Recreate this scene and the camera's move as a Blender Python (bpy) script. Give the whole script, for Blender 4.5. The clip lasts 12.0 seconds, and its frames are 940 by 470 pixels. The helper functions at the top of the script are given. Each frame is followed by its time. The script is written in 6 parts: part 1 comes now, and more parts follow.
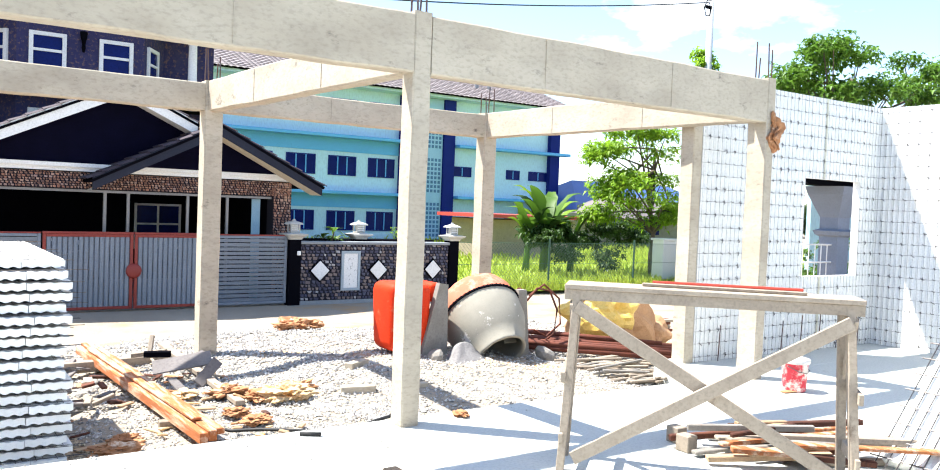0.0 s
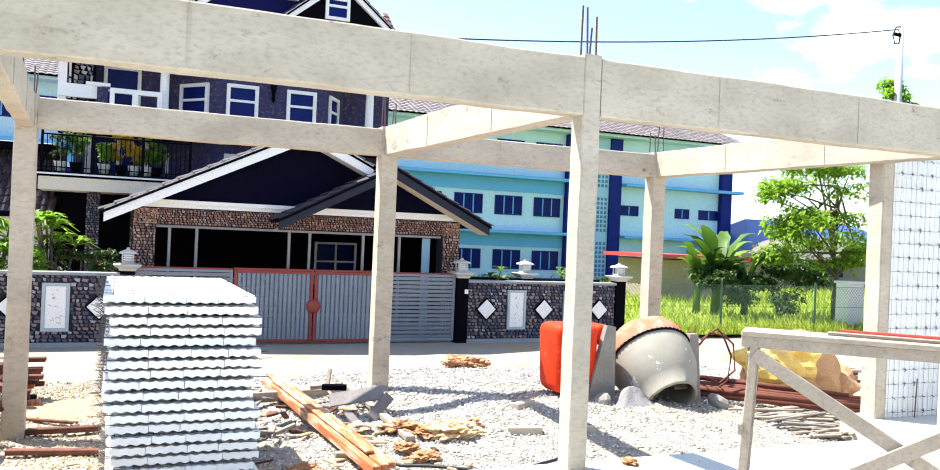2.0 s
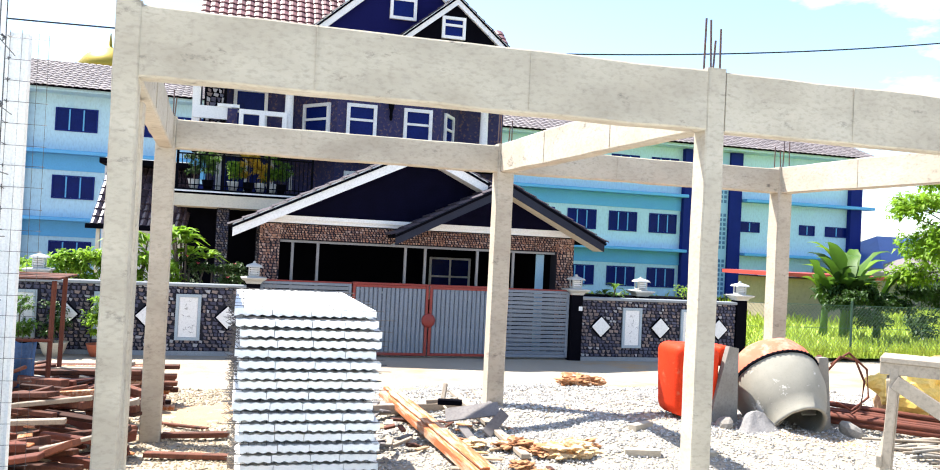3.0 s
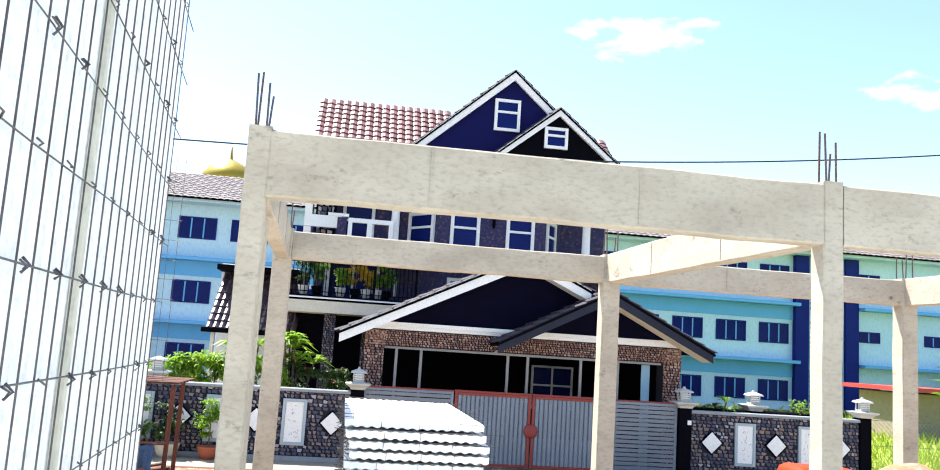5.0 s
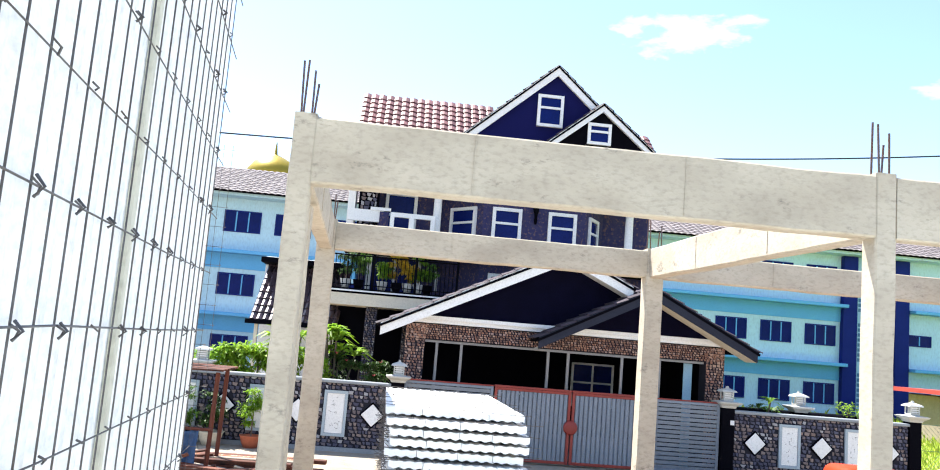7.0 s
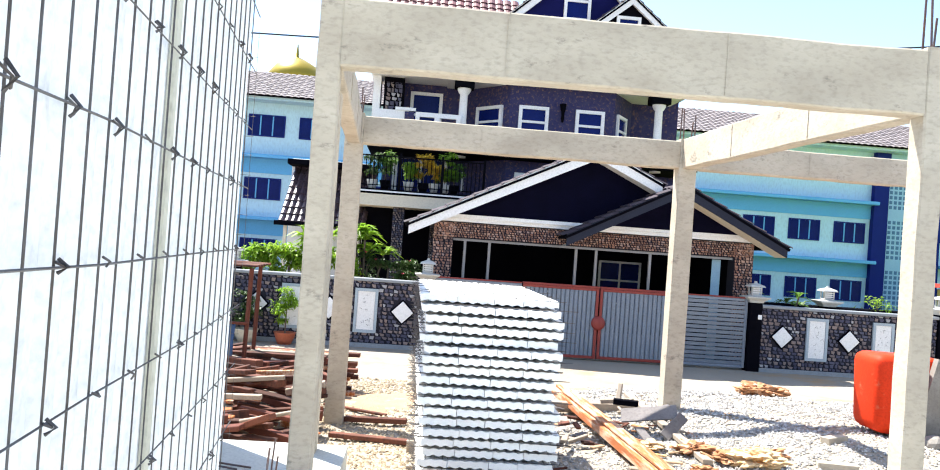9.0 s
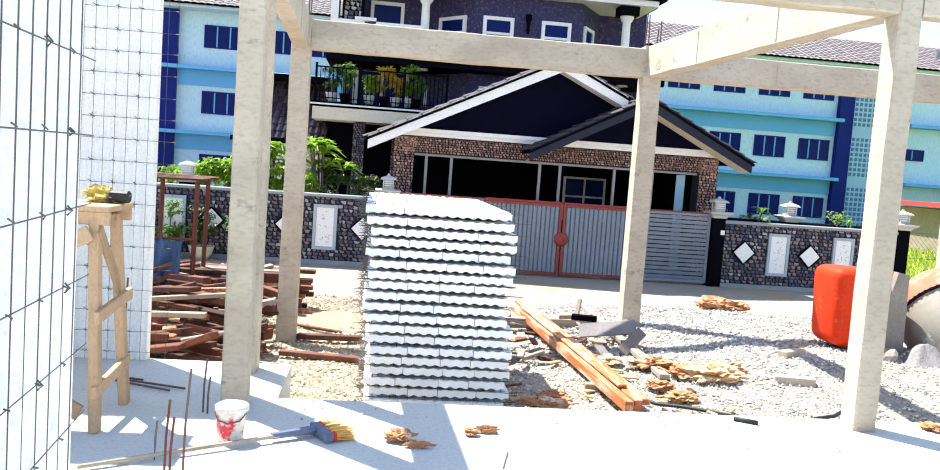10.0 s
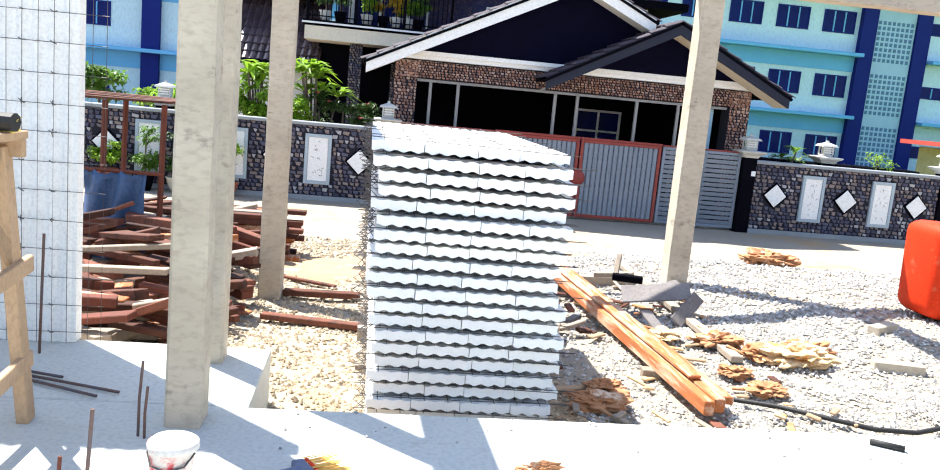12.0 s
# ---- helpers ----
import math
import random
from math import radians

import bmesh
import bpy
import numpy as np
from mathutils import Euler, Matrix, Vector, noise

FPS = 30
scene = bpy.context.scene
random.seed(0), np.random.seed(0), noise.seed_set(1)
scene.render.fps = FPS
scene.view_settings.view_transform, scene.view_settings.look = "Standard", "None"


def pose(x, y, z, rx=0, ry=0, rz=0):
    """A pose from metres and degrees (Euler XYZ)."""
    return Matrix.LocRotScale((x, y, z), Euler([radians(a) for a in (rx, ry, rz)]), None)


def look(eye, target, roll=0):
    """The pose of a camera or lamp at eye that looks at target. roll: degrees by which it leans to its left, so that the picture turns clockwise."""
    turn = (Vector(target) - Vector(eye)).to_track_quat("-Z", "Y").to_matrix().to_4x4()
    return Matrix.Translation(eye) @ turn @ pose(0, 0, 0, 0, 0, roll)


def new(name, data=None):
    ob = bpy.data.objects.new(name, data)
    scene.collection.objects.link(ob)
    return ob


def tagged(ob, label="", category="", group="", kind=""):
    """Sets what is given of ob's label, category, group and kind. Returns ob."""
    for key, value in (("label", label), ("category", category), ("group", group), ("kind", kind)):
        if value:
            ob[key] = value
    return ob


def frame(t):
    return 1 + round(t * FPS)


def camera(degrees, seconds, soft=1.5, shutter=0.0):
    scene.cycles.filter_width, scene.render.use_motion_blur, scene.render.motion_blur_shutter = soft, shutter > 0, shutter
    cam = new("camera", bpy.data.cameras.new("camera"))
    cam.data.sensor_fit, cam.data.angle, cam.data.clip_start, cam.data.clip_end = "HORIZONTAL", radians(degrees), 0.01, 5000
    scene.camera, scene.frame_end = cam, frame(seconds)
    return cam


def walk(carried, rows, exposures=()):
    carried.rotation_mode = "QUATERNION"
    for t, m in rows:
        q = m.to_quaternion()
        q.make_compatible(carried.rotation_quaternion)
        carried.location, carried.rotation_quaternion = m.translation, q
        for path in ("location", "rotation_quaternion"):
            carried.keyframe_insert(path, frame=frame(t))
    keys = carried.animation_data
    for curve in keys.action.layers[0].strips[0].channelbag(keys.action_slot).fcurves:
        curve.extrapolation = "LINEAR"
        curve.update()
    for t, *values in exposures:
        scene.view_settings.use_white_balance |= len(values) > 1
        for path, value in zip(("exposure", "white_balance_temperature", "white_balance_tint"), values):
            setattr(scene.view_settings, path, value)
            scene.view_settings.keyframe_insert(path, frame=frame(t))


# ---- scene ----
cam = camera(58.9, 12.0, soft=1.0)
PATH = [
    (0, (-3.147, -5.557, 1.703), (-2.018, -3.908, 1.634), 2.2),
    (0.5, (-3.114, -5.546, 1.716), (-1.962, -3.914, 1.623), 2.2),
    (1, (-3.137, -5.561, 1.724), (-2.073, -3.868, 1.659), 2.3),
    (1.5, (-3.141, -5.556, 1.728), (-2.209, -3.786, 1.714), 2.4),
    (2, (-3.178, -5.558, 1.726), (-2.397, -3.717, 1.734), 2.4),
    (2.5, (-3.194, -5.545, 1.737), (-2.571, -3.645, 1.757), 2.6),
    (3, (-3.216, -5.536, 1.737), (-2.69, -3.606, 1.77), 2.8),
    (3.2, (-3.227, -5.547, 1.74), (-2.748, -3.606, 1.777), 2.8),
    (4.8, (-3.285, -5.558, 1.789), (-3.008, -3.591, 2.02), 3.6),
    (5, (-3.294, -5.566, 1.795), (-3.019, -3.603, 2.065), 3.7),
    (5.5, (-3.291, -5.565, 1.788), (-3.033, -3.607, 2.105), 4.0),
    (6, (-3.302, -5.568, 1.767), (-3.09, -3.605, 2.088), 4.8),
    (6.5, (-3.299, -5.559, 1.759), (-3.105, -3.594, 2.078), 5.0),
    (7, (-3.298, -5.545, 1.735), (-3.12, -3.57, 1.992), 4.7),
    (8.8, (-3.356, -5.39, 1.629), (-3.227, -3.394, 1.671), 4.3),
    (9, (-3.347, -5.455, 1.607), (-3.208, -3.46, 1.631), 4.1),
    (9.5, (-3.371, -5.427, 1.581), (-3.158, -3.444, 1.439), 2.7),
    (10, (-3.176, -5.119, 1.55), (-2.948, -3.139, 1.384), 4.1),
    (10.5, (-3.252, -4.754, 1.499), (-3.027, -2.778, 1.292), 4.3),
    (11, (-3.347, -4.4, 1.501), (-3.012, -2.453, 1.188), 4.0),
    (11.5, (-3.192, -3.99, 1.49), (-2.896, -2.041, 1.154), 4.8),
    (12, (-3.258, -3.545, 1.484), (-3.004, -1.588, 1.157), 5.3),
]
walk(cam, [(t, look(eye, target, roll)) for t, eye, target, roll in PATH])

# ---- light ----
SUN_ELEV, SUN_AZ = 59.5, 135.0   # azimuth: degrees from +x, anticlockwise
EXPOSURE = 1.6
world = bpy.data.worlds.new("world")
scene.world = world
world.use_nodes = True
wn = world.node_tree
sky = wn.nodes.new("ShaderNodeTexSky")
sky.sky_type, sky.sun_disc = "NISHITA", False
sky.sun_elevation = radians(SUN_ELEV)
sky.sun_rotation = radians(90 - SUN_AZ)
sky.air_density, sky.dust_density, sky.ozone_density = 1.0, 0.6, 2.5
# thin cumulus over the whole dome
wtc = wn.nodes.new("ShaderNodeTexCoord")
wmap = wn.nodes.new("ShaderNodeMapping")
wmap.inputs["Scale"].default_value = (1.0, 1.0, 2.4)
wmap.inputs["Location"].default_value = (0.35, 0.1, 0.2)
wno = wn.nodes.new("ShaderNodeTexNoise")
wno.inputs["Scale"].default_value, wno.inputs["Detail"].default_value, wno.inputs["Roughness"].default_value = 3.2, 8.0, 0.55
wrm = wn.nodes.new("ShaderNodeMapRange")
wrm.inputs["From Min"].default_value, wrm.inputs["From Max"].default_value = 0.575, 0.72
wmx = wn.nodes.new("ShaderNodeMix")
wmx.data_type = "RGBA"
wmx.inputs["B"].default_value = (9.0, 9.0, 9.0, 1)
wn.links.new(wtc.outputs["Generated"], wmap.inputs["Vector"])
wn.links.new(wmap.outputs[0], wno.inputs["Vector"])
wn.links.new(wno.outputs[0], wrm.inputs["Value"])
wn.links.new(wrm.outputs[0], wmx.inputs["Factor"])
wn.links.new(sky.outputs[0], wmx.inputs["A"])
wn.links.new(wmx.outputs["Result"], wn.nodes["Background"].inputs[0])
wn.nodes["Background"].inputs[1].default_value = 0.12
sun = new("sun", bpy.data.lights.new("sun", "SUN"))
sun.data.energy, sun.data.angle, sun.data.color = 5.0, radians(0.5), (1.0, 0.965, 0.90)
sdir = Vector((math.cos(radians(SUN_AZ)) * math.cos(radians(SUN_ELEV)), math.sin(radians(SUN_AZ)) * math.cos(radians(SUN_ELEV)), math.sin(radians(SUN_ELEV))))
sun.rotation_euler = sdir.to_track_quat("Z", "Y").to_euler()
scene.view_settings.exposure = EXPOSURE


# ---- materials ----
def mat(name, col, col2=None, rough=0.8, big=1.5, fine=40.0, mix=0.6, bump=0.2, dist=0.004, metal=0.0, spec=0.3,
        stain=None, stain_at=(0.6, 0.7), stain_scale=3.0, island=0.0, rnd=0.0, stretch=(1, 1, 1), trans=0.0, speck=0.5, palette=None):
    m = bpy.data.materials.new(name)
    m.use_nodes = True
    nt = m.node_tree
    N, L = nt.nodes, nt.links
    b = N["Principled BSDF"]
    b.inputs["Roughness"].default_value, b.inputs["Metallic"].default_value = rough, metal
    b.inputs["Specular IOR Level"].default_value = spec
    geo = N.new("ShaderNodeNewGeometry")
    mp = N.new("ShaderNodeMapping")
    mp.inputs["Scale"].default_value = stretch
    L.new(geo.outputs["Position"], mp.inputs["Vector"])

    def noi(scale, detail=6.0, rough_=0.6):
        n = N.new("ShaderNodeTexNoise")
        n.inputs["Scale"].default_value, n.inputs["Detail"].default_value, n.inputs["Roughness"].default_value = scale, detail, rough_
        L.new(mp.outputs[0], n.inputs["Vector"])
        return n

    def ramp(src, lo, hi):
        r = N.new("ShaderNodeMapRange")
        r.inputs["From Min"].default_value, r.inputs["From Max"].default_value = lo, hi
        L.new(src, r.inputs["Value"])
        return r.outputs[0]

    def mixc(f, a, c):
        x = N.new("ShaderNodeMix")
        x.data_type = "RGBA"
        if isinstance(f, float):
            x.inputs["Factor"].default_value = f
        else:
            L.new(f, x.inputs["Factor"])
        for s, v in (("A", a), ("B", c)):
            if isinstance(v, tuple):
                x.inputs[s].default_value = (*v, 1)
            else:
                L.new(v, x.inputs[s])
        return x.outputs["Result"]

    col2 = col2 or tuple(c * 0.75 for c in col)
    n1, n2 = noi(big), noi(fine, 4.0)
    c = mixc(ramp(n1.outputs[0], 0.5 - mix / 3, 0.5 + mix / 3), col, col2)
    c = mixc(ramp(n2.outputs[0], 0.60 - 0.3 * speck, 1.10 - 0.4 * speck), c, tuple(v * 0.72 for v in col2))
    if stain:
        n3 = noi(stain_scale, 9.0, 0.7)
        c = mixc(ramp(n3.outputs[0], *stain_at), c, stain)
    if palette:
        cr = N.new("ShaderNodeValToRGB")
        cr.color_ramp.interpolation = "CONSTANT"
        while len(cr.color_ramp.elements) < len(palette):
            cr.color_ramp.elements.new(1.0)
        for k, (e, pc) in enumerate(zip(cr.color_ramp.elements, palette)):
            e.position, e.color = k / len(palette), (*pc, 1)
        L.new(geo.outputs["Random Per Island"], cr.inputs[0])
        c = mixc(0.75, c, cr.outputs[0])
    if island or rnd:
        hs = N.new("ShaderNodeHueSaturation")
        if island:
            src, amt = geo.outputs["Random Per Island"], island
        else:
            oi = N.new("ShaderNodeObjectInfo")
            src, amt = oi.outputs["Random"], rnd
        r = N.new("ShaderNodeMapRange")
        r.inputs["To Min"].default_value, r.inputs["To Max"].default_value = 1 - amt, 1 + amt
        L.new(src, r.inputs["Value"])
        L.new(r.outputs[0], hs.inputs["Value"])
        L.new(c, hs.inputs["Color"])
        c = hs.outputs[0]
    L.new(c, b.inputs["Base Color"])
    if bump:
        bp = N.new("ShaderNodeBump")
        bp.inputs["Strength"].default_value, bp.inputs["Distance"].default_value = bump, dist
        L.new(n2.outputs[0], bp.inputs["Height"])
        L.new(bp.outputs[0], b.inputs["Normal"])
    if trans:
        b.inputs["Subsurface Weight"].default_value = 0.0
        tr = N.new("ShaderNodeBsdfTranslucent")
        L.new(c, tr.inputs["Color"])
        ms = N.new("ShaderNodeMixShader")
        ms.inputs[0].default_value = trans
        L.new(b.outputs[0], ms.inputs[1])
        L.new(tr.outputs[0], ms.inputs[2])
        L.new(ms.outputs[0], N["Material Output"].inputs["Surface"])
    return m


CONCRETE = mat("formed_concrete", (0.51, 0.45, 0.355), (0.38, 0.325, 0.25), 0.85, 1.9, 26, 0.55, 0.45, 0.005, stain=(0.10, 0.09, 0.078), stain_at=(0.595, 0.74), stain_scale=6.0, stretch=(.7, .7, 1.4), speck=0.4)
SCREED = mat("floor_screed", (0.57, 0.58, 0.54), (0.49, 0.505, 0.47), 0.9, 0.8, 45, 0.7, 0.25, 0.003, stain=(0.30, 0.28, 0.25), stain_at=(0.62, 0.75), stain_scale=4)
FOAM = mat("foam", (0.82, 0.82, 0.80), (0.77, 0.77, 0.75), 0.9, 2.0, 60, 0.7, 0.2, 0.003, stain=(0.52, 0.44, 0.34), stain_at=(0.70, 0.80), stain_scale=5)
FOAM_STACK = mat("foam_stacked", (0.87, 0.87, 0.85), (0.82, 0.81, 0.78), 0.9, 3.0, 60, 0.7, 0.2, 0.003, rnd=0.05, speck=0.15)
JOINT = mat("panel_joint", (0.62, 0.60, 0.50), (0.52, 0.50, 0.40), 0.9)
WIRE = mat("galvanised_wire", (0.13, 0.13, 0.135), (0.085, 0.07, 0.06), 0.5, 4, 60, metal=0.5, bump=0)
STEEL_DARK = mat("rebar_steel", (0.10, 0.10, 0.12), (0.16, 0.08, 0.05), 0.6, 6, 80, metal=0.6)
RUST = mat("rusty_bar", (0.16, 0.045, 0.025), (0.10, 0.035, 0.025), 0.85, 6, 80)
EARTH = mat("gravelly_earth", (0.30, 0.25, 0.19), (0.38, 0.33, 0.26), 0.95, 0.5, 28, 0.8, 0.9, 0.03, stain=(0.42, 0.26, 0.13), stain_at=(0.54, 0.64), stain_scale=0.35)
STONE = mat("gravel_stone", (0.46, 0.445, 0.415), (0.36, 0.345, 0.325), 0.9, 6, 60, island=0.5)
PEBBLE = mat("cream_pebble", (0.50, 0.42, 0.30), (0.38, 0.29, 0.19), 0.9, 6, 60, island=0.45)
ROAD = mat("worn_road", (0.30, 0.29, 0.27), (0.36, 0.35, 0.32), 0.9, 0.4, 35, 0.7, 0.4, 0.01, stain=(0.40, 0.36, 0.30), stain_at=(0.55, 0.7), stain_scale=0.8)
GRASS = mat("grass", (0.36, 0.46, 0.05), (0.45, 0.50, 0.08), 0.9, 1.0, 20, 0.8, 0.5, 0.05, island=0.3, trans=0.35)
GRASS_GROUND = mat("lawn_earth", (0.24, 0.36, 0.05), (0.30, 0.38, 0.07), 0.95, 0.8, 20, 0.8, 0.6, 0.05)
WOOD_NEW = mat("orange_timber", (0.46, 0.16, 0.05), (0.32, 0.10, 0.036), 0.8, 5, 40, 0.6, 0.5, 0.004, rnd=0.12, stain=(0.58, 0.42, 0.30), stain_at=(0.47, 0.62), stain_scale=3, stretch=(5, .5, 5), speck=0.5)
WOOD_PALE = mat("pale_timber", (0.46, 0.31, 0.19), (0.36, 0.24, 0.14), 0.8, 4, 40, 0.7, 0.3, 0.003, rnd=0.18, stain=(0.22, 0.16, 0.11), stain_at=(0.60, 0.75), stain_scale=5, stretch=(2, 2, 1))
WOOD_OLD = mat("weathered_timber", (0.38, 0.32, 0.25), (0.27, 0.22, 0.17), 0.85, 5, 45, 0.8, 0.4, 0.003, rnd=0.15, stain=(0.15, 0.11, 0.08), stain_at=(0.60, 0.74), stain_scale=6)
WOOD_DARK = mat("reddish_scrap_timber", (0.15, 0.05, 0.028), (0.075, 0.032, 0.022), 0.85, 4, 40, 0.8, 0.4, 0.003, rnd=0.6, stain=(0.035, 0.02, 0.016), stain_at=(0.52, 0.66), stain_scale=5)
PLY = mat("grey_board", (0.22, 0.20, 0.19), (0.16, 0.145, 0.14), 0.85, 5, 40, rnd=0.15)
ORANGE = mat("orange_paint", (0.72, 0.045, 0.008), (0.60, 0.035, 0.008), 0.6, 3, 50, 0.6, 0.3, 0.004, spec=0.15, stain=(0.58, 0.21, 0.11), stain_at=(0.58, 0.80), stain_scale=5)
DRUM_BACK = mat("dusty_orange_steel", (0.66, 0.12, 0.06), (0.52, 0.20, 0.13), 0.75, 3, 50, 0.8, 0.4, 0.005, spec=0.12, stain=(0.50, 0.36, 0.28), stain_at=(0.48, 0.66), stain_scale=4)
DRUM = mat("crusted_drum", (0.34, 0.32, 0.265), (0.26, 0.245, 0.205), 0.8, 4, 45, 0.8, 0.3, 0.004, speck=0.1, stain=(0.60, 0.57, 0.52), stain_at=(0.60, 0.64), stain_scale=4)
STAND = mat("dusty_steel", (0.28, 0.265, 0.24), (0.21, 0.19, 0.165), 0.75, 4, 45, stain=(0.30, 0.14, 0.07), stain_at=(0.66, 0.74), stain_scale=6)
PAPER = mat("cement_bag_paper", (0.33, 0.14, 0.06), (0.46, 0.24, 0.12), 0.9, 8, 60, stain=(0.62, 0.48, 0.36), stain_at=(0.56, 0.64), stain_scale=7)
TARP = mat("yellow_sheet", (0.76, 0.56, 0.20), (0.72, 0.46, 0.08), 0.6, 3, 30, stain=(0.70, 0.55, 0.30), stain_at=(0.60, 0.70), stain_scale=3)
BAGS = mat("sandbag_cloth", (0.50, 0.30, 0.16), (0.38, 0.21, 0.11), 0.9, 4, 60)
RED_PLASTIC = mat("red_plastic", (0.62, 0.03, 0.05), (0.50, 0.03, 0.05), 0.4, 4, 40, stain=(0.66, 0.60, 0.55), stain_at=(0.45, 0.55), stain_scale=8)
WHITE_LID = mat("dusty_white_plastic", (0.70, 0.68, 0.64), (0.60, 0.57, 0.52), 0.6)
BLACK_RUBBER = mat("black_rubber", (0.02, 0.02, 0.02), (0.03, 0.03, 0.03), 0.6, bump=0)
BROOM_BLUE = mat("blue_grey_plastic", (0.12, 0.15, 0.24), (0.09, 0.11, 0.18), 0.5)
BRISTLE = mat("orange_bristle", (0.80, 0.40, 0.06), (0.85, 0.55, 0.15), 0.7, island=0.2)
BLUE_SHEET = mat("blue_plastic_sheet", (0.05, 0.11, 0.24), (0.03, 0.07, 0.16), 0.45, 5, 40)
WHITE = mat("white_paint", (0.80, 0.80, 0.79), (0.74, 0.74, 0.73), 0.6, 1.0, 30, bump=0.05)
CREAM = mat("cream_soffit", (0.72, 0.64, 0.50), (0.66, 0.58, 0.45), 0.7, bump=0.05)
NAVY = mat("navy_paint", (0.006, 0.007, 0.07), (0.005, 0.006, 0.055), 0.7, 1.0, 30, bump=0.05, spec=0.08)
# near-black: real charcoal parts, and the porch's deep shade put into colour
BLACKISH = mat("charcoal_and_deep_shade", (0.0045, 0.0045, 0.0075), (0.003, 0.003, 0.005), 0.9, bump=0.05, spec=0.02)
CHARCOAL = mat("barge_charcoal", (0.022, 0.026, 0.042), (0.018, 0.02, 0.034), 0.6, bump=0.05, spec=0.15)
AQUA = mat("pale_aqua_wall", (0.48, 0.69, 0.78), (0.44, 0.65, 0.75), 0.8, 0.3, 12, 0.6, 0.1, stain=(0.33, 0.56, 0.69), stain_at=(0.58, 0.75), stain_scale=0.5, stretch=(1, 1, 0.4))
LEDGE = mat("ledge_paint", (0.13, 0.42, 0.72), (0.11, 0.38, 0.68), 0.7, 0.6, 20, bump=0.05)
BUILDING_NAVY = mat("building_navy", (0.010, 0.022, 0.17), (0.008, 0.018, 0.14), 0.7, bump=0.05, spec=0.1)
GLASS_DARK = mat("dark_window", (0.004, 0.014, 0.13), (0.003, 0.009, 0.085), 0.25, 1.0, 20, spec=0.08, bump=0)
SCREEN = mat("vent_screen", (0.34, 0.54, 0.68), (0.28, 0.47, 0.62), 0.8)
VENT = mat("vent_hollow", (0.09, 0.20, 0.34), (0.07, 0.16, 0.28), 0.8)
TILE_DARK = mat("dark_roof_tile", (0.06, 0.045, 0.055), (0.04, 0.03, 0.04), 0.75, 2, 40, rnd=0.2, island=0.25)
TILE_DARK_SINGLE = mat("dark_glazed_tile", (0.075, 0.05, 0.06), (0.05, 0.035, 0.045), 0.22, 2, 40, rnd=0.3, spec=0.7)
TILE_RED_SINGLE = mat("clay_tile", (0.22, 0.10, 0.095), (0.17, 0.075, 0.075), 0.5, 2, 40, rnd=0.25)
TILE_RED = mat("clay_roof_tile", (0.22, 0.10, 0.095), (0.17, 0.075, 0.075), 0.5, 2, 40, island=0.25)
TILE_GREY = mat("grey_roof_tile", (0.20, 0.17, 0.165), (0.155, 0.13, 0.13), 0.6, 1, 20, island=0.2)
BLUE_ROOF = mat("blue_metal_roof", (0.06, 0.13, 0.36), (0.05, 0.10, 0.28), 0.4)
RED_ROOF = mat("red_metal_roof", (0.50, 0.07, 0.06), (0.40, 0.06, 0.05), 0.5)
CLAD = mat("stone_cladding", (0.19, 0.14, 0.125), (0.075, 0.075, 0.10), 0.7, 5, 40, 0.9, 0.3, 0.004, spec=0.2, palette=((.04, .046, .085), (.20, .155, .145), (.06, .068, .12), (.15, .125, .135), (.42, .42, .44), (.085, .095, .15), (.27, .21, .19), (.045, .052, .10)))
CLAD_BROWN = mat("brown_stone_cladding", (0.36, 0.20, 0.15), (0.26, 0.16, 0.13), 0.7, 5, 40, 0.9, 0.3, 0.004, spec=0.2, palette=((.32, .16, .115), (.18, .10, .08), (.44, .25, .18), (.13, .09, .09), (.52, .36, .29), (.28, .15, .11), (.40, .30, .28)))
CLAD_GROUT = mat("cladding_bed", (0.025, 0.025, 0.035), (0.018, 0.018, 0.025), 0.85, spec=0.1)
CLAD_UP = mat("slate_purple_wall", (0.018, 0.022, 0.095), (0.06, 0.055, 0.11), 0.8, 7, 24, 0.9, 0.5, 0.012, stain=(0.13, 0.085, 0.095), stain_at=(0.54, 0.60), stain_scale=11, spec=0.12)
GABLE_NAVY = mat("gable_navy_black", (0.0038, 0.0038, 0.016), (0.0026, 0.0026, 0.010), 0.85, 3, 30, bump=0.05, spec=0.04)
CAPPING = mat("grey_capping", (0.28, 0.30, 0.32), (0.22, 0.24, 0.26), 0.6)
PLAQUE_FRAME = mat("plaque_frame", (0.36, 0.43, 0.48), (0.32, 0.38, 0.43), 0.6, bump=0.05)
INK = mat("plaque_relief", (0.30, 0.30, 0.30), (0.22, 0.22, 0.22), 0.7)
GATE_GREY = mat("gate_slat", (0.20, 0.235, 0.29), (0.165, 0.20, 0.25), 0.5, 1.5, 30, bump=0.03, metal=0.2)
GATE_RED = mat("gate_red_frame", (0.27, 0.045, 0.035), (0.22, 0.035, 0.03), 0.45, bump=0.03)
ALU = mat("grey_aluminium", (0.26, 0.26, 0.27), (0.22, 0.22, 0.23), 0.4, metal=0.3, bump=0)
LANTERN = mat("lantern_stone", (0.55, 0.55, 0.52), (0.44, 0.44, 0.42), 0.7)
LEAF = mat("leaf_green", (0.075, 0.17, 0.02), (0.12, 0.23, 0.03), 0.5, 1.5, 12, bump=0, island=0.4, trans=0.4)
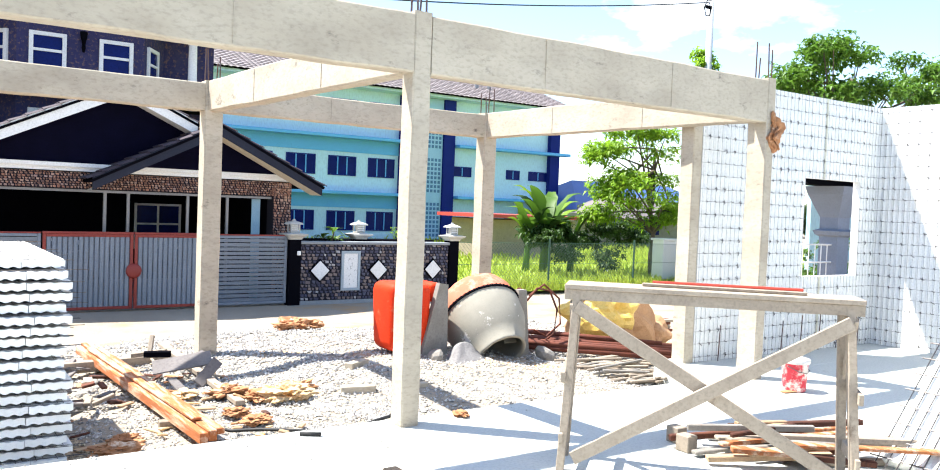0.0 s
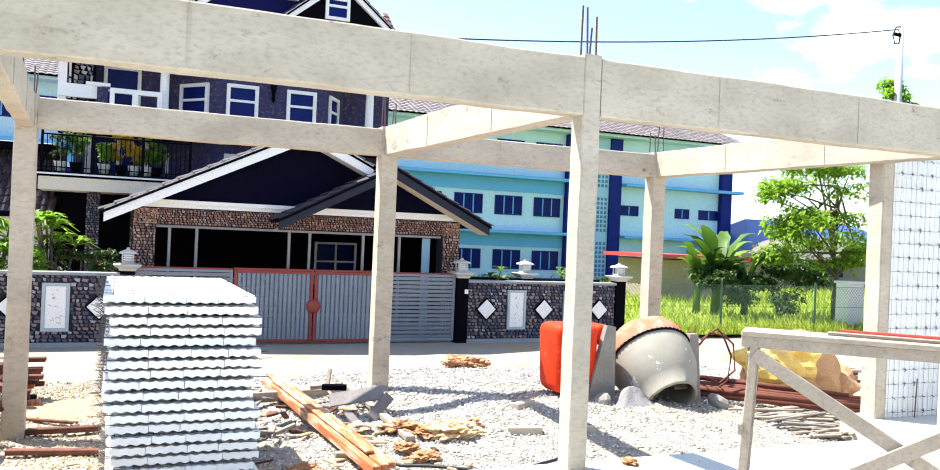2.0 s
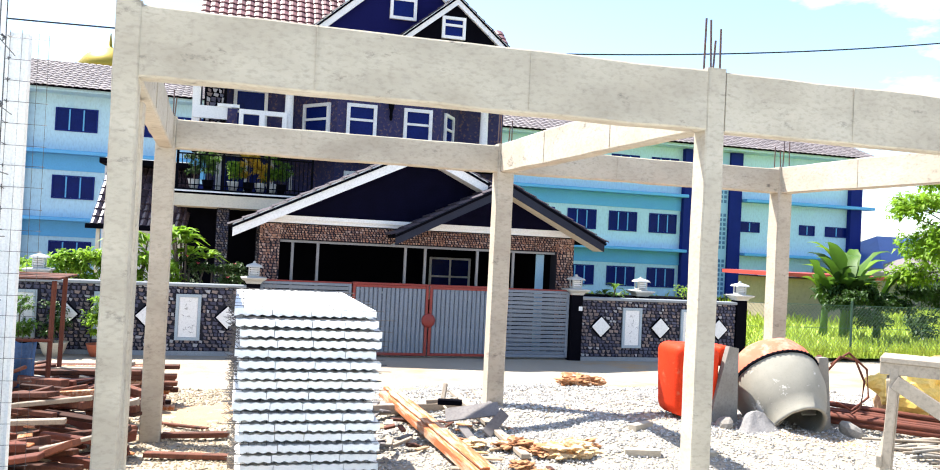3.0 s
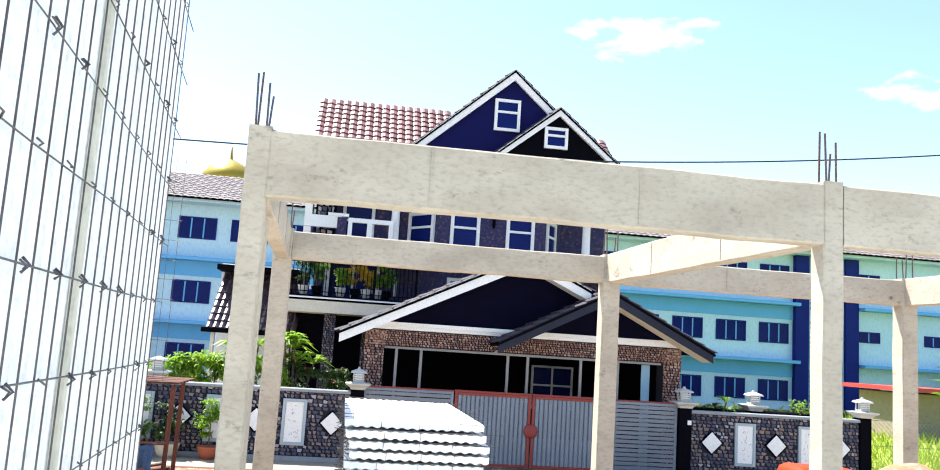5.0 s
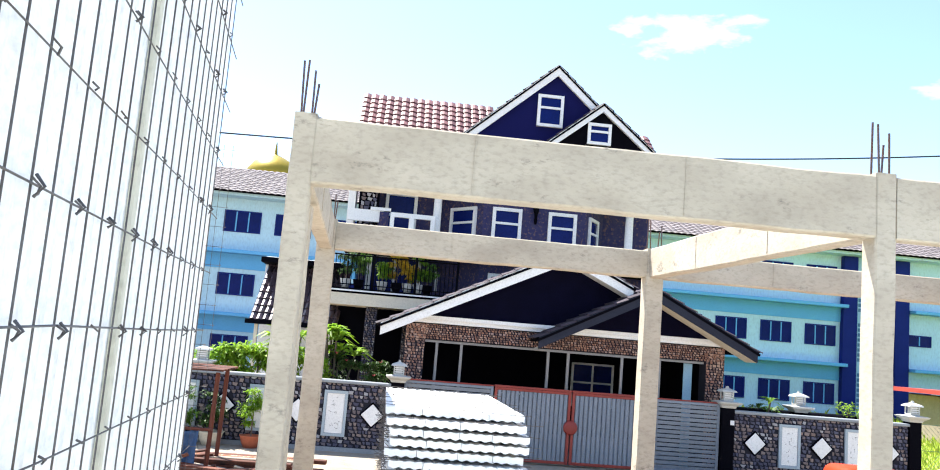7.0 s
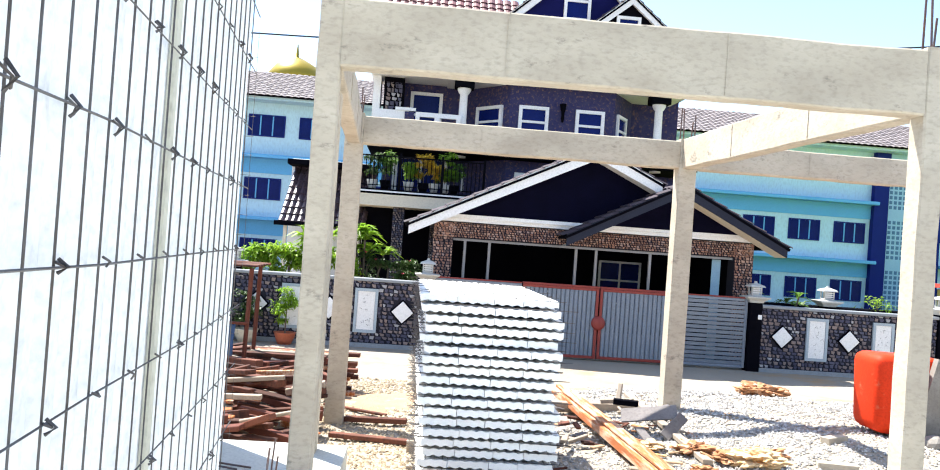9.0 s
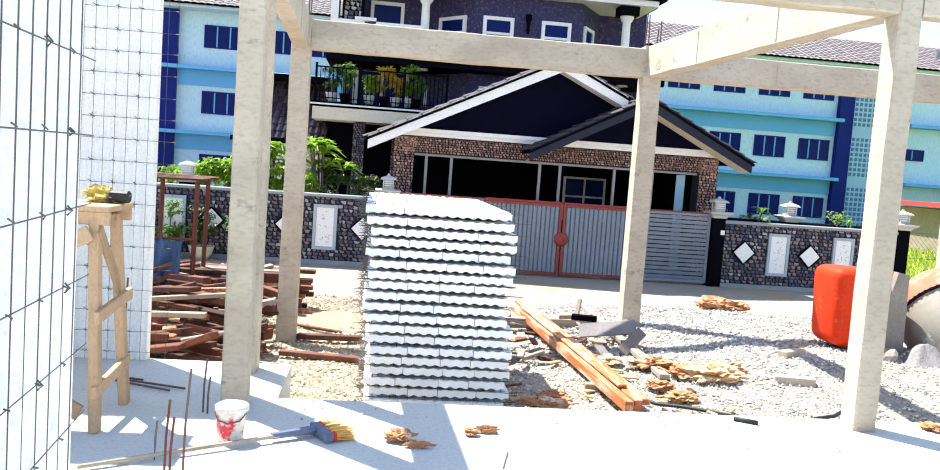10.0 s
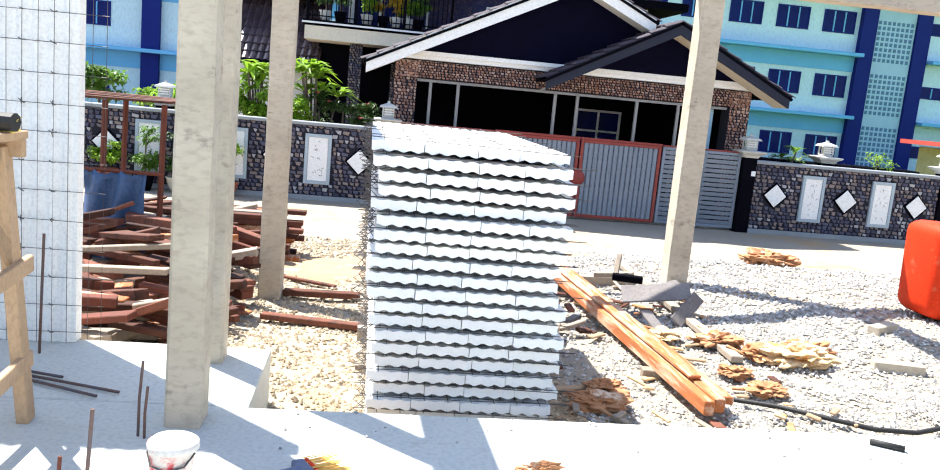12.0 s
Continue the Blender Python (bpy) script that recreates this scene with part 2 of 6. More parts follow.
LEAF_LIGHT = mat("leaf_yellow_green", (0.27, 0.42, 0.03), (0.19, 0.35, 0.03), 0.5, 1.5, 12, bump=0, island=0.35, trans=0.45)
LEAF_DARK = mat("leaf_dark", (0.030, 0.070, 0.015), (0.05, 0.10, 0.02), 0.5, 1.5, 12, bump=0, island=0.4, trans=0.3)
LEAF_YELLOW = mat("leaf_gold", (0.70, 0.45, 0.03), (0.60, 0.42, 0.05), 0.5, 1.5, 12, bump=0, island=0.3, trans=0.4)
FLOWER = mat("pink_flower", (0.65, 0.08, 0.12), (0.5, 0.05, 0.1), 0.6, bump=0)
BARK = mat("bark", (0.16, 0.12, 0.09), (0.10, 0.08, 0.06), 0.9, 4, 40, bump=0.6, dist=0.01)
TERRACOTTA = mat("terracotta", (0.45, 0.12, 0.06), (0.36, 0.10, 0.05), 0.7)
POT_CREAM = mat("cream_pot", (0.62, 0.55, 0.42), (0.52, 0.46, 0.36), 0.7)
GOLD = mat("gold_dome", (0.42, 0.30, 0.03), (0.32, 0.24, 0.03), 0.4, metal=0.4, bump=0)
POLE = mat("pole_concrete", (0.46, 0.48, 0.50), (0.40, 0.42, 0.44), 0.8)
CABLE = mat("black_cable", (0.015, 0.02, 0.03), (0.01, 0.015, 0.02), 0.5, bump=0)
FENCE_GREEN = mat("green_wire", (0.05, 0.11, 0.08), (0.04, 0.09, 0.06), 0.5, bump=0)
RED_PAINT = mat("red_paint", (0.42, 0.05, 0.03), (0.34, 0.05, 0.03), 0.5)
GLOVE = mat("work_glove", (0.55, 0.42, 0.10), (0.10, 0.08, 0.06), 0.9, 14, 40, 0.2)


# ---- mesh helpers ----
ROOT = {}


def part(name, bm, material, parent=None, label="", smooth=False):
    me = bpy.data.meshes.new(name)
    bm.to_mesh(me)
    bm.free()
    return part_of(name, me, material, parent, label, smooth)


def part_of(name, me, material, parent=None, label="", smooth=False):
    if not me.materials:
        me.materials.append(material)
    if smooth:
        me.polygons.foreach_set("use_smooth", [True] * len(me.polygons))
    ob = new(name, me)
    if parent is not None:
        ob.parent = parent
        ob.matrix_parent_inverse = ROOT.get(parent.name, Matrix.Identity(4)).inverted()
    if label:
        ob["label"] = label
    return ob


def raw(name, verts, faces, material, parent=None, label="", smooth=False):
    me = bpy.data.meshes.new(name)
    me.from_pydata(verts, [], faces)
    me.update()
    return part_of(name, me, material, parent, label, smooth)


def thing(name, base, label, category, group="", kind=""):
    ob = new(name)
    ob.empty_display_size = 0.1
    ob.matrix_basis = Matrix.Translation(base)
    ROOT[ob.name] = Matrix.Translation(base)
    return tagged(ob, label, category, group, kind)


def box(bm, a, b, m=None):
    vs = []
    for z in (a[2], b[2]):
        for x, y in ((a[0], a[1]), (b[0], a[1]), (b[0], b[1]), (a[0], b[1])):
            p = Vector((x, y, z))
            vs.append(bm.verts.new(m @ p if m else p))
    for f in ((3, 2, 1, 0), (4, 5, 6, 7), (0, 1, 5, 4), (1, 2, 6, 5), (2, 3, 7, 6), (3, 0, 4, 7)):
        bm.faces.new([vs[i] for i in f])
    return vs


def boxes(*abs_):
    bm = bmesh.new()
    for a, b in abs_:
        box(bm, a, b)
    return bm


def bev(bm, w, seg=1):
    bmesh.ops.bevel(bm, geom=list(bm.edges), offset=w, segments=seg, affect="EDGES", profile=0.5)
    return bm


def bbox_bm(a, b, w=0.01, seg=1):
    bm = bmesh.new()
    box(bm, a, b)
    return bev(bm, w, seg)


def beam_between(bm, p, q, w, h, up=(0, 0, 1)):
    """A board of width w and height h from p to q."""
    p, q = Vector(p), Vector(q)
    d = (q - p)
    n = d.length
    d.normalize()
    s = d.cross(Vector(up))
    if s.length < 1e-4:
        s = d.cross(Vector((1, 0, 0)))
    s.normalize()
    u = s.cross(d)
    m = Matrix((( *s, 0), (*d, 0), (*u, 0), (0, 0, 0, 1))).transposed()
    m.translation = p
    return box(bm, (-w / 2, 0, -h / 2), (w / 2, n, h / 2), m)


def board(p, q, w, h, up=(0, 0, 1), b=0.004):
    bm = bmesh.new()
    beam_between(bm, p, q, w, h, up)
    return bev(bm, b) if b else bm


def tube(bm, pts, r, n=6, r1=None, cap=True):
    pts = [Vector(p) for p in pts]
    rings = []
    for i, p in enumerate(pts):
        d = (pts[min(i + 1, len(pts) - 1)] - pts[max(i - 1, 0)]).normalized()
        s = d.cross(Vector((0, 0, 1)))
        if s.length < 1e-3:
            s = d.cross(Vector((1, 0, 0)))
        s.normalize()
        u = d.cross(s)
        rr = r + (r1 - r) * i / (len(pts) - 1) if r1 is not None else r
        rings.append([bm.verts.new(p + (s * math.cos(a) + u * math.sin(a)) * rr) for a in [2 * math.pi * k / n for k in range(n)]])
    for a, b in zip(rings, rings[1:]):
        for k in range(n):
            bm.faces.new((a[k], a[(k + 1) % n], b[(k + 1) % n], b[k]))
    if cap:
        bm.faces.new(rings[0][::-1])
        bm.faces.new(rings[-1])
    return bm


def rod(pts, r, n=6, r1=None):
    return tube(bmesh.new(), pts, r, n, r1)


def lathe(bm, prof, n=24, m=None):
    """Turn a profile of (radius, height) round z."""
    rings = []
    for r, z in prof:
        ring = []
        for k in range(n):
            a = 2 * math.pi * k / n
            p = Vector((r * math.cos(a), r * math.sin(a), z))
            ring.append(bm.verts.new(m @ p if m else p))
        rings.append(ring)
    for a, b in zip(rings, rings[1:]):
        for k in range(n):
            bm.faces.new((a[k], a[(k + 1) % n], b[(k + 1) % n], b[k]))
    return bm


def roughen(bm, amp, scale, seed=0.0):
    for v in bm.verts:
        v.co += noise.noise_vector(v.co * scale + Vector((seed, seed, seed))) * amp
    return bm


def standing():
    """The names of all that stands so far."""
    return {o.name for o in bpy.data.objects}


def settle(before, dx, dy, dz):
    """Move every thing built since `before` by one offset."""
    for ob in bpy.data.objects:
        if ob.parent is None and ob.name not in before:
            ob.matrix_basis = Matrix.Translation((dx, dy, dz)) @ ob.matrix_basis


def smoothstep(a, b, x):
    t = min(1.0, max(0.0, (x - a) / (b - a)))
    return t * t * (3 - 2 * t)


def gz(x, y):
    """Height of the site's ground."""
    z = -0.32 - 0.40 * smoothstep(5.5, 9.2, y) - 0.25 * smoothstep(0.0, 4.0, -x) * smoothstep(0.5, 4.0, y) * (1 - smoothstep(6.0, 9.2, y))
    z += 0.22 * math.exp(-((x - 2.0) ** 2 + (y - 2.6) ** 2) / 4.5) + 0.10 * math.exp(-((x - 1.0) ** 2 + (y - 5.0) ** 2) / 5.0)
    w = 1 - smoothstep(8.0, 9.0, y)
    if w > 0 and abs(x) < 12:
        z += w * 0.05 * noise.noise(Vector((x * 1.3, y * 1.3, 0.3))) + w * 0.02 * noise.noise(Vector((x * 5, y * 5, 1.3)))
    return max(z, -0.75)


# ---- ground, road, slab ----
xs = sorted(set([-400, -150, -60, -30, -16, -12, -9] + [round(-7 + 0.16 * i, 2) for i in range(95)] + [9, 10, 12, 16, 30, 60, 150, 400]))
ys = sorted(set([-300, -60, -14, -3, -0.5] + [round(0.1 + 0.16 * i, 2) for i in range(58)] + [9.6, 10.5, 12, 13, 20, 40, 80, 200, 600]))
raw("ground", [(x, y, gz(x, y) if y > 0 else -0.75) for y in ys for x in xs],
    [(j * len(xs) + i, j * len(xs) + i + 1, (j + 1) * len(xs) + i + 1, (j + 1) * len(xs) + i) for j in range(len(ys) - 1) for i in range(len(xs) - 1)],
    EARTH, smooth=True)
tagged(bpy.data.objects["ground"], "pale gravelly earth of the building site", "ground", kind="structure")
rx = [-200 + 8 * i for i in range(60)]
tagged(raw("road", [(x, y, -0.735) for y in (9.3, 12.52) for x in rx], [(i, i + 1, len(rx) + i + 1, len(rx) + i) for i in range(len(rx) - 1)], ROAD),
       "sunlit grey road in front of the boundary wall", "road", kind="structure")

fl = thing("floor", (0, -4, 0), "bare pale concrete floor slab of the unfinished house", "floor", kind="structure")
SLAB_EDGE = 0.15


def slab_piece(name, a, b):
    bm = bbox_bm(a, b, 0.012, 2)
    return part(name, bm, SCREED, fl)


slab_piece("main_slab", (-9, -13, -0.7), (9, SLAB_EDGE, 0))
slab_piece("side_slab", (-9, SLAB_EDGE + 0.001, -0.7), (-3.72, 1.02, -0.002))
slab_piece("side_slab", (4.1, SLAB_EDGE + 0.001, -0.7), (9, 1.15, -0.002))


# ---- concrete frame ----
def column(x, y0, y1, z0, z1, label, bars=True, w=0.22, grp="concrete columns"):
    t = thing("concrete_column", (x + w / 2, (y0 + y1) / 2, z0), label, "column", grp)
    bm = bmesh.new()
    n = 14
    rings = []
    for k in range(n + 1):
        z = z0 + (z1 - z0) * k / n
        c = 0.012
        ring = []
        for px, py in ((x + c, y0), (x + w - c, y0), (x + w, y0 + c), (x + w, y1 - c), (x + w - c, y1), (x + c, y1), (x, y1 - c), (x, y0 + c)):
            p = Vector((px, py, z))
            q = noise.noise_vector(p * 3.0) * 0.006 + noise.noise_vector(p * 14.0) * 0.002
            ring.append(bm.verts.new(p + Vector((q.x, q.y, 0))))
        rings.append(ring)
    for a, b in zip(rings, rings[1:]):
        for k in range(8):
            bm.faces.new((a[k], a[(k + 1) % 8], b[(k + 1) % 8], b[k]))
    bm.faces.new(rings[0][::-1])
    bm.faces.new(rings[-1])
    part("shaft", bm, CONCRETE, t)
    if bars:
        for i, (dx, dy) in enumerate(((0.04, 0.04), (w - 0.04, 0.04), (0.04, y1 - y0 - 0.04), (w - 0.04, y1 - y0 - 0.04))):
            h = (0.36, 0.30, 0.40, 0.24)[(i + int(x)) % 4]
            part("starter_bar", rod([(x + dx, y0 + dy, z1 - 0.03), (x + dx + 0.01 * (i - 1.5), y0 + dy, z1 + h)], 0.008), STEEL_DARK, t, "dark steel starter bar")
    return t


def beam(a, b, label, joints=(), axis=0):
    """A cast beam from corner a to corner b, with faint shutter joints across it."""
    t = thing("concrete_beam", [(a[i] + b[i]) / 2 for i in range(3)], label, "beam", "concrete beams")
    bm = bmesh.new()
    n = 26
    rings = []
    o = 1 - axis
    for k in range(n + 1):
        s = a[axis] + (b[axis] - a[axis]) * k / n
        ring = []
        c = 0.012
        lo, hi = a[o], b[o]
        zl, zh = a[2], b[2]
        for v, z in ((lo + c, zl), (hi - c, zl), (hi, zl + c), (hi, (zl + zh) / 2), (hi, zh - c), (hi - c, zh), (lo + c, zh), (lo, zh - c), (lo, (zl + zh) / 2), (lo, zl + c)):
            p = Vector((0, 0, z))
            p[axis], p[o] = s, v
            q = noise.noise_vector(p * 2.5) * 0.008 + noise.noise_vector(p * 11.0) * 0.003
            q[axis] = 0
            ring.append(bm.verts.new(p + q))
        rings.append(ring)
    m = len(rings[0])
    for r0, r1 in zip(rings, rings[1:]):
        for k in range(m):
            bm.faces.new((r0[k], r0[(k + 1) % m], r1[(k + 1) % m], r1[k]))
    bm.faces.new(rings[0][::-1])
    bm.faces.new(rings[-1])
    bmesh.ops.recalc_face_normals(bm, faces=bm.faces)
    part("cast_beam", bm, CONCRETE, t)
    bm = bmesh.new()
    for s in joints:
        p, q = list(a), list(b)
        p[axis], q[axis] = s - 0.004, s + 0.004
        p[o], q[o] = a[o] - 0.007, b[o] + 0.007
        p[2], q[2] = a[2] + 0.02, b[2] - 0.01
        box(bm, p, q)
    if joints:
        part("shutter_joint", bm, CONCRETE, t)
    else:
        bm.free()
    return t


def cross_beam(xa, xb, ya, yb, z0, z1, label, joints):
    """A cast beam running back from (xa, ya) to (xb, yb); joints lie at shares of its length."""
    t = beam((-0.077, ya, z0), (0.077, yb, z1), label, [ya + (yb - ya) * k for k in joints], 1)
    skew = Matrix.Identity(4)
    skew[0][1] = (xb - xa) / (yb - ya)
    for ob in [o for o in bpy.data.objects if o.parent == t]:
        ob.data.transform(Matrix.Translation((xa, 0, 0)) @ skew @ Matrix.Translation((0, -ya, 0)))
        ob.data.transform(Matrix.Translation((0, ya, 0)))
    return t


FRONT = ((-4.03, 0.15, 0.06), (0.01, 0.155, 0.06), (4.25, 0.13, 0.12))   # x, width, back face
REAR = (-4.21, -0.215, 3.80)
RY, RW = 4.31, 0.215
NB0, NB1 = 2.69, 3.14
for x, w, y1 in FRONT:
    column(x, -0.12, y1, 0.0, NB1 + 0.012, "square cast concrete column at the slab edge with steel bars on top", w=w)
for x in REAR:
    column(x, RY, RY + 0.22, gz(x, RY) - 0.15, 3.06, "square concrete column standing in the gravel", w=RW)
column(-4.05, 0.72, 0.90, -0.3, 2.66, "square concrete column at the corner of the side slab", False, 0.11)
column(4.26, 0.84, 1.04, -0.3, 2.75, "square concrete column at the corner of the side slab", False, 0.15)
for (x0, w, _), (x1, _, _) in zip(FRONT, FRONT[1:]):
    L_ = x1 - x0
    beam((x0 + w + 0.001, -0.115, NB0), (x1 - 0.001, 0.055, NB1 - 0.01), "stained grey concrete beam between the front columns", (x0 + 0.3 * L_, x0 + 0.66 * L_))
for x0, x1 in zip(REAR, REAR[1:]):
    beam((x0 + RW + 0.001, RY + 0.01, 2.705), (x1 - 0.001, RY + 0.20, 3.03), "grey concrete beam between the rear columns", (x0 + 0.4 * (x1 - x0),))
for (x, w, y1), xr in zip(FRONT, REAR):
    xm = x + w / 2 if x < 4 else x - 0.02
    cross_beam(xm, xr + RW / 2, y1 + 0.001, RY - 0.001, 2.70, 3.06, "sunlit concrete cross beam", (0.32, 0.68))


# ---- foam panel walls ----
def panel_wall(name, p, d, length, h, label, thick=0.09, openings=(), pitch=0.075, hstep=0.15, wr=0.0017, side=1, tie=1.0, over=0.02, wire_step=0.075):
    """A wall of ridged foam in wire mesh from p along the unit direction d; its seen face looks to `side` of d."""
    t = thing(name, p, label, "wall", kind="structure")
    p, d = Vector(p), Vector(d)
    nrm = Vector((d.y, -d.x, 0)) * side
    us = [0.0]
    while us[-1] < length - 1e-6:
        us.append(min(length, us[-1] + pitch / 4))

    def relief(u):
        k = (u / pitch) % 1.0
        return 0.012 * (1 if k < 0.5 else 0)

    def free(u, z):
        return not any(a < u < b and c < z < e for a, b, c, e in openings)

    zs = sorted(set([0.0, h] + [v for o in openings for v in o[2:]]))
    us = sorted(set([round(u, 4) for u in us] + [v for o in openings for v in o[:2]]))
    verts, faces, ix = [], [], {}

    def vid(u, z, layer):
        key = (u, z, layer)
        if key not in ix:
            off = relief(u) if layer == 0 else -thick
            ix[key] = len(verts)
            verts.append(tuple(p + d * u + nrm * off + Vector((0, 0, z))))
        return ix[key]

    cells = set()
    for i in range(len(us) - 1):
        for j in range(len(zs) - 1):
            if free((us[i] + us[i + 1]) / 2, (zs[j] + zs[j + 1]) / 2):
                cells.add((i, j))
    for i, j in cells:
        a, b, c, e = us[i], us[i + 1], zs[j], zs[j + 1]
        faces.append((vid(a, c, 0), vid(b, c, 0), vid(b, e, 0), vid(a, e, 0)))
        faces.append((vid(a, c, 1), vid(a, e, 1), vid(b, e, 1), vid(b, c, 1)))
        if (i - 1, j) not in cells:
            faces.append((vid(a, c, 0), vid(a, e, 0), vid(a, e, 1), vid(a, c, 1)))
        if (i + 1, j) not in cells:
            faces.append((vid(b, c, 0), vid(b, c, 1), vid(b, e, 1), vid(b, e, 0)))
        if (i, j - 1) not in cells:
            faces.append((vid(a, c, 0), vid(a, c, 1), vid(b, c, 1), vid(b, c, 0)))
        if (i, j + 1) not in cells:
            faces.append((vid(a, e, 0), vid(b, e, 0), vid(b, e, 1), vid(a, e, 1)))
    raw("foam_core", verts, faces, FOAM, t)
    # wire mesh a little proud of the foam
    bm = bmesh.new()
    bm2 = bmesh.new()
    rng = random.Random(len(name) * 7 + int(length * 10))

    def at(u, z, off):
        return p + d * u + nrm * off + Vector((0, 0, z))

    def runs(fixed, along_u):
        """Stretches of a wire that do not cross an opening."""
        cuts = [0.0, length if along_u else h]
        for a, b, c, e in openings:
            if along_u and c < fixed < e:
                cuts += [a, b]
            if not along_u and a < fixed < b:
                cuts += [c, e]
        cuts.sort()
        return [(cuts[k], cuts[k + 1]) for k in range(0, len(cuts), 2)]

    u = 0.02
    while u < length:
        for a, b in runs(u, False):
            e = 0.03 * rng.random()
            tube(bm, [at(u, a, 0.022), at(u + rng.uniform(-.004, .004), (a + b) / 2, 0.024), at(u, b + e, 0.022)], wr, 4, cap=False)
        u += wire_step
    if over > 0.05:
        for e in (over * .45, over * .9):
            tube(bm, [at(length + e, 0.02, 0.024), at(length + e + .005, h / 2, 0.026), at(length + e, h, 0.024)], wr, 4, cap=False)
    z = 0.06
    while z < h:
        for a, b in runs(z, True):
            n = max(2, int((b - a) / 0.6))
            tube(bm, [at(a - 0.02 + (b - a + 0.02 + (over if b > length - .01 else .02)) * k / n, z + rng.uniform(-.006, .006), 0.027) for k in range(n + 1)], wr, 4, cap=False)
        uu = 0.095
        while uu < length:
            if free(uu, z):
                # tie wires twisted round the crossing
                q = at(uu, z, 0.030)
                s = 0.010 * tie * rng.uniform(0.6, 1.3)
                tube(bm2, [q - d * s + Vector((0, 0, s * .6)), q + nrm * 0.006, q + d * s - Vector((0, 0, s * rng.uniform(-.5, .8)))], wr * 1.1 * tie, 4, cap=False)
                if rng.random() < 0.35:
                    tube(bm2, [q - Vector((0, 0, s)), q + nrm * 0.01, q + Vector((0, 0, s))], wr * 1.3 * tie, 4, cap=False)
            uu += 0.15
        z += hstep
    part("wire_mesh", bm, WIRE, t, "grey wire mesh")
    part("tie_wire", bm2, WIRE, t, "twisted tie wires")
    # yellowed joints between the panels
    u = 1.2 - 0.0
    while u < length - 0.1:
        for a, b in runs(u, False):
            bm3 = bmesh.new()
            q = at(u, (a + b) / 2, 0.010)
            m = Matrix(((*d, 0), (*nrm, 0), (0, 0, 1, 0), (0, 0, 0, 1))).transposed()
            m.translation = q
            box(bm3, (-0.014, -0.004, -(b - a) / 2), (0.014, 0.006, (b - a) / 2), m)
            part("panel_joint", bm3, JOINT, t, "yellowed joint strip")
        u += 1.2
    return t


# near wall: it stands a little askew
panel_wall("wall_left", (-3.127, -12.53, 0), (-0.073, 0.99733, 0), 9.24, 3.1, "white foam panel wall in wire mesh beside the doorway", over=0.04, wire_step=0.071, wr=0.0015)
panel_wall("wall_left_rear", (-9.0, 0.95, 0), (1, 0, 0), 4.26, 3.1, "white ridged foam panel wall in wire mesh", tie=1.5, over=0.15)
panel_wall("wall_right_rear", (4.42, 0.86, 0), (1, 0, 0), 3.69, 3.28, "white foam panel wall with a square window opening", openings=((2.01, 3.24, 0.96, 2.235),), tie=2.2)
panel_wall("wall_right", (8.11, 0.85, 0), (0, -1, 0), 13.4, 3.28, "white foam panel wall catching slanting sunlight", tie=2.2)
panel_wall("wall_back", (-3.2, -12.6, 0), (1, 0, 0), 11.3, 3.1, "plain foam panel wall closing the room", side=-1, pitch=0.15, hstep=0.3, wire_step=0.15)


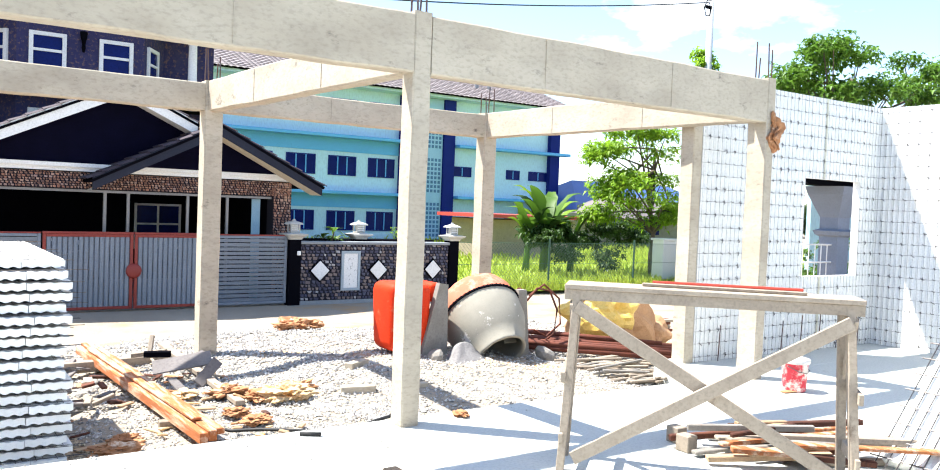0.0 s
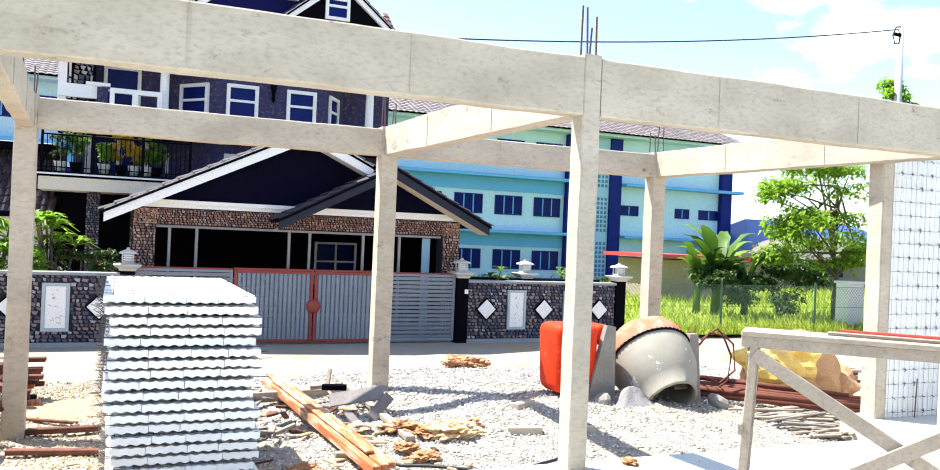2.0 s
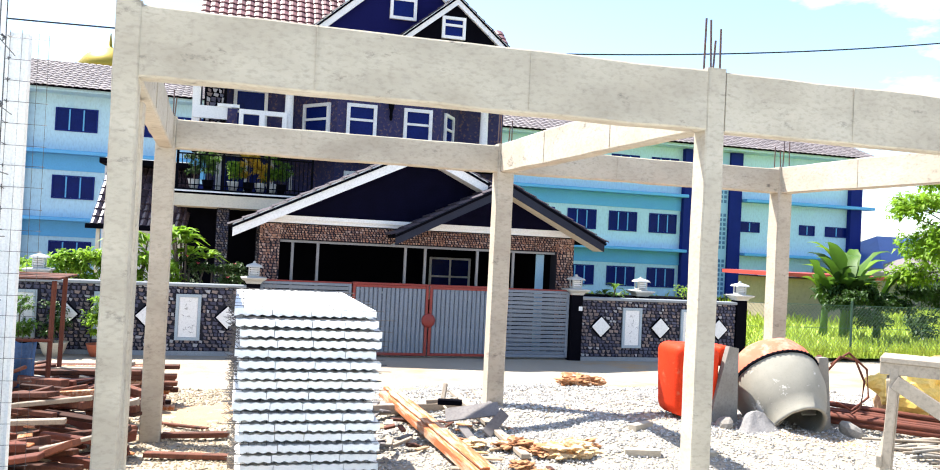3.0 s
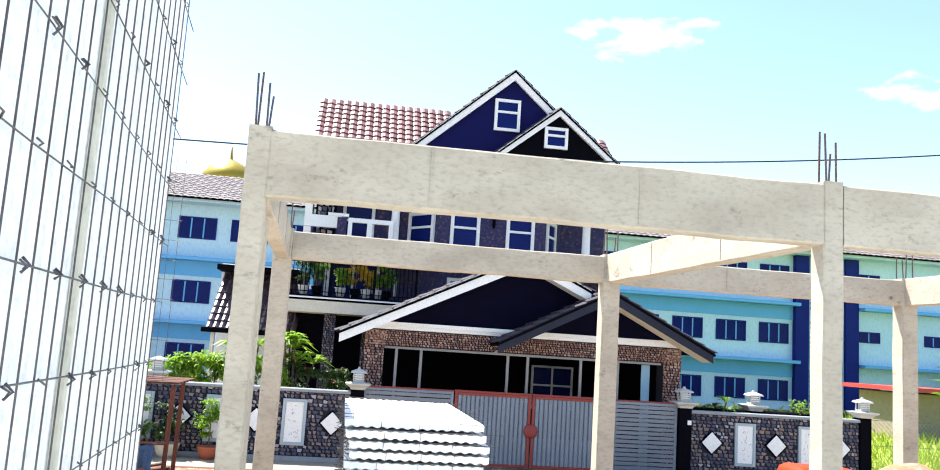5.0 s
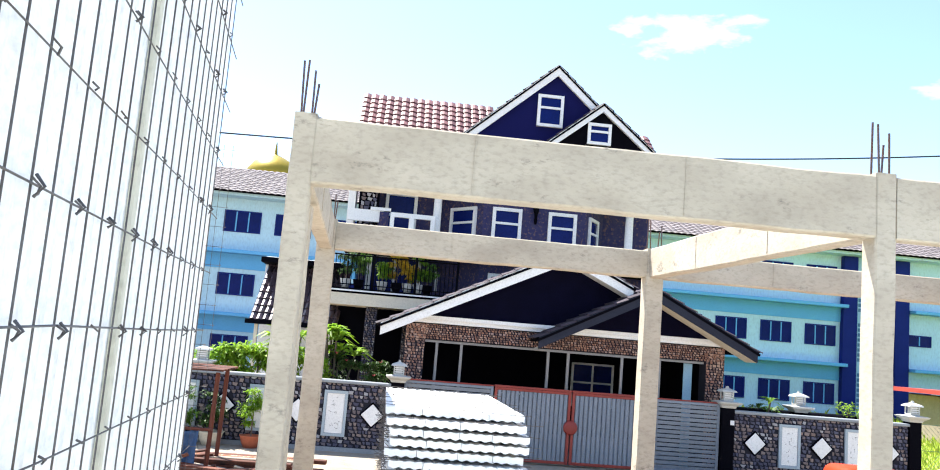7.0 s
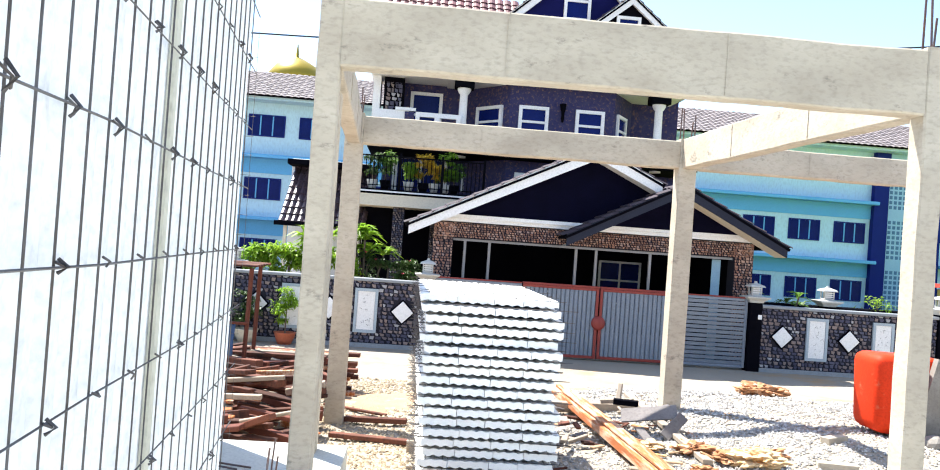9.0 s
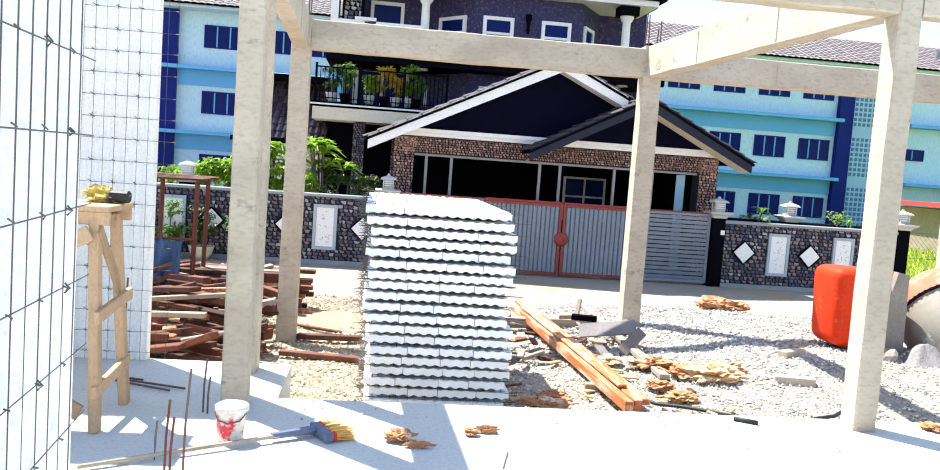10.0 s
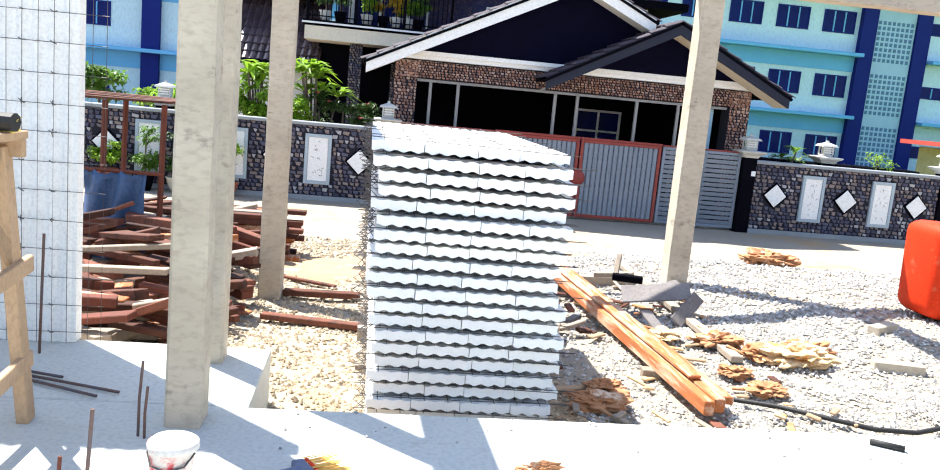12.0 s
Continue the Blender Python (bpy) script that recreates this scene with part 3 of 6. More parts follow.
# ---- stacked foam panels ----
def stacked_panel(i, z, x0, x1, y0, y1, ph, rng):
    t = thing("foam_panel", ((x0 + x1) / 2, (y0 + y1) / 2, z), "white wavy foam wall panel in wire mesh lying in a stack", "foam panel", "stacked foam panels")
    dx, dy = rng.uniform(-0.03, 0.03), rng.uniform(-0.04, 0.02)
    if i < 3:
        dx -= 0.02
    a, b = x0 + dx, x1 + dx
    yy0, yy1 = y0 + dy, y1 + rng.uniform(-0.05, 0.05)
    cuts = [a] + sorted(a + (b - a) * (k + rng.uniform(-0.12, 0.12)) / 4 for k in (1, 2, 3)) + [b]
    phase = rng.uniform(0, 6.28)
    for c0, c1 in zip(cuts, cuts[1:]):
        bm = bmesh.new()
        n = max(4, int((c1 - c0) / 0.0125))
        g = 0.002
        top, bot = [], []
        for k in range(n + 1):
            x = c0 + g + (c1 - c0 - 2 * g) * k / n
            w = 0.0062 * math.sin((x - a) / 0.075 * 2 * math.pi + phase)
            top.append((x, z + ph - 0.012 + w * 0.6))
            bot.append((x, z + 0.015 + w))
        ring = bot + top[::-1]
        y_ = yy0 + rng.uniform(-0.008, 0.008)
        fr = [bm.verts.new((x, y_, zz)) for x, zz in ring]
        bk = [bm.verts.new((x, yy1, zz)) for x, zz in ring]
        m = n + 1
        for k in range(n):
            bm.faces.new((fr[k], fr[k + 1], fr[2 * m - 2 - k], fr[2 * m - 1 - k]))
            bm.faces.new((bk[k + 1], bk[k], bk[2 * m - 1 - k], bk[2 * m - 2 - k]))
        for k in range(2 * m):
            q = (k + 1) % (2 * m)
            bm.faces.new((fr[q], fr[k], bk[k], bk[q]))
        bmesh.ops.recalc_face_normals(bm, faces=bm.faces)
        part("foam_block", bm, FOAM_STACK, t)
    bm = bmesh.new()
    ends = []
    for zz in (z + 0.001, z + ph - 0.003):
        for k in range(7):
            y = yy0 + 0.012 + k * (yy1 - yy0) / 6.2
            r = rng.uniform(0.02, 0.13) if rng.random() < 0.5 else 0.02
            tube(bm, [(a - rng.uniform(0.02, 0.09), y, zz + rng.uniform(-.01, .01)), ((a + b) / 2, y, zz), (b + r, y - rng.uniform(0, .03), zz + rng.uniform(-.012, .012))], 0.0025, 4, cap=False)
        for k in range(8):
            x = a + (b - a) * (k + 0.5) / 8
            tube(bm, [(x, yy0 - rng.uniform(0.0, 0.02), zz), (x, yy1 + 0.03, zz)], 0.0025, 4, cap=False)
    # wire loops on the left edge
    for k in range(9):
        y = yy0 + 0.04 + k * (yy1 - yy0) / 9
        tube(bm, [(a - 0.005, y, z), (a - rng.uniform(0.03, 0.075), y + 0.02, z + ph / 2), (a - 0.005, y + 0.04, z + ph)], 0.0025, 4, cap=False)
    part("wire_mesh", bm, WIRE, t, "protruding grey mesh wires")
    return t


rng = random.Random(5)
PH, NP = 0.0765, 21
for i in range(NP):
    z = 1.236 - PH * (NP - i)
    up_ = i / NP
    stacked_panel(i, z, -3.165 - 0.07 * up_, -2.155 - 0.03 * up_, 0.75, 3.05, PH, rng)
# bearers under the stack
for y in (1.0, 1.9, 2.8):
    zb = 1.236 - PH * NP
    tagged(part("timber_bearer", bbox_bm((-3.25, y, min(gz(-2.7, y), zb - 0.05) - 0.06), (-2.1, y + 0.09, zb - 0.002), 0.006), WOOD_OLD), "weathered timber bearer under the panel stack", "timber", "bearers")


def ring_frame(bm, x0, x1, z0, z1, w, y0, y1, m=None):
    """One closed rectangular frame, w wide, between the depths y0 and y1."""
    out = [(x0, z0), (x1, z0), (x1, z1), (x0, z1)]
    inn = [(x0 + w, z0 + w), (x1 - w, z0 + w), (x1 - w, z1 - w), (x0 + w, z1 - w)]
    g = []
    for q in (out, inn):
        for y in (y0, y1):
            g.append([bm.verts.new(m @ Vector((x, y, z)) if m else (x, y, z)) for x, z in q])
    of, ob_, nf, nb = g
    for i in range(4):
        j = (i + 1) % 4
        bm.faces.new((of[i], of[j], nf[j], nf[i]))
        bm.faces.new((ob_[j], ob_[i], nb[i], nb[j]))
        bm.faces.new((of[j], of[i], ob_[i], ob_[j]))
        bm.faces.new((nf[i], nf[j], nb[j], nb[i]))
    return bm


# ---- boundary wall and gate ----
before = standing()
FY = 12.40


def cladding(verts, faces, x0, x1, z0, z1, y, w=0.13, h=0.085, seed=1, holes=()):
    """Small split stones set in a leaning pattern on a face that looks to -y."""
    rg = random.Random(seed)
    z = z0
    row = 0
    while z < z1 - 0.01:
        hh = min(h * rg.uniform(0.85, 1.15), z1 - z)
        x = x0 - (row % 2) * w / 2
        while x < x1:
            ww = w * rg.uniform(0.55, 1.35)
            a, b = max(x, x0) + 0.004, min(x + ww, x1) - 0.004
            x += ww
            if b - a < 0.02:
                continue
            cx, cz = (a + b) / 2, z + hh / 2
            if any(abs(cx - hx) < hw and abs(cz - hz) < hh2 for hx, hz, hw, hh2 in holes):
                continue
            dpt = rg.uniform(0.008, 0.03)
            s = rg.uniform(-0.02, 0.02)
            k1, k2, k3, k4 = (rg.uniform(0, .38) * (b - a) for _ in range(4))
            j1, j2 = rg.uniform(0, .3) * hh, rg.uniform(0, .3) * hh
            n = len(verts)
            q4 = [(a + k1, z + 0.004 + j1), (b - k2, z + 0.004), (b - k3 * .4, z + hh - 0.003 - j2), (a + k4 * .4, z + hh - 0.003)]
            verts += [(u_, y, w_) for u_, w_ in q4]
            e = 0.008
            mx_, mz_ = sum(u_ for u_, _ in q4) / 4, sum(w_ for _, w_ in q4) / 4
            verts += [(mx_ + (u_ - mx_) * .8 + s * .2, y - dpt * rg.uniform(0.35, 1), mz_ + (w_ - mz_) * .8) for u_, w_ in q4]
            faces += [(n + 4, n + 5, n + 6, n + 7), (n, n + 1, n + 5, n + 4), (n + 1, n + 2, n + 6, n + 5), (n + 2, n + 3, n + 7, n + 6), (n + 3, n, n + 4, n + 7)]
        z += hh
        row += 1


def boundary(x0, x1, diamonds, plaques, label, seed):
    t = thing("boundary_wall", ((x0 + x1) / 2, FY + 0.1, -0.86), label, "wall", "boundary walls")
    part("wall_core", bbox_bm((x0, FY, -0.95), (x1, FY + 0.18, 0.55), 0.01), CLAD_GROUT, t)
    part("capping", bbox_bm((x0 - 0.02, FY - 0.05, 0.552), (x1 + 0.02, FY + 0.23, 0.62), 0.012), CAPPING, t, "grey capping")
    part("plinth", bbox_bm((x0, FY - 0.04, -0.95), (x1, FY - 0.002, -0.76), 0.008), CAPPING, t, "grey plinth")
    v, f = [], []
    holes = [(x, -0.06, 0.2, 0.2) for x in diamonds] + [(x, -0.06, 0.27, 0.44) for x in plaques]
    cladding(v, f, x0, x1, -0.755, 0.55, FY - 0.001, 0.115, 0.078, seed, holes)
    tagged(raw("cladding_stone", v, f, CLAD, t, "split brown and grey stones"), kind="stuff")
    for x in diamonds:
        r = 0.25
        m = Matrix.Translation((x, FY - 0.03, -0.06)) @ Matrix.Rotation(radians(45), 4, "Y")
        bm = bmesh.new()
        box(bm, (-r * .78, -0.004, -r * .78), (r * .78, 0.028, r * .78), m)
        part("diamond_frame", bm, BLACKISH, t, "black diamond border")
        bm = bmesh.new()
        box(bm, (-r * .66, -0.022, -r * .66), (r * .66, -0.006, r * .66), m)
        part("diamond_tile", bev(bm, 0.006), WHITE, t, "white diamond tile")
    for k, x in enumerate(plaques):
        w, h, zc = 0.245, 0.47, -0.07
        fr = ring_frame(bmesh.new(), x - w, x + w, zc - h, zc + h, .06, FY - .05, FY - .002)
        part("plaque_frame", fr, PLAQUE_FRAME, t, "pale blue-grey plaque frame")
        part("plaque_panel", bbox_bm((x - w + .062, FY - 0.03, zc - h + .062), (x + w - .062, FY - 0.003, zc + h - .062), 0.004), WHITE, t, "white carved plaque")
        bm = bmesh.new()
        rg = random.Random(seed * 31 + k)
        for q in range(13):
            a = rg.uniform(0, 6.28)
            px, pz = x + rg.uniform(-.1, .1), zc + rg.uniform(-.33, .33)
            l = rg.uniform(.03, .07)
            tube(bm, [(px, FY - .033, pz), (px + l * .6 * math.cos(a), FY - .036, pz + l * .4), (px + l * math.cos(a), FY - .033, pz + l * math.sin(a))], 0.006, 4, 0.002)
        part("plaque_relief", bm, INK, t, "grey leaf relief")
    return t


boundary(4.58, 8.62, (5.06, 6.59, 8.15), (5.85, 7.37), "stone-clad boundary wall with white diamonds and plaques", 3)
boundary(-16.0, -2.95, (-3.3, -4.85, -6.38, -7.9, -9.43), (-4.08, -5.62, -7.14, -8.67), "long stone-clad boundary wall with white diamonds and plaques", 4)


def lantern_pillar(x, y, label, w=0.26, top=0.78, lamp=1.0):
    t = thing("gate_pillar", (x, y, -0.86), label, "pillar", "lantern pillars")
    part("pier", bbox_bm((x - w / 2, y - w / 2, -0.95), (x + w / 2, y + w / 2, top - 0.1), 0.01), BLACKISH, t, "charcoal pier")
    part("cap", lathe_square(x, y, ((w * .52, top - 0.1), (w * .62, top - 0.05), (w * .9, top + 0.0), (w * .95, top + 0.03), (w * .4, top + .05))), LANTERN, t, "flared pale stone cap")
    ln = part("lantern", lathe_square(x, y, ((.10 * lamp, top + .05), (.11 * lamp, top + .07), (.11 * lamp, top + .085), (.07 * lamp, top + .086), (.07 * lamp, top + .24), (.17 * lamp, top + .245), (.15 * lamp, top + .28), (.03, top + .33), (.02, top + .37))), LANTERN, t, "pale garden lantern")
    for sx in (-1, 1):
        for sy in (-1, 1):
            part("lantern_post", boxes(((x + sx * .1 * lamp - .012, y + sy * .1 * lamp - .012, top + .08), (x + sx * .1 * lamp + .012, y + sy * .1 * lamp + .012, top + .246))), LANTERN, ln)
    for k in range(3):
        part("lantern_louvre", boxes(((x - .09 * lamp, y - .105 * lamp, top + .11 + .045 * k), (x + .09 * lamp, y - .095 * lamp, top + .13 + .045 * k))), WHITE, ln)
    return t


def lathe_square(x, y, prof):
    bm = bmesh.new()
    rings = [[bm.verts.new((x + sx * r, y + sy * r, z)) for sx, sy in ((-1, -1), (1, -1), (1, 1), (-1, 1))] for r, z in prof]
    for a, b in zip(rings, rings[1:]):
        for k in range(4):
            bm.faces.new((a[k], a[(k + 1) % 4], b[(k + 1) % 4], b[k]))
    bm.faces.new(rings[0][::-1])
    bm.faces.new(rings[-1])
    return bm


for x, y, l in ((4.43, FY + .08, "charcoal gate pillar with a pale lantern"), (-2.82, FY + .08, "charcoal gate pillar with a pale lantern"), (8.78, FY + .1, "dark corner pillar with a pale lantern"),
                (6.3, FY + .5, "low pillar with a white garden lantern behind the wall"), (-7.0, FY + .5, "low pillar with a white garden lantern behind the wall")):
    lantern_pillar(x, y, l, 0.28, 0.76)
# small plate on the gate pillar
tagged(part("meter_plate", bbox_bm((4.47, FY - .075, 0.30), (4.56, FY - .062, 0.40), 0.003), WHITE), "small white plate on the gate pillar", "plate")
GT, GB = 0.73, -0.80


def gate_leaf(x0, x1, kind, label):
    t = thing("gate", ((x0 + x1) / 2, FY + .05, GB), label, "gate", "gate leaves")
    y0, y1 = FY + 0.03, FY + 0.08
    fm = GATE_RED if kind == "rib" else GATE_GREY
    for a, b in (((x0, y0, GB), (x0 + .06, y1, GT)), ((x1 - .06, y0, GB), (x1, y1, GT)), ((x0 + .061, y0, GT - .06), (x1 - .061, y1, GT)), ((x0 + .061, y0, GB), (x1 - .061, y1, GB + .06))):
        part("gate_frame", bbox_bm(a, b, 0.006), fm, t, "dark red steel frame" if kind == "rib" else "")
    if kind == "rib":
        part("top_rail", bbox_bm((x0 - .01, y0 - .012, GT + .002), (x1 + .01, y1 + .012, GT + .045), 0.006), GATE_RED, t, "dark red top rail")
        n = int((x1 - x0 - .12) / 0.095)
        p = (x1 - x0 - .124) / n
        me = None
        for k in range(n):
            xa = x0 + .062 + k * p
            if me is None:
                bm = bmesh.new()
                pr = [(0.004, y1 - .02), (0.018, y0 + .012), (p - .022, y0 + .012), (p - .008, y1 - .02), (p - .004, y1 - .02)]
                lo = [bm.verts.new((u, v, GB + .061)) for u, v in pr]
                hi = [bm.verts.new((u, v, GT - .061)) for u, v in pr]
                for q in range(4):
                    bm.faces.new((lo[q], lo[q + 1], hi[q + 1], hi[q]))
                me = bpy.data.meshes.new("slat")
                bm.to_mesh(me)
                bm.free()
            part_of("slat", me, GATE_GREY, t).matrix_basis = Matrix.Translation((xa, 0, 0))
    else:
        n = 15
        p = (GT - GB - .12) / n
        me = None
        for k in range(n):
            if me is None:
                bm = bmesh.new()
                vs = box(bm, (x0 + .062, y0 + .004, 0.006), (x1 - .062, y0 + .022, p - .012))
                for v in vs[:4]:
                    v.co.y += 0.018
                me = bpy.data.meshes.new("louvre")
                bm.to_mesh(me)
                bm.free()
            part_of("louvre", me, GATE_GREY, t).matrix_basis = Matrix.Translation((0, 0, GB + .06 + k * p))
        part("top_rail", bbox_bm((x0, y0 - .01, GT + .002), (x1, y1 + .01, GT + .03), 0.005), GATE_RED, t)
    return t


gate_leaf(-0.74, 0.935, "rib", "ribbed grey sheet gate leaf in a dark red frame")
gl = gate_leaf(0.965, 2.60, "rib", "ribbed grey sheet gate leaf in a dark red frame")
gate_leaf(2.63, 4.27, "louvre", "grey louvred side gate panel")
gate_leaf(-2.68, -0.77, "louvre", "grey louvred side gate panel")
bm = bmesh.new()
lathe(bm, [(0.0, 0.05), (0.07, 0.045), (0.12, 0.03), (0.155, 0.01), (0.155, -0.01)], 20, Matrix.Translation((0.95, FY + .02, -0.02)) @ Matrix.Rotation(radians(90), 4, "X"))
part("boss", bm, GATE_RED, gl, "round dark red boss", True)

# ---- car porch ----
cp = thing("car_porch", (0.9, 13.5, -0.86), "open car porch with stone beam, white fascias and two tiled gables", "car porch")


def stone_pier(x0, x1, y0, y1, z0, z1, parent, m=None):
    pc = part("pier", bbox_bm((x0, y0, z0), (x1, y1, z1), 0.008), CLAD_GROUT, parent, "stone-clad pier")
    v, f = [], []
    cladding(v, f, x0, x1, z0, z1, y0 - .001, 0.085, 0.06, int(x0 * 10))
    tagged(raw("cladding_stone", v, f, m or CLAD_BROWN, pc), kind="stuff")


stone_pier(-2.75, -2.3, 13.0, 13.4, -0.95, 1.95, cp)
stone_pier(4.12, 4.56, 13.0, 13.4, -0.95, 1.95, cp)
stone_pier(-2.75, -2.4, 17.0, 17.3, -0.95, 1.95, cp, CLAD)
pb = part("stone_beam", bbox_bm((-2.29, 13.02, 1.62), (4.11, 13.38, 1.97), 0.01), CLAD_GROUT, cp, "stone-clad front beam")
v, f = [], []
cladding(v, f, -2.75, 4.56, 1.63, 1.96, 13.0, 0.07, 0.048, 77)
tagged(raw("cladding_stone", v, f, CLAD_BROWN, pb), kind="stuff")
part("fascia_band", boxes(((-2.78, 12.93, 1.98), (4.6, 13.4, 2.06)), ((-2.82, 12.87, 2.061), (4.64, 13.4, 2.14))), WHITE, cp, "white moulded band")
for x in (-2.05, -1.5, 0.47, 0.93, 2.17, 3.05):
    part("post", bbox_bm((x, 13.1, -0.86), (x + .06, 13.16, 1.615), 0.004), ALU, cp, "grey metal post")
part("side_panel", bbox_bm((3.72, 13.3, -.8), (3.92, 13.34, 1.55), .004), SCREEN, cp, "pale blue-grey panel")
part("post_rail", bbox_bm((-2.29, 13.09, 1.56), (4.11, 13.17, 1.614), 0.004), ALU, cp)
part("porch_floor", bbox_bm((-2.9, 12.6, -0.95), (4.7, 19.0, -0.80), 0.01), CAPPING, cp)
# added side wall; it and the ceiling carry the porch shade as near-black colour
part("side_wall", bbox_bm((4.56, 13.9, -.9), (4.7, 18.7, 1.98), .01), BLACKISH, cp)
part("ceiling_board", bbox_bm((-2.7, 13.41, 1.99), (4.5, 18.9, 2.1), 0.01), BLACKISH, cp, "ceiling coloured near-black for the porch shade")


def gable(parent, xa, za, xl, xr, zl, y, bargew, barge_mat, fill, depth, tile, side_mat=None, zb=None, yf=None):
    """A gable in a plane y: fill triangle, two barge boards, and roof slopes running back."""
    zr = za - (za - zl) * (xr - xa) / (xa - xl)
    bm = bmesh.new()
    zb = zl + .06 if zb is None else zb
    yf = y + .1 if yf is None else yf
    sl = (za - zl) / (xa - xl)
    hw = (za - .12 - zb) / sl
    k = [bm.verts.new((xa - hw, yf, zb)), bm.verts.new((xa + hw, yf, zb)), bm.verts.new((xa, yf, za - .12))]
    k2 = [bm.verts.new(q.co + Vector((0, .15, 0))) for q in k]
    bm.faces.new(k)
    bm.faces.new(k2[::-1])
    for i in range(3):
        bm.faces.new((k[i], k2[i], k2[(i + 1) % 3], k[(i + 1) % 3]))
    bmesh.ops.recalc_face_normals(bm, faces=bm.faces)
    part("gable_wall", bm, fill, parent)
    for x, z in ((xl, zl), (xr, zr)):
        s = 1 if x > xa else -1
        bm = bmesh.new()
        q = [(xa, za), (x, z), (x, z - bargew), (xa, za - bargew * 1.08)]
        lo = [bm.verts.new((a, y - .04, c)) for a, c in q]
        hi = [bm.verts.new((a, y + .02, c)) for a, c in q]
        bm.faces.new(lo)
        bm.faces.new(hi[::-1])
        for i in range(4):
            bm.faces.new((lo[i], hi[i], hi[(i + 1) % 4], lo[(i + 1) % 4]))
        bmesh.ops.recalc_face_normals(bm, faces=bm.faces)
        part("barge_board", bm, barge_mat, parent)
        # soffit under the verge
        bm = bmesh.new()
        q = [(xa, za - bargew), (x, z - bargew)]
        vs = [bm.verts.new((a, yy, c)) for yy in (y + .02, y + 0.6) for a, c in q]
        bm.faces.new((vs[0], vs[1], vs[3], vs[2]))
        part("soffit", bm, side_mat or WHITE, parent)
        # tiled slope
        tiled(parent, Vector((xa, y - .06, za - .02)), Vector((x + s * .06, y - .06, z - (za - z) / abs(x - xa) * .06 - .02)), Vector((0, depth, 0)), tile)
    return


def tiled(parent, ridge, eave, run, tile, step=0.32, wave=0.24, single=False):
    """A slope of overlapping wavy tile courses from ridge to eave, repeated along run."""
    down = eave - ridge
    L_ = down.length
    dn = down.normalized()
    along = run.normalized()
    up = along.cross(dn)
    if up.z < 0:
        up = -up
    nr, nw = max(2, int(L_ / step)), max(2, int(run.length / wave))
    verts, faces = [], []
    prof = [(0.0, 0.0), (0.18, 0.030), (0.5, 0.042), (0.8, 0.022), (1.0, 0.0)]
    one = None
    for r in range(nr if single else 0):
        for w in range(nw):
            if one is None:
                tv = [tuple(dn * q + along * (run.length * u / nw) + up * (lift + hgt)) for q, lift in ((0, 0.0), (L_ / nr + .03, 0.035), (L_ / nr + .03, .012)) for u, hgt in prof]
                tf = [(k + o, k + o + 1, k + o + 6, k + o + 5) for o in (0, 5) for k in range(4)]
                one = bpy.data.meshes.new("roof_tile")
                one.from_pydata(tv, [], tf)
            part_of("roof_tile", one, tile, parent).matrix_basis = Matrix.Translation(ridge + dn * (L_ * r / nr) + along * (run.length * w / nw))
    for r in range(0 if single else nr):
        a, b = L_ * r / nr, L_ * (r + 1) / nr + 0.03
        for w in range(nw):
            n = len(verts)
            for s, lift in ((a, 0.0), (b, 0.035)):
                for u, hgt in prof:
                    verts.append(tuple(ridge + dn * s + along * (run.length * (w + u) / nw) + up * (lift + hgt)))
            # thickness at the lower end
            for u, hgt in prof:
                verts.append(tuple(ridge + dn * b + along * (run.length * (w + u) / nw) + up * (0.012 + hgt)))
            for k in range(4):
                faces.append((n + k, n + k + 1, n + 6 + k, n + 5 + k))
                faces.append((n + 5 + k, n + 6 + k, n + 11 + k, n + 10 + k))
    if not single:
        raw("roof_tile", verts, faces, tile, parent, "wavy roof tiles")["kind"] = "stuff"
    bm = bmesh.new()
    q = [ridge - up * .01, eave - up * .01, eave + run - up * .01, ridge + run - up * .01]
    lo = [bm.verts.new(x - up * .05) for x in q]
    hi = [bm.verts.new(x) for x in q]
    bm.faces.new(hi)
    bm.faces.new(lo[::-1])
    for i in range(4):
        bm.faces.new((lo[i], lo[(i + 1) % 4], hi[(i + 1) % 4], hi[i]))
    bmesh.ops.recalc_face_normals(bm, faces=bm.faces)
    part("roof_deck", bm, BLACKISH, parent)


gable(cp, 0.74, 3.84, -3.30, 2.2, 1.90, 12.55, 0.27, WHITE, GABLE_NAVY, 6.2, TILE_DARK, None, 2.13, 13.0)
gable(cp, 2.60, 3.14, 0.09, 4.96, 1.86, 12.2, 0.25, CHARCOAL, GABLE_NAVY, 3.0, TILE_DARK, CREAM, 2.13, 12.85)
# things in the shade of the porch
bk = thing("porch_back_wall", (0.9, 18.9, -0.8), "house wall behind the car porch, coloured near-black for its shade", "wall", kind="structure")
# back wall blackened in its colour to stand for the deep shade inside
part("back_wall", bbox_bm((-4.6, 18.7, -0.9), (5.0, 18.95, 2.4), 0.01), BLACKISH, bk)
w = part("window", bbox_bm((2.35, 18.62, 0.1), (3.5, 18.69, 1.25), 0.005), GLASS_DARK, bk)
for a, b in (((2.3, 18.58, 0.05), (2.36, 18.66, 1.3)), ((3.49, 18.58, 0.05), (3.55, 18.66, 1.3)), ((2.9, 18.58, 0.05), (2.95, 18.66, 1.3)), ((2.3, 18.57, 0.72), (3.55, 18.65, 0.77)), ((2.3, 18.57, 1.25), (3.55, 18.65, 1.31))):
    part("window_bar", boxes((a, b)), WHITE, w)
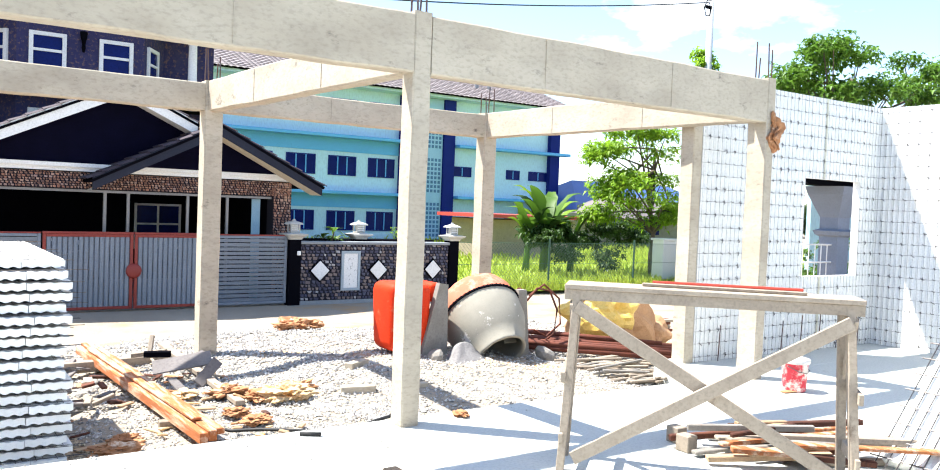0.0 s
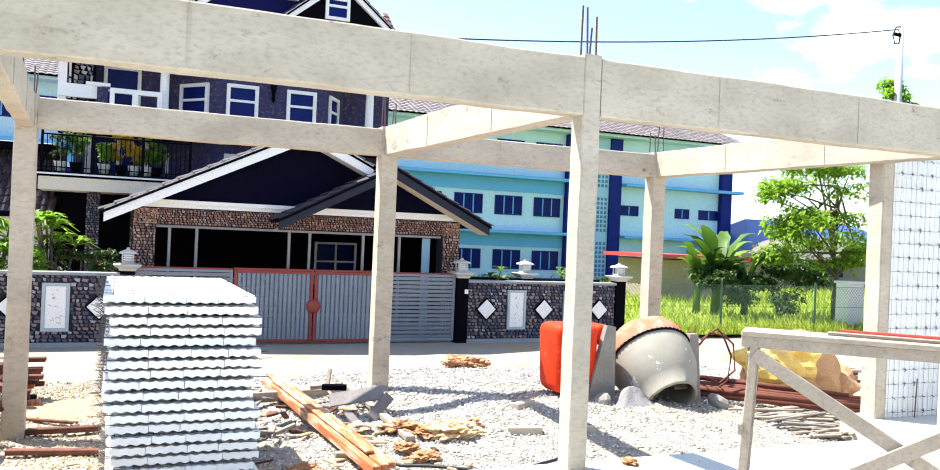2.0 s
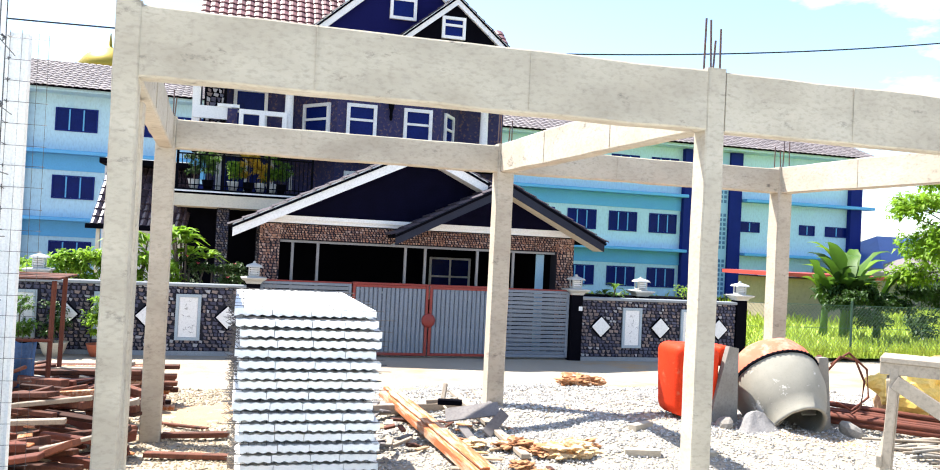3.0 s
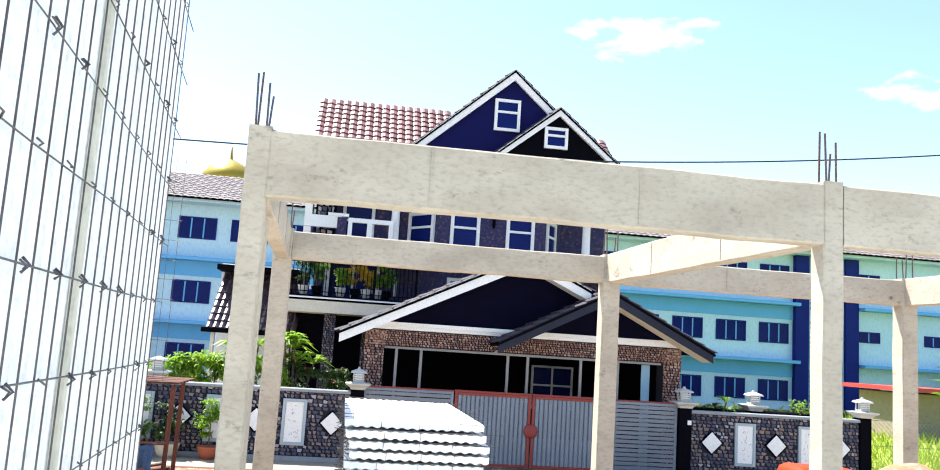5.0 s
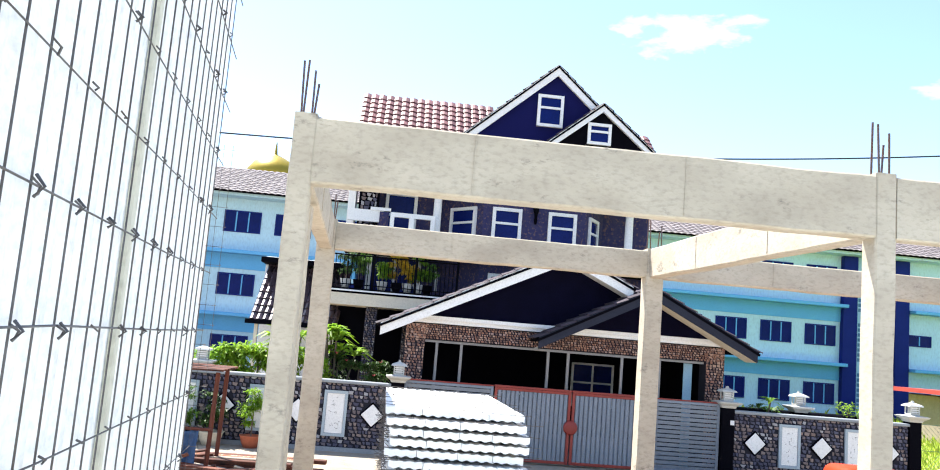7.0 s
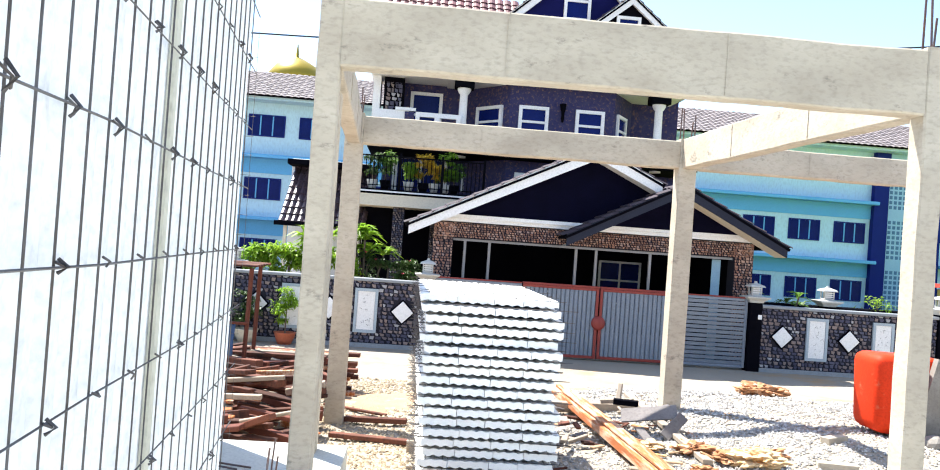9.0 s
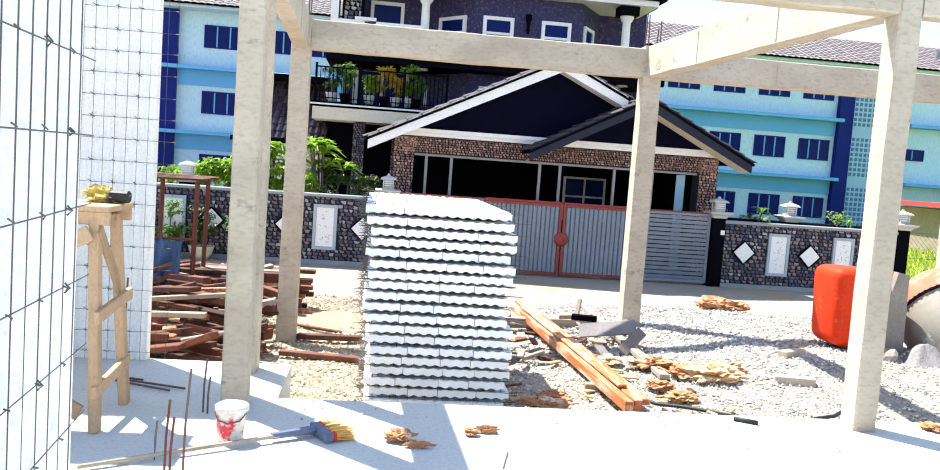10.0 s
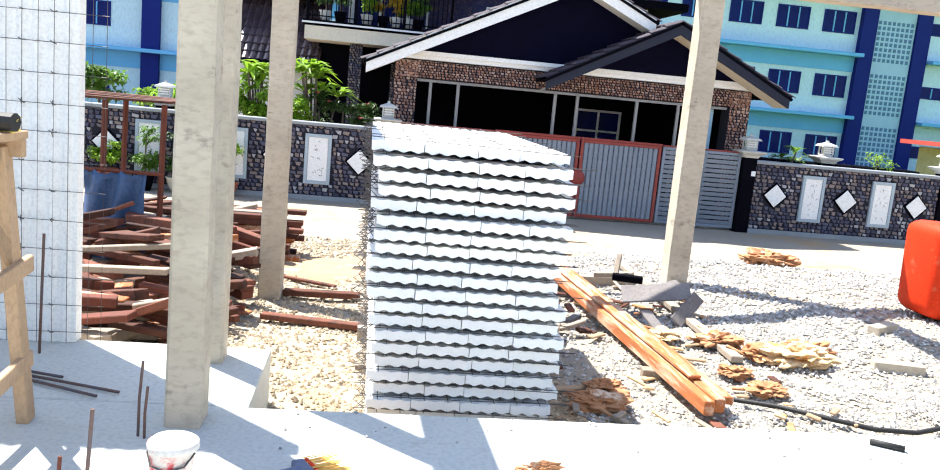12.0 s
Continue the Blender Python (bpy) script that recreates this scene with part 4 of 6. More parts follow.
moto = thing("motorcycle", (0.0, 15.5, -0.8), "parked motorcycle with mirrors in the dark porch", "motorcycle")
for y in (14.9, 16.1):
    bm = bmesh.new()
    lathe(bm, [(0.2, -.05), (0.29, -.05), (0.3, 0), (0.29, .05), (0.2, .05)], 20, Matrix.Translation((0, y, -.5)) @ Matrix.Rotation(radians(90), 4, "Y"))
    part("wheel", bm, BLACK_RUBBER, moto, smooth=True)
part("body", roughen(bbox_bm((-.14, 14.95, -.45), (.14, 16.2, 0.05), 0.08, 2), .03, 4), BLACKISH, moto)
part("handlebar", rod([(-.34, 15.1, .22), (-.2, 15.0, .2), (0, 14.98, .12), (.2, 15.0, .2), (.34, 15.1, .22)], .016), ALU, moto)
for s in (-1, 1):
    part("mirror", rod([(s * .24, 15.0, .22), (s * .3, 14.98, .42), (s * .24, 14.97, .5)], .02, 6, .05), WHITE, moto, "pale mirror")

settle(before, -0.13, 0, 0.13)

# ---- house behind ----
before = standing()
hs = thing("house", (0.5, 20, -0.86), "dark navy three-storey house with white trim, balconies and steep gables", "house")
# ground-floor wall has the same near-black, shade put into its colour
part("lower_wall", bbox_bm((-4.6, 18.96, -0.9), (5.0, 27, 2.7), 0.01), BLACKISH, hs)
part("upper_wall", boxes(((-4.2, 20.5, 2.7), (5.0, 27, 6.4))), CLAD_UP, hs, "slate-coloured stone wall")


def prism(plan, z0, z1):
    bm = bmesh.new()
    lo = [bm.verts.new((x, y, z0)) for x, y in plan]
    hi = [bm.verts.new((x, y, z1)) for x, y in plan]
    bm.faces.new(lo[::-1])
    bm.faces.new(hi)
    for i in range(len(plan)):
        j = (i + 1) % len(plan)
        bm.faces.new((lo[i], lo[j], hi[j], hi[i]))
    bmesh.ops.recalc_face_normals(bm, faces=bm.faces)
    return bm


part("bay", prism([(-1.75, 20.5), (-0.55, 19.0), (2.6, 19.0), (3.5, 20.5)], 2.7, 6.3), CLAD_UP, hs, "slate-clad bay")


def house_window(a, b, z0, z1, parent, fw=0.10):
    """A white-framed window on the wall line from a to b (x, y)."""
    a, b = Vector((*a, 0)), Vector((*b, 0))
    d = (b - a).normalized()
    nrm = Vector((d.y, -d.x, 0))
    m = Matrix(((*d, 0), (*(-nrm), 0), (0, 0, 1, 0), (0, 0, 0, 1))).transposed()
    m.translation = a
    w = (b - a).length
    fr = ring_frame(bmesh.new(), 0, w, z0, z1, fw, -.07, .02, m)
    wn_ = part("window", fr, WHITE, parent, "white window frame")
    tr = bmesh.new()
    box(tr, (fw + .001, -.06, z0 + (z1 - z0) * .56), (w - fw - .001, .02, z0 + (z1 - z0) * .56 + .07), m)
    part("transom", tr, WHITE, wn_)
    bm = bmesh.new()
    box(bm, (fw + .002, -.02, z0 + fw), (w - fw - .002, -.012, z1 - fw), m)
    part("pane", bm, GLASS_DARK, wn_)


for z0, z1 in ((4.45, 5.6), (3.1, 3.6)):
    house_window((-0.27, 18.99), (0.62, 18.99), z0, z1, hs)
    house_window((1.43, 18.99), (2.30, 18.99), z0, z1, hs)
house_window((-1.42, 20.06), (-0.72, 19.2), 4.45, 5.6, hs)
house_window((2.72, 19.2), (3.18, 19.96), 4.45, 5.6, hs)
# eaves and upper roof
part("eave_slab", boxes(((-2.4, 18.5, 6.2), (4.7, 21, 6.36))), WHITE, hs, "white eave")
part("eave_fascia", boxes(((-2.6, 18.36, 6.361), (4.9, 21, 6.62))), BLACKISH, hs, "dark fascia")
part("attic_wall", boxes(((-3.9, 19.2, 6.3), (4.9, 24, 7.62))), BLACKISH, hs)
for x, s in ((-1.93, 1), (3.91, 1)):
    bm = bmesh.new()
    lathe(bm, [(0.17, 3.9), (0.17, 4.2), (0.13, 4.25), (0.115, 5.75), (0.16, 5.8), (0.20, 5.88), (0.20, 5.93)], 16, Matrix.Translation((x, 18.9, 0)))
    part("balcony_column", bm, WHITE, hs, "round white column", True)
    part("column_head", boxes(((x - .28, 18.62, 5.931), (x + .28, 19.18, 6.19))), BLACKISH, hs)
part("terrace_slab", boxes(((-4.6, 18.3, 3.95), (5.0, 20.5, 4.15))), BLACKISH, hs)
# upper terrace at the side: parapets, stone mural panel, door
part("terrace_parapet", boxes(((-3.3, 18.5, 4.95), (-2.0, 18.62, 5.08)), ((-3.3, 18.5, 4.55), (-3.18, 18.62, 4.95)), ((-2.12, 18.5, 4.15), (-2.0, 18.62, 4.95)), ((-2.75, 18.5, 4.15), (-2.6, 18.62, 4.95))), WHITE, hs, "white parapet frame")
part("terrace_parapet", boxes(((-4.55, 18.9, 4.8), (-3.5, 19.0, 5.15)), ((-3.9, 18.86, 5.15), (-3.3, 19.02, 5.24))), WHITE, hs, "white parapet")
part("terrace_pier", boxes(((-3.62, 18.86, 4.15), (-3.35, 19.02, 5.12))), CLAD_UP, hs)
part("wall_edge", boxes(((-4.62, 19.6, 4.15), (-4.4, 20.5, 6.4))), WHITE, hs, "white corner strip")
mural = raw("stone_mural", *(lambda v_, f_: (cladding(v_, f_, -4.25, -3.75, 4.7, 6.1, 19.7, 0.16, 0.14, 9), (v_, f_))[1])([], []), CLAD, hs, "pale and dark stone mural")
mural["kind"] = "stuff"
part("mural_wall", boxes(((-4.3, 19.71, 4.15), (-3.7, 20.5, 6.3))), BLACKISH, hs)
part("terrace_roof", prism([(-4.7, 18.6), (-2.4, 18.6), (-2.4, 21), (-4.7, 21)], 6.25, 6.45), WHITE, hs)
house_window((-3.5, 20.48), (-2.5, 20.48), 4.3, 6.0, hs)
house_window((-1.9, 20.48), (-1.75, 20.45), 4.3, 5.6, hs, 0.04)
lt = part("wall_lantern", rod([(1.03, 18.92, 5.72), (1.03, 18.9, 5.55), (1.03, 18.9, 5.3), (1.03, 18.9, 5.18)], .1, 8, .03), BLACKISH, hs, "black wall lantern")
# first-floor balcony with railing and plants
part("balcony_slab", boxes(((-4.85, 17.2, 2.58), (-1.2, 20.5, 2.72))), BLACKISH, hs, "black balcony edge")
part("balcony_edge", boxes(((-4.87, 17.16, 2.63), (-1.18, 17.198, 2.67))), WHITE, hs)
part("balcony_soffit", boxes(((-4.8, 17.21, 2.26), (-1.25, 19.0, 2.575))), CREAM, hs, "cream balcony soffit")
stone_pier(-3.72, -3.4, 17.5, 17.8, -0.9, 2.25, hs, CLAD)
rl = part("balcony_rail", rod([(-4.75, 17.3, 3.62), (-1.3, 17.3, 3.62)], .022), BLACKISH, hs)
part("balcony_rail", rod([(-4.75, 17.3, 2.82), (-1.3, 17.3, 2.82)], .016), BLACKISH, hs)
for k in range(32):
    x = -4.75 + k * 0.111
    part("baluster", rod([(x, 17.3, 2.73), (x, 17.3, 3.62)], .011, 4), BLACKISH, rl)
for x in (-4.75, -3.6, -2.45, -1.3):
    part("rail_post", boxes(((x - .03, 17.27, 2.72), (x + .03, 17.33, 3.72))), BLACKISH, rl)
house_window((-1.75, 20.47), (-1.1, 20.47), 3.0, 3.62, hs)
part("balcony_door", boxes(((-3.9, 20.42, 2.72), (-2.2, 20.49, 4.0))), WHITE, hs, "white balcony door")
part("door_glass", boxes(((-3.75, 20.40, 2.8), (-3.1, 20.415, 3.9)), ((-3.0, 20.40, 2.8), (-2.35, 20.415, 3.9))), GLASS_DARK, hs)

# steep gables and side roofs
gable(hs, 1.42, 10.19, -2.0, 4.90, 7.15, 18.9, 0.32, WHITE, NAVY, 5.0, TILE_DARK)
gable(hs, 2.78, 8.99, 0.72, 4.88, 7.28, 18.4, 0.26, WHITE, BLACKISH, 2.0, TILE_DARK)
for cx_, y_, zc, hw, hh in ((1.25, 18.93, 8.72, 0.40, 0.50), (2.70, 18.43, 8.02, 0.36, 0.33)):
    house_window((cx_ - hw, y_ + .03), (cx_ + hw, y_ + .03), zc - hh, zc + hh, hs, 0.09)
tiled(hs, Vector((-4.55, 21.4, 9.36)), Vector((-4.55, 18.6, 6.62)), Vector((4.3, 0, 0)), TILE_RED_SINGLE, 0.3, 0.24, True)
tiled(hs, Vector((3.0, 21.4, 8.9)), Vector((3.0, 18.6, 6.62)), Vector((2.1, 0, 0)), TILE_RED, 0.3, 0.24)
part("attic_gable", prism([(-4.4, 19.2), (4.9, 19.2), (4.9, 23), (-4.4, 23)], 6.3, 6.9), BLACKISH, hs)
# small side roof of dark tiles over the side entrance
so = thing("side_lean_to", (-5.8, 19, -0.86), "small lean-to roof of dark glazed tiles on a white post", "lean-to roof")
tiled(so, Vector((-6.75, 19.9, 3.5)), Vector((-6.95, 18.4, 1.68)), Vector((2.45, 0, 0)), TILE_DARK_SINGLE, 0.24, 0.17, True)
part("gutter", bbox_bm((-7.05, 18.28, 1.55), (-4.4, 18.4, 1.68), 0.01), BLACKISH, so)
for x in (-6.8, -4.75):
    part("post", bbox_bm((x, 18.45, -0.86), (x + .1, 18.55, 1.56), 0.01), CREAM, so)
part("lintel", bbox_bm((-6.9, 19.0, 3.35), (-4.5, 20.0, 3.5), 0.01), BLACKISH, so)
part("wall", bbox_bm((-6.9, 20.0, -0.86), (-4.62, 20.2, 3.6), 0.01), WHITE, so)

settle(before, -0.19, 0, 0.24)

# ---- long school building ----
before = standing()
sb = thing("school_building", (0, 43, -0.86), "long three-storey pale aqua building with dark windows and tiled roof", "building")
BY = 38.0
part("facade_wall", boxes(((-48, BY, -1.0), (33.9, BY + 9, 7.75))), AQUA, sb)
for z in (1.55, 4.72):
    part("ledge", bbox_bm((-48, BY - .75, z), (21.8, BY - .001, z + .18), 0.02), LEDGE, sb, "light blue ledge")
    part("ledge", bbox_bm((25.6, BY - .75, z), (34.6, BY - .001, z + .18), 0.02), LEDGE, sb, "light blue ledge")
    part("band", boxes(((-48, BY - .06, z - .75), (21.8, BY - .002, z - .001))), LEDGE, sb, "light blue band")
part("eave", bbox_bm((-48.6, BY - 1.1, 7.6), (34.6, BY + 9, 7.78), 0.03), AQUA, sb)
tiled(sb, Vector((-48.6, BY + 4.5, 10.0)), Vector((-48.6, BY - 1.3, 7.78)), Vector((83.2, 0, 0)), TILE_GREY, 0.42, 0.34)
tiled(sb, Vector((34.6, BY + 4.5, 10.0)), Vector((34.6, BY + 10.3, 7.78)), Vector((-83.2, 0, 0)), TILE_GREY, 1.6, 2.2)
part("gable_end", prism([(-48, BY), (33.9, BY), (33.9, BY + 9), (-48, BY + 9)], 7.76, 7.9), AQUA, sb)


def school_window(xc, zc, w, h, n=3):
    bm = ring_frame(bmesh.new(), xc - w / 2, xc + w / 2, zc - h / 2, zc + h / 2, .06, BY - .05, BY)
    wn_ = part("window", bm, BUILDING_NAVY, sb)
    for k in range(1, n):
        x = xc - w / 2 + w * k / n
        part("mullion", boxes(((x - .03, BY - .05, zc - h / 2 + .061), (x + .03, BY, zc + h / 2 - .061))), LEDGE, wn_)
    for k in range(n):
        x = xc - w / 2 + w * k / n
        part("pane", boxes(((x + .035, BY - .02, zc - h / 2 + .062), (x + w / n - .035, BY - .004, zc + h / 2 - .062))), GLASS_DARK, wn_)


for z in (0.05, 3.18, 6.42):
    for x in (10.5, 13.02, 15.54, 18.06, 20.58):
        school_window(x, z, 1.75, 1.12)
    for x in (-26.5, -23.9, -21.3, -18.7, -16.1, -10.75, -8.15, -5.55):
        school_window(x, z, 1.88, 1.12)
    for x, w in ((26.3, 1.4), (30.3, 1.1), (32.4, 1.6)):
        school_window(x, z + .1, w, 0.62, 2)
for x in (22.1, 25.1, 33.55, -13.3):
    part("navy_strip", boxes(((x - .4, BY - .35, -.95), (x + .4, BY - .003, 7.58))), BUILDING_NAVY, sb, "navy blue pilaster")
part("vent_screen", boxes(((22.52, BY - .2, -.95), (24.68, BY - .004, 7.58))), SCREEN, sb, "pale vent block screen")
v, f = [], []
for i in range(8):
    for j in range(30):
        if j % 10 in (8, 9):
            continue
        x, z = 22.62 + i * 0.255, -0.8 + j * 0.27
        n = len(v)
        v += [(x, BY - .205, z), (x + .17, BY - .205, z), (x + .17, BY - .205, z + .18), (x, BY - .205, z + .18), (x + .03, BY - .215, z + .03), (x + .14, BY - .215, z + .03), (x + .14, BY - .215, z + .15), (x + .03, BY - .215, z + .15)]
        f += [(n + 4, n + 5, n + 6, n + 7), (n, n + 1, n + 5, n + 4), (n + 1, n + 2, n + 6, n + 5), (n + 2, n + 3, n + 7, n + 6), (n + 3, n, n + 4, n + 7)]
raw("vent_block", v, f, VENT, sb, "dark vent openings")["kind"] = "stuff"
for x in (28.2, 29.2):
    part("roof_vent", rod([(x, BY + 1.5, 8.6), (x, BY + 1.5, 9.3)], .14, 8), ALU, sb)
dm = thing("dome", (-11.0, 47, 8), "small golden mosque dome behind the roof", "dome")
bm = bmesh.new()
lathe(bm, [(1.5, 8.0), (1.5, 9.9), (1.75, 10.1), (1.75, 10.4), (1.3, 11.0), (0.6, 11.4), (0.12, 11.6), (0.03, 12.4)], 24, Matrix.Translation((-10.9, 47.5, .45)))
part("dome_shell", bm, GOLD, dm, smooth=True)


settle(before, -0.43, 0, 0.56)


# ---- plants ----
def leaf(verts, faces, p, d, l, w, fold=0.25, droop=0.3):
    """One folded leaf from p along d: two halves with a bent tip."""
    d = d.normalized()
    s = d.cross(Vector((0, 0, 1)))
    if s.length < 1e-3:
        s = Vector((1, 0, 0))
    s.normalize()
    u = s.cross(d)
    n = len(verts)
    mid = p + d * l * .5 + u * l * .06
    tip = p + d * l - Vector((0, 0, droop * l))
    verts += [tuple(p), tuple(mid + s * w / 2 + u * w * fold), tuple(mid), tuple(mid - s * w / 2 + u * w * fold), tuple(tip)]
    faces += [(n, n + 1, n + 2), (n, n + 2, n + 3), (n + 2, n + 1, n + 4), (n + 3, n + 2, n + 4)]


def rand_dir(rg, up=0.3):
    a = rg.uniform(0, 6.283)
    z = rg.uniform(-0.6, 1.0) + up
    return Vector((math.cos(a), math.sin(a), z)).normalized()


def crown(name, clumps, per, size, material, parent, seed, label=""):
    rg = random.Random(seed)
    v, f = [], []
    for (c, r) in clumps:
        c = Vector(c)
        for _ in range(per):
            d = rand_dir(rg, 0.15)
            p = c + Vector((d.x * r, d.y * r, d.z * r * .75)) * (rg.random() ** 0.45)
            s = size * rg.uniform(.6, 1.3)
            leaf(v, f, p, rand_dir(rg, 0.0), s, s * .5)
    return raw(name, v, f, material, parent, label)


def tree(name, base, top, trunk_r, clumps, per, size, material, label, seed, cat="tree"):
    t = thing(name, base, label, cat)
    b, e = Vector(base), Vector(top)
    rg = random.Random(seed)
    n = 6
    pts = [b.lerp(e, k / n) + Vector((rg.uniform(-.06, .06), rg.uniform(-.06, .06), 0)) * (k > 0) for k in range(n + 1)]
    bm = rod(pts, trunk_r, 8, trunk_r * .4)
    part("trunk", bm, BARK, t, smooth=True)
    bm = bmesh.new()
    for c, r in clumps:
        k = rg.randint(2, n)
        p = pts[k]
        tube(bm, [p, p.lerp(Vector(c), .55) + Vector((0, 0, .1)), c], trunk_r * .38, 5, trunk_r * .08)
    part("limb", bm, BARK, t)
    crown("crown", clumps, per, size, material, t, seed)
    return t


before = standing()
rg = random.Random(8)
cl = [((19.1 + rg.uniform(-2.3, 1.6), 15.1 + rg.uniform(-1.6, 1.6), 2.2 + rg.uniform(-1.5, 2.3)), rg.uniform(.45, .85)) for _ in range(26)]
cl += [((17.3 + rg.uniform(-.9, .9), 14.6 + rg.uniform(-1, 1), 3.3 + rg.uniform(-.5, .6)), .55) for _ in range(6)]
tree("tree", (19.1, 15.1, -0.86), (19.0, 15.1, 3.6), 0.11, cl, 210, 0.22, LEAF_LIGHT, "young slender tree with a light green open crown", 3)
cl = [((23.5 + rg.uniform(-1.2, 1.0), 16.6 + rg.uniform(-.6, .6), 7.2 + rg.uniform(-.7, .9)), .4) for _ in range(5)]
tree("tree", (23.3, 16.9, -0.86), (23.2, 16.6, 7.6), 0.12, cl, 110, 0.3, LEAF_LIGHT, "tall thin tree reaching up beside the utility pole", 4)
# trees behind the right wall
for j, (x, y, z, s) in enumerate(((21.0, 9.5, 5.2, 1.5), (24.0, 11.0, 5.9, 1.9), (27.5, 10.5, 5.6, 1.9), (31.0, 11.0, 6.3, 2.0))):
    cl = [((x + rg.uniform(-s, s), y + rg.uniform(-s, s), z + rg.uniform(-2.2, 1.4)), rg.uniform(.5, .9)) for _ in range(22)]
    tree("tree", (x, y, -0.86), (x, y, z + .3), 0.16, cl, 170, 0.26, LEAF, "leafy green tree behind the foam wall", 20 + j)
# hedge-like far woods
cl = [((36 + k * 2.2 + rg.uniform(-1, 1), 60 + rg.uniform(-3, 3), 0.8 + rg.uniform(-1, 1.6)), rg.uniform(1.6, 2.6)) for k in range(36)]
tagged(crown("far_woods", cl, 240, 0.8, LEAF_DARK, None, 50), "dark line of distant trees", "trees", kind="stuff")


def banana(x, y, z, h, seed, label):
    t = thing("banana_plant", (x, y, z), label, "banana plant", "banana plants")
    rg = random.Random(seed)
    part("stem", rod([(x, y, z), (x + .05, y, z + h * .5)], .13, 8, .08), LEAF, t, smooth=True)
    for k in range(14):
        a = k * 2.4 + rg.uniform(-.3, .3)
        l = h * rg.uniform(.38, .62)
        up = rg.uniform(.5, 2.4)
        p0 = Vector((x + .05, y, z + h * rg.uniform(.34, .5)))
        d = Vector((math.cos(a), math.sin(a), 0))
        bm = bmesh.new()
        prev = None
        n = 9
        for i in range(n + 1):
            s = i / n
            c = p0 + d * l * s * .8 + Vector((0, 0, l * (up * s - 1.1 * s * s * up * .5)))
            w = .24 * h * .42 * math.sin(math.pi * min(1, .12 + s * .9)) * (.55 + .45 * rg.random())
            side = Vector((-d.y, d.x, 0))
            row = [bm.verts.new(c + side * w + Vector((0, 0, w * .35))), bm.verts.new(c), bm.verts.new(c - side * w + Vector((0, 0, w * .35)))]
            if prev:
                bm.faces.new((prev[0], prev[1], row[1], row[0]))
                bm.faces.new((prev[1], prev[2], row[2], row[1]))
            prev = row
        part("leaf", bm, (LEAF, LEAF_LIGHT, LEAF_DARK, LEAF)[k % 4], t, smooth=True)
    return t


for x, y, h, s in ((15.7, 17.0, 3.1, 1), (16.3, 17.5, 2.8, 2), (15.2, 17.3, 2.3, 3), (16.9, 16.9, 2.2, 4)):
    banana(x, y, -0.86, h, s, "broad-leaved green banana plant on the grass")
cl = [((16.2 + rg.uniform(-1.3, 1.7), 16.2 + rg.uniform(-.5, .8), -.1 + rg.uniform(-.5, .75)), rg.uniform(.3, .5)) for _ in range(22)]
sh = thing("shrub", (15.8, 16.3, -0.86), "dense dark green shrub below the banana plants", "shrub")
crown("crown", cl, 160, 0.2, LEAF_DARK, sh, 61)
cl = [((19.6 + rg.uniform(-1.2, 1.2), 17.0 + rg.uniform(-.5, .8), .1 + rg.uniform(-.7, .7)), rg.uniform(.4, .6)) for _ in range(12)]
sh = thing("shrub", (19.6, 17, -0.86), "dark green shrub behind the young tree", "shrub")
crown("crown", cl, 160, 0.2, LEAF_DARK, sh, 62)

settle(before, -0.29, 0, 0.36)

# lawn and long grass
before = standing()
lx0, lx1, ly0, ly1 = 9.0, 46.0, 12.75, 36.0
tagged(raw("lawn", [(lx0, ly0, -.842), (lx1, ly0, -.842), (lx1, ly1, -.842), (lx0, ly1, -.842)], [(0, 1, 2, 3)], GRASS_GROUND), "overgrown bright green grass plot", "grass", kind="structure")
rg = random.Random(12)
v, f = [], []
for _ in range(15000):
    y = ly0 + (ly1 - ly0) * rg.random() ** 2.0
    x = lx0 + .3 + (22 + (y - ly0) * .5) * rg.random()
    h = rg.uniform(.12, .36) * (1 + .03 * (y - ly0))
    w = rg.uniform(.012, .03) * (1 + .08 * (y - ly0))
    a = rg.uniform(0, 6.28)
    n = len(v)
    dx, dy = math.cos(a), math.sin(a)
    b = rg.uniform(.1, .6) * h
    v += [(x - dy * w, y + dx * w, -.845), (x + dy * w, y - dx * w, -.845), (x + dx * b * .4, y + dy * b * .4, -.845 + h * .7), (x + dx * b, y + dy * b, -.845 + h)]
    f += [(n, n + 1, n + 2), (n, n + 2, n + 3)]
tagged(raw("grass_blade", v, f, GRASS), "long bright green grass blades", "grass", kind="stuff")

# chain-link fence
cf = thing("chain_link_fence", (15, 13.1, -0.86), "green chain-link fence on thin posts before the grass", "fence")
for x in (9.4, 12.65, 16.1, 19.6, 23.0):
    part("post", rod([(x, 13.1, -.9), (x, 13.1, .62)], .03, 8), FENCE_GREEN, cf)
for z in (-.7, -.1, .5):
    part("line_wire", rod([(9.4, 13.1, z), (23.0, 13.1, z)], .006, 4), FENCE_GREEN, cf)
bm = bmesh.new()
k = 9.4
while k < 23.0:
    for s in (-1, 1):
        x0, x1 = k, k + s * 1.2
        z0, z1 = -.72, .5
        if x1 < 9.4:
            z1, x1 = z0 + (x0 - 9.4) / 1.2 * 1.22, 9.4
        if x1 > 23.0:
            z1, x1 = z0 + (23.0 - x0) / 1.2 * 1.22, 23.0
        if abs(x1 - x0) > .03:
            tube(bm, [(x0, 13.1 + s * .002, z0), (x1, 13.1 + s * .002, z1)], .0035, 3, cap=False)
    k += .11
part("mesh", bm, FENCE_GREEN, cf, "diamond wire mesh")

settle(before, -0.2, 0, 0.22)

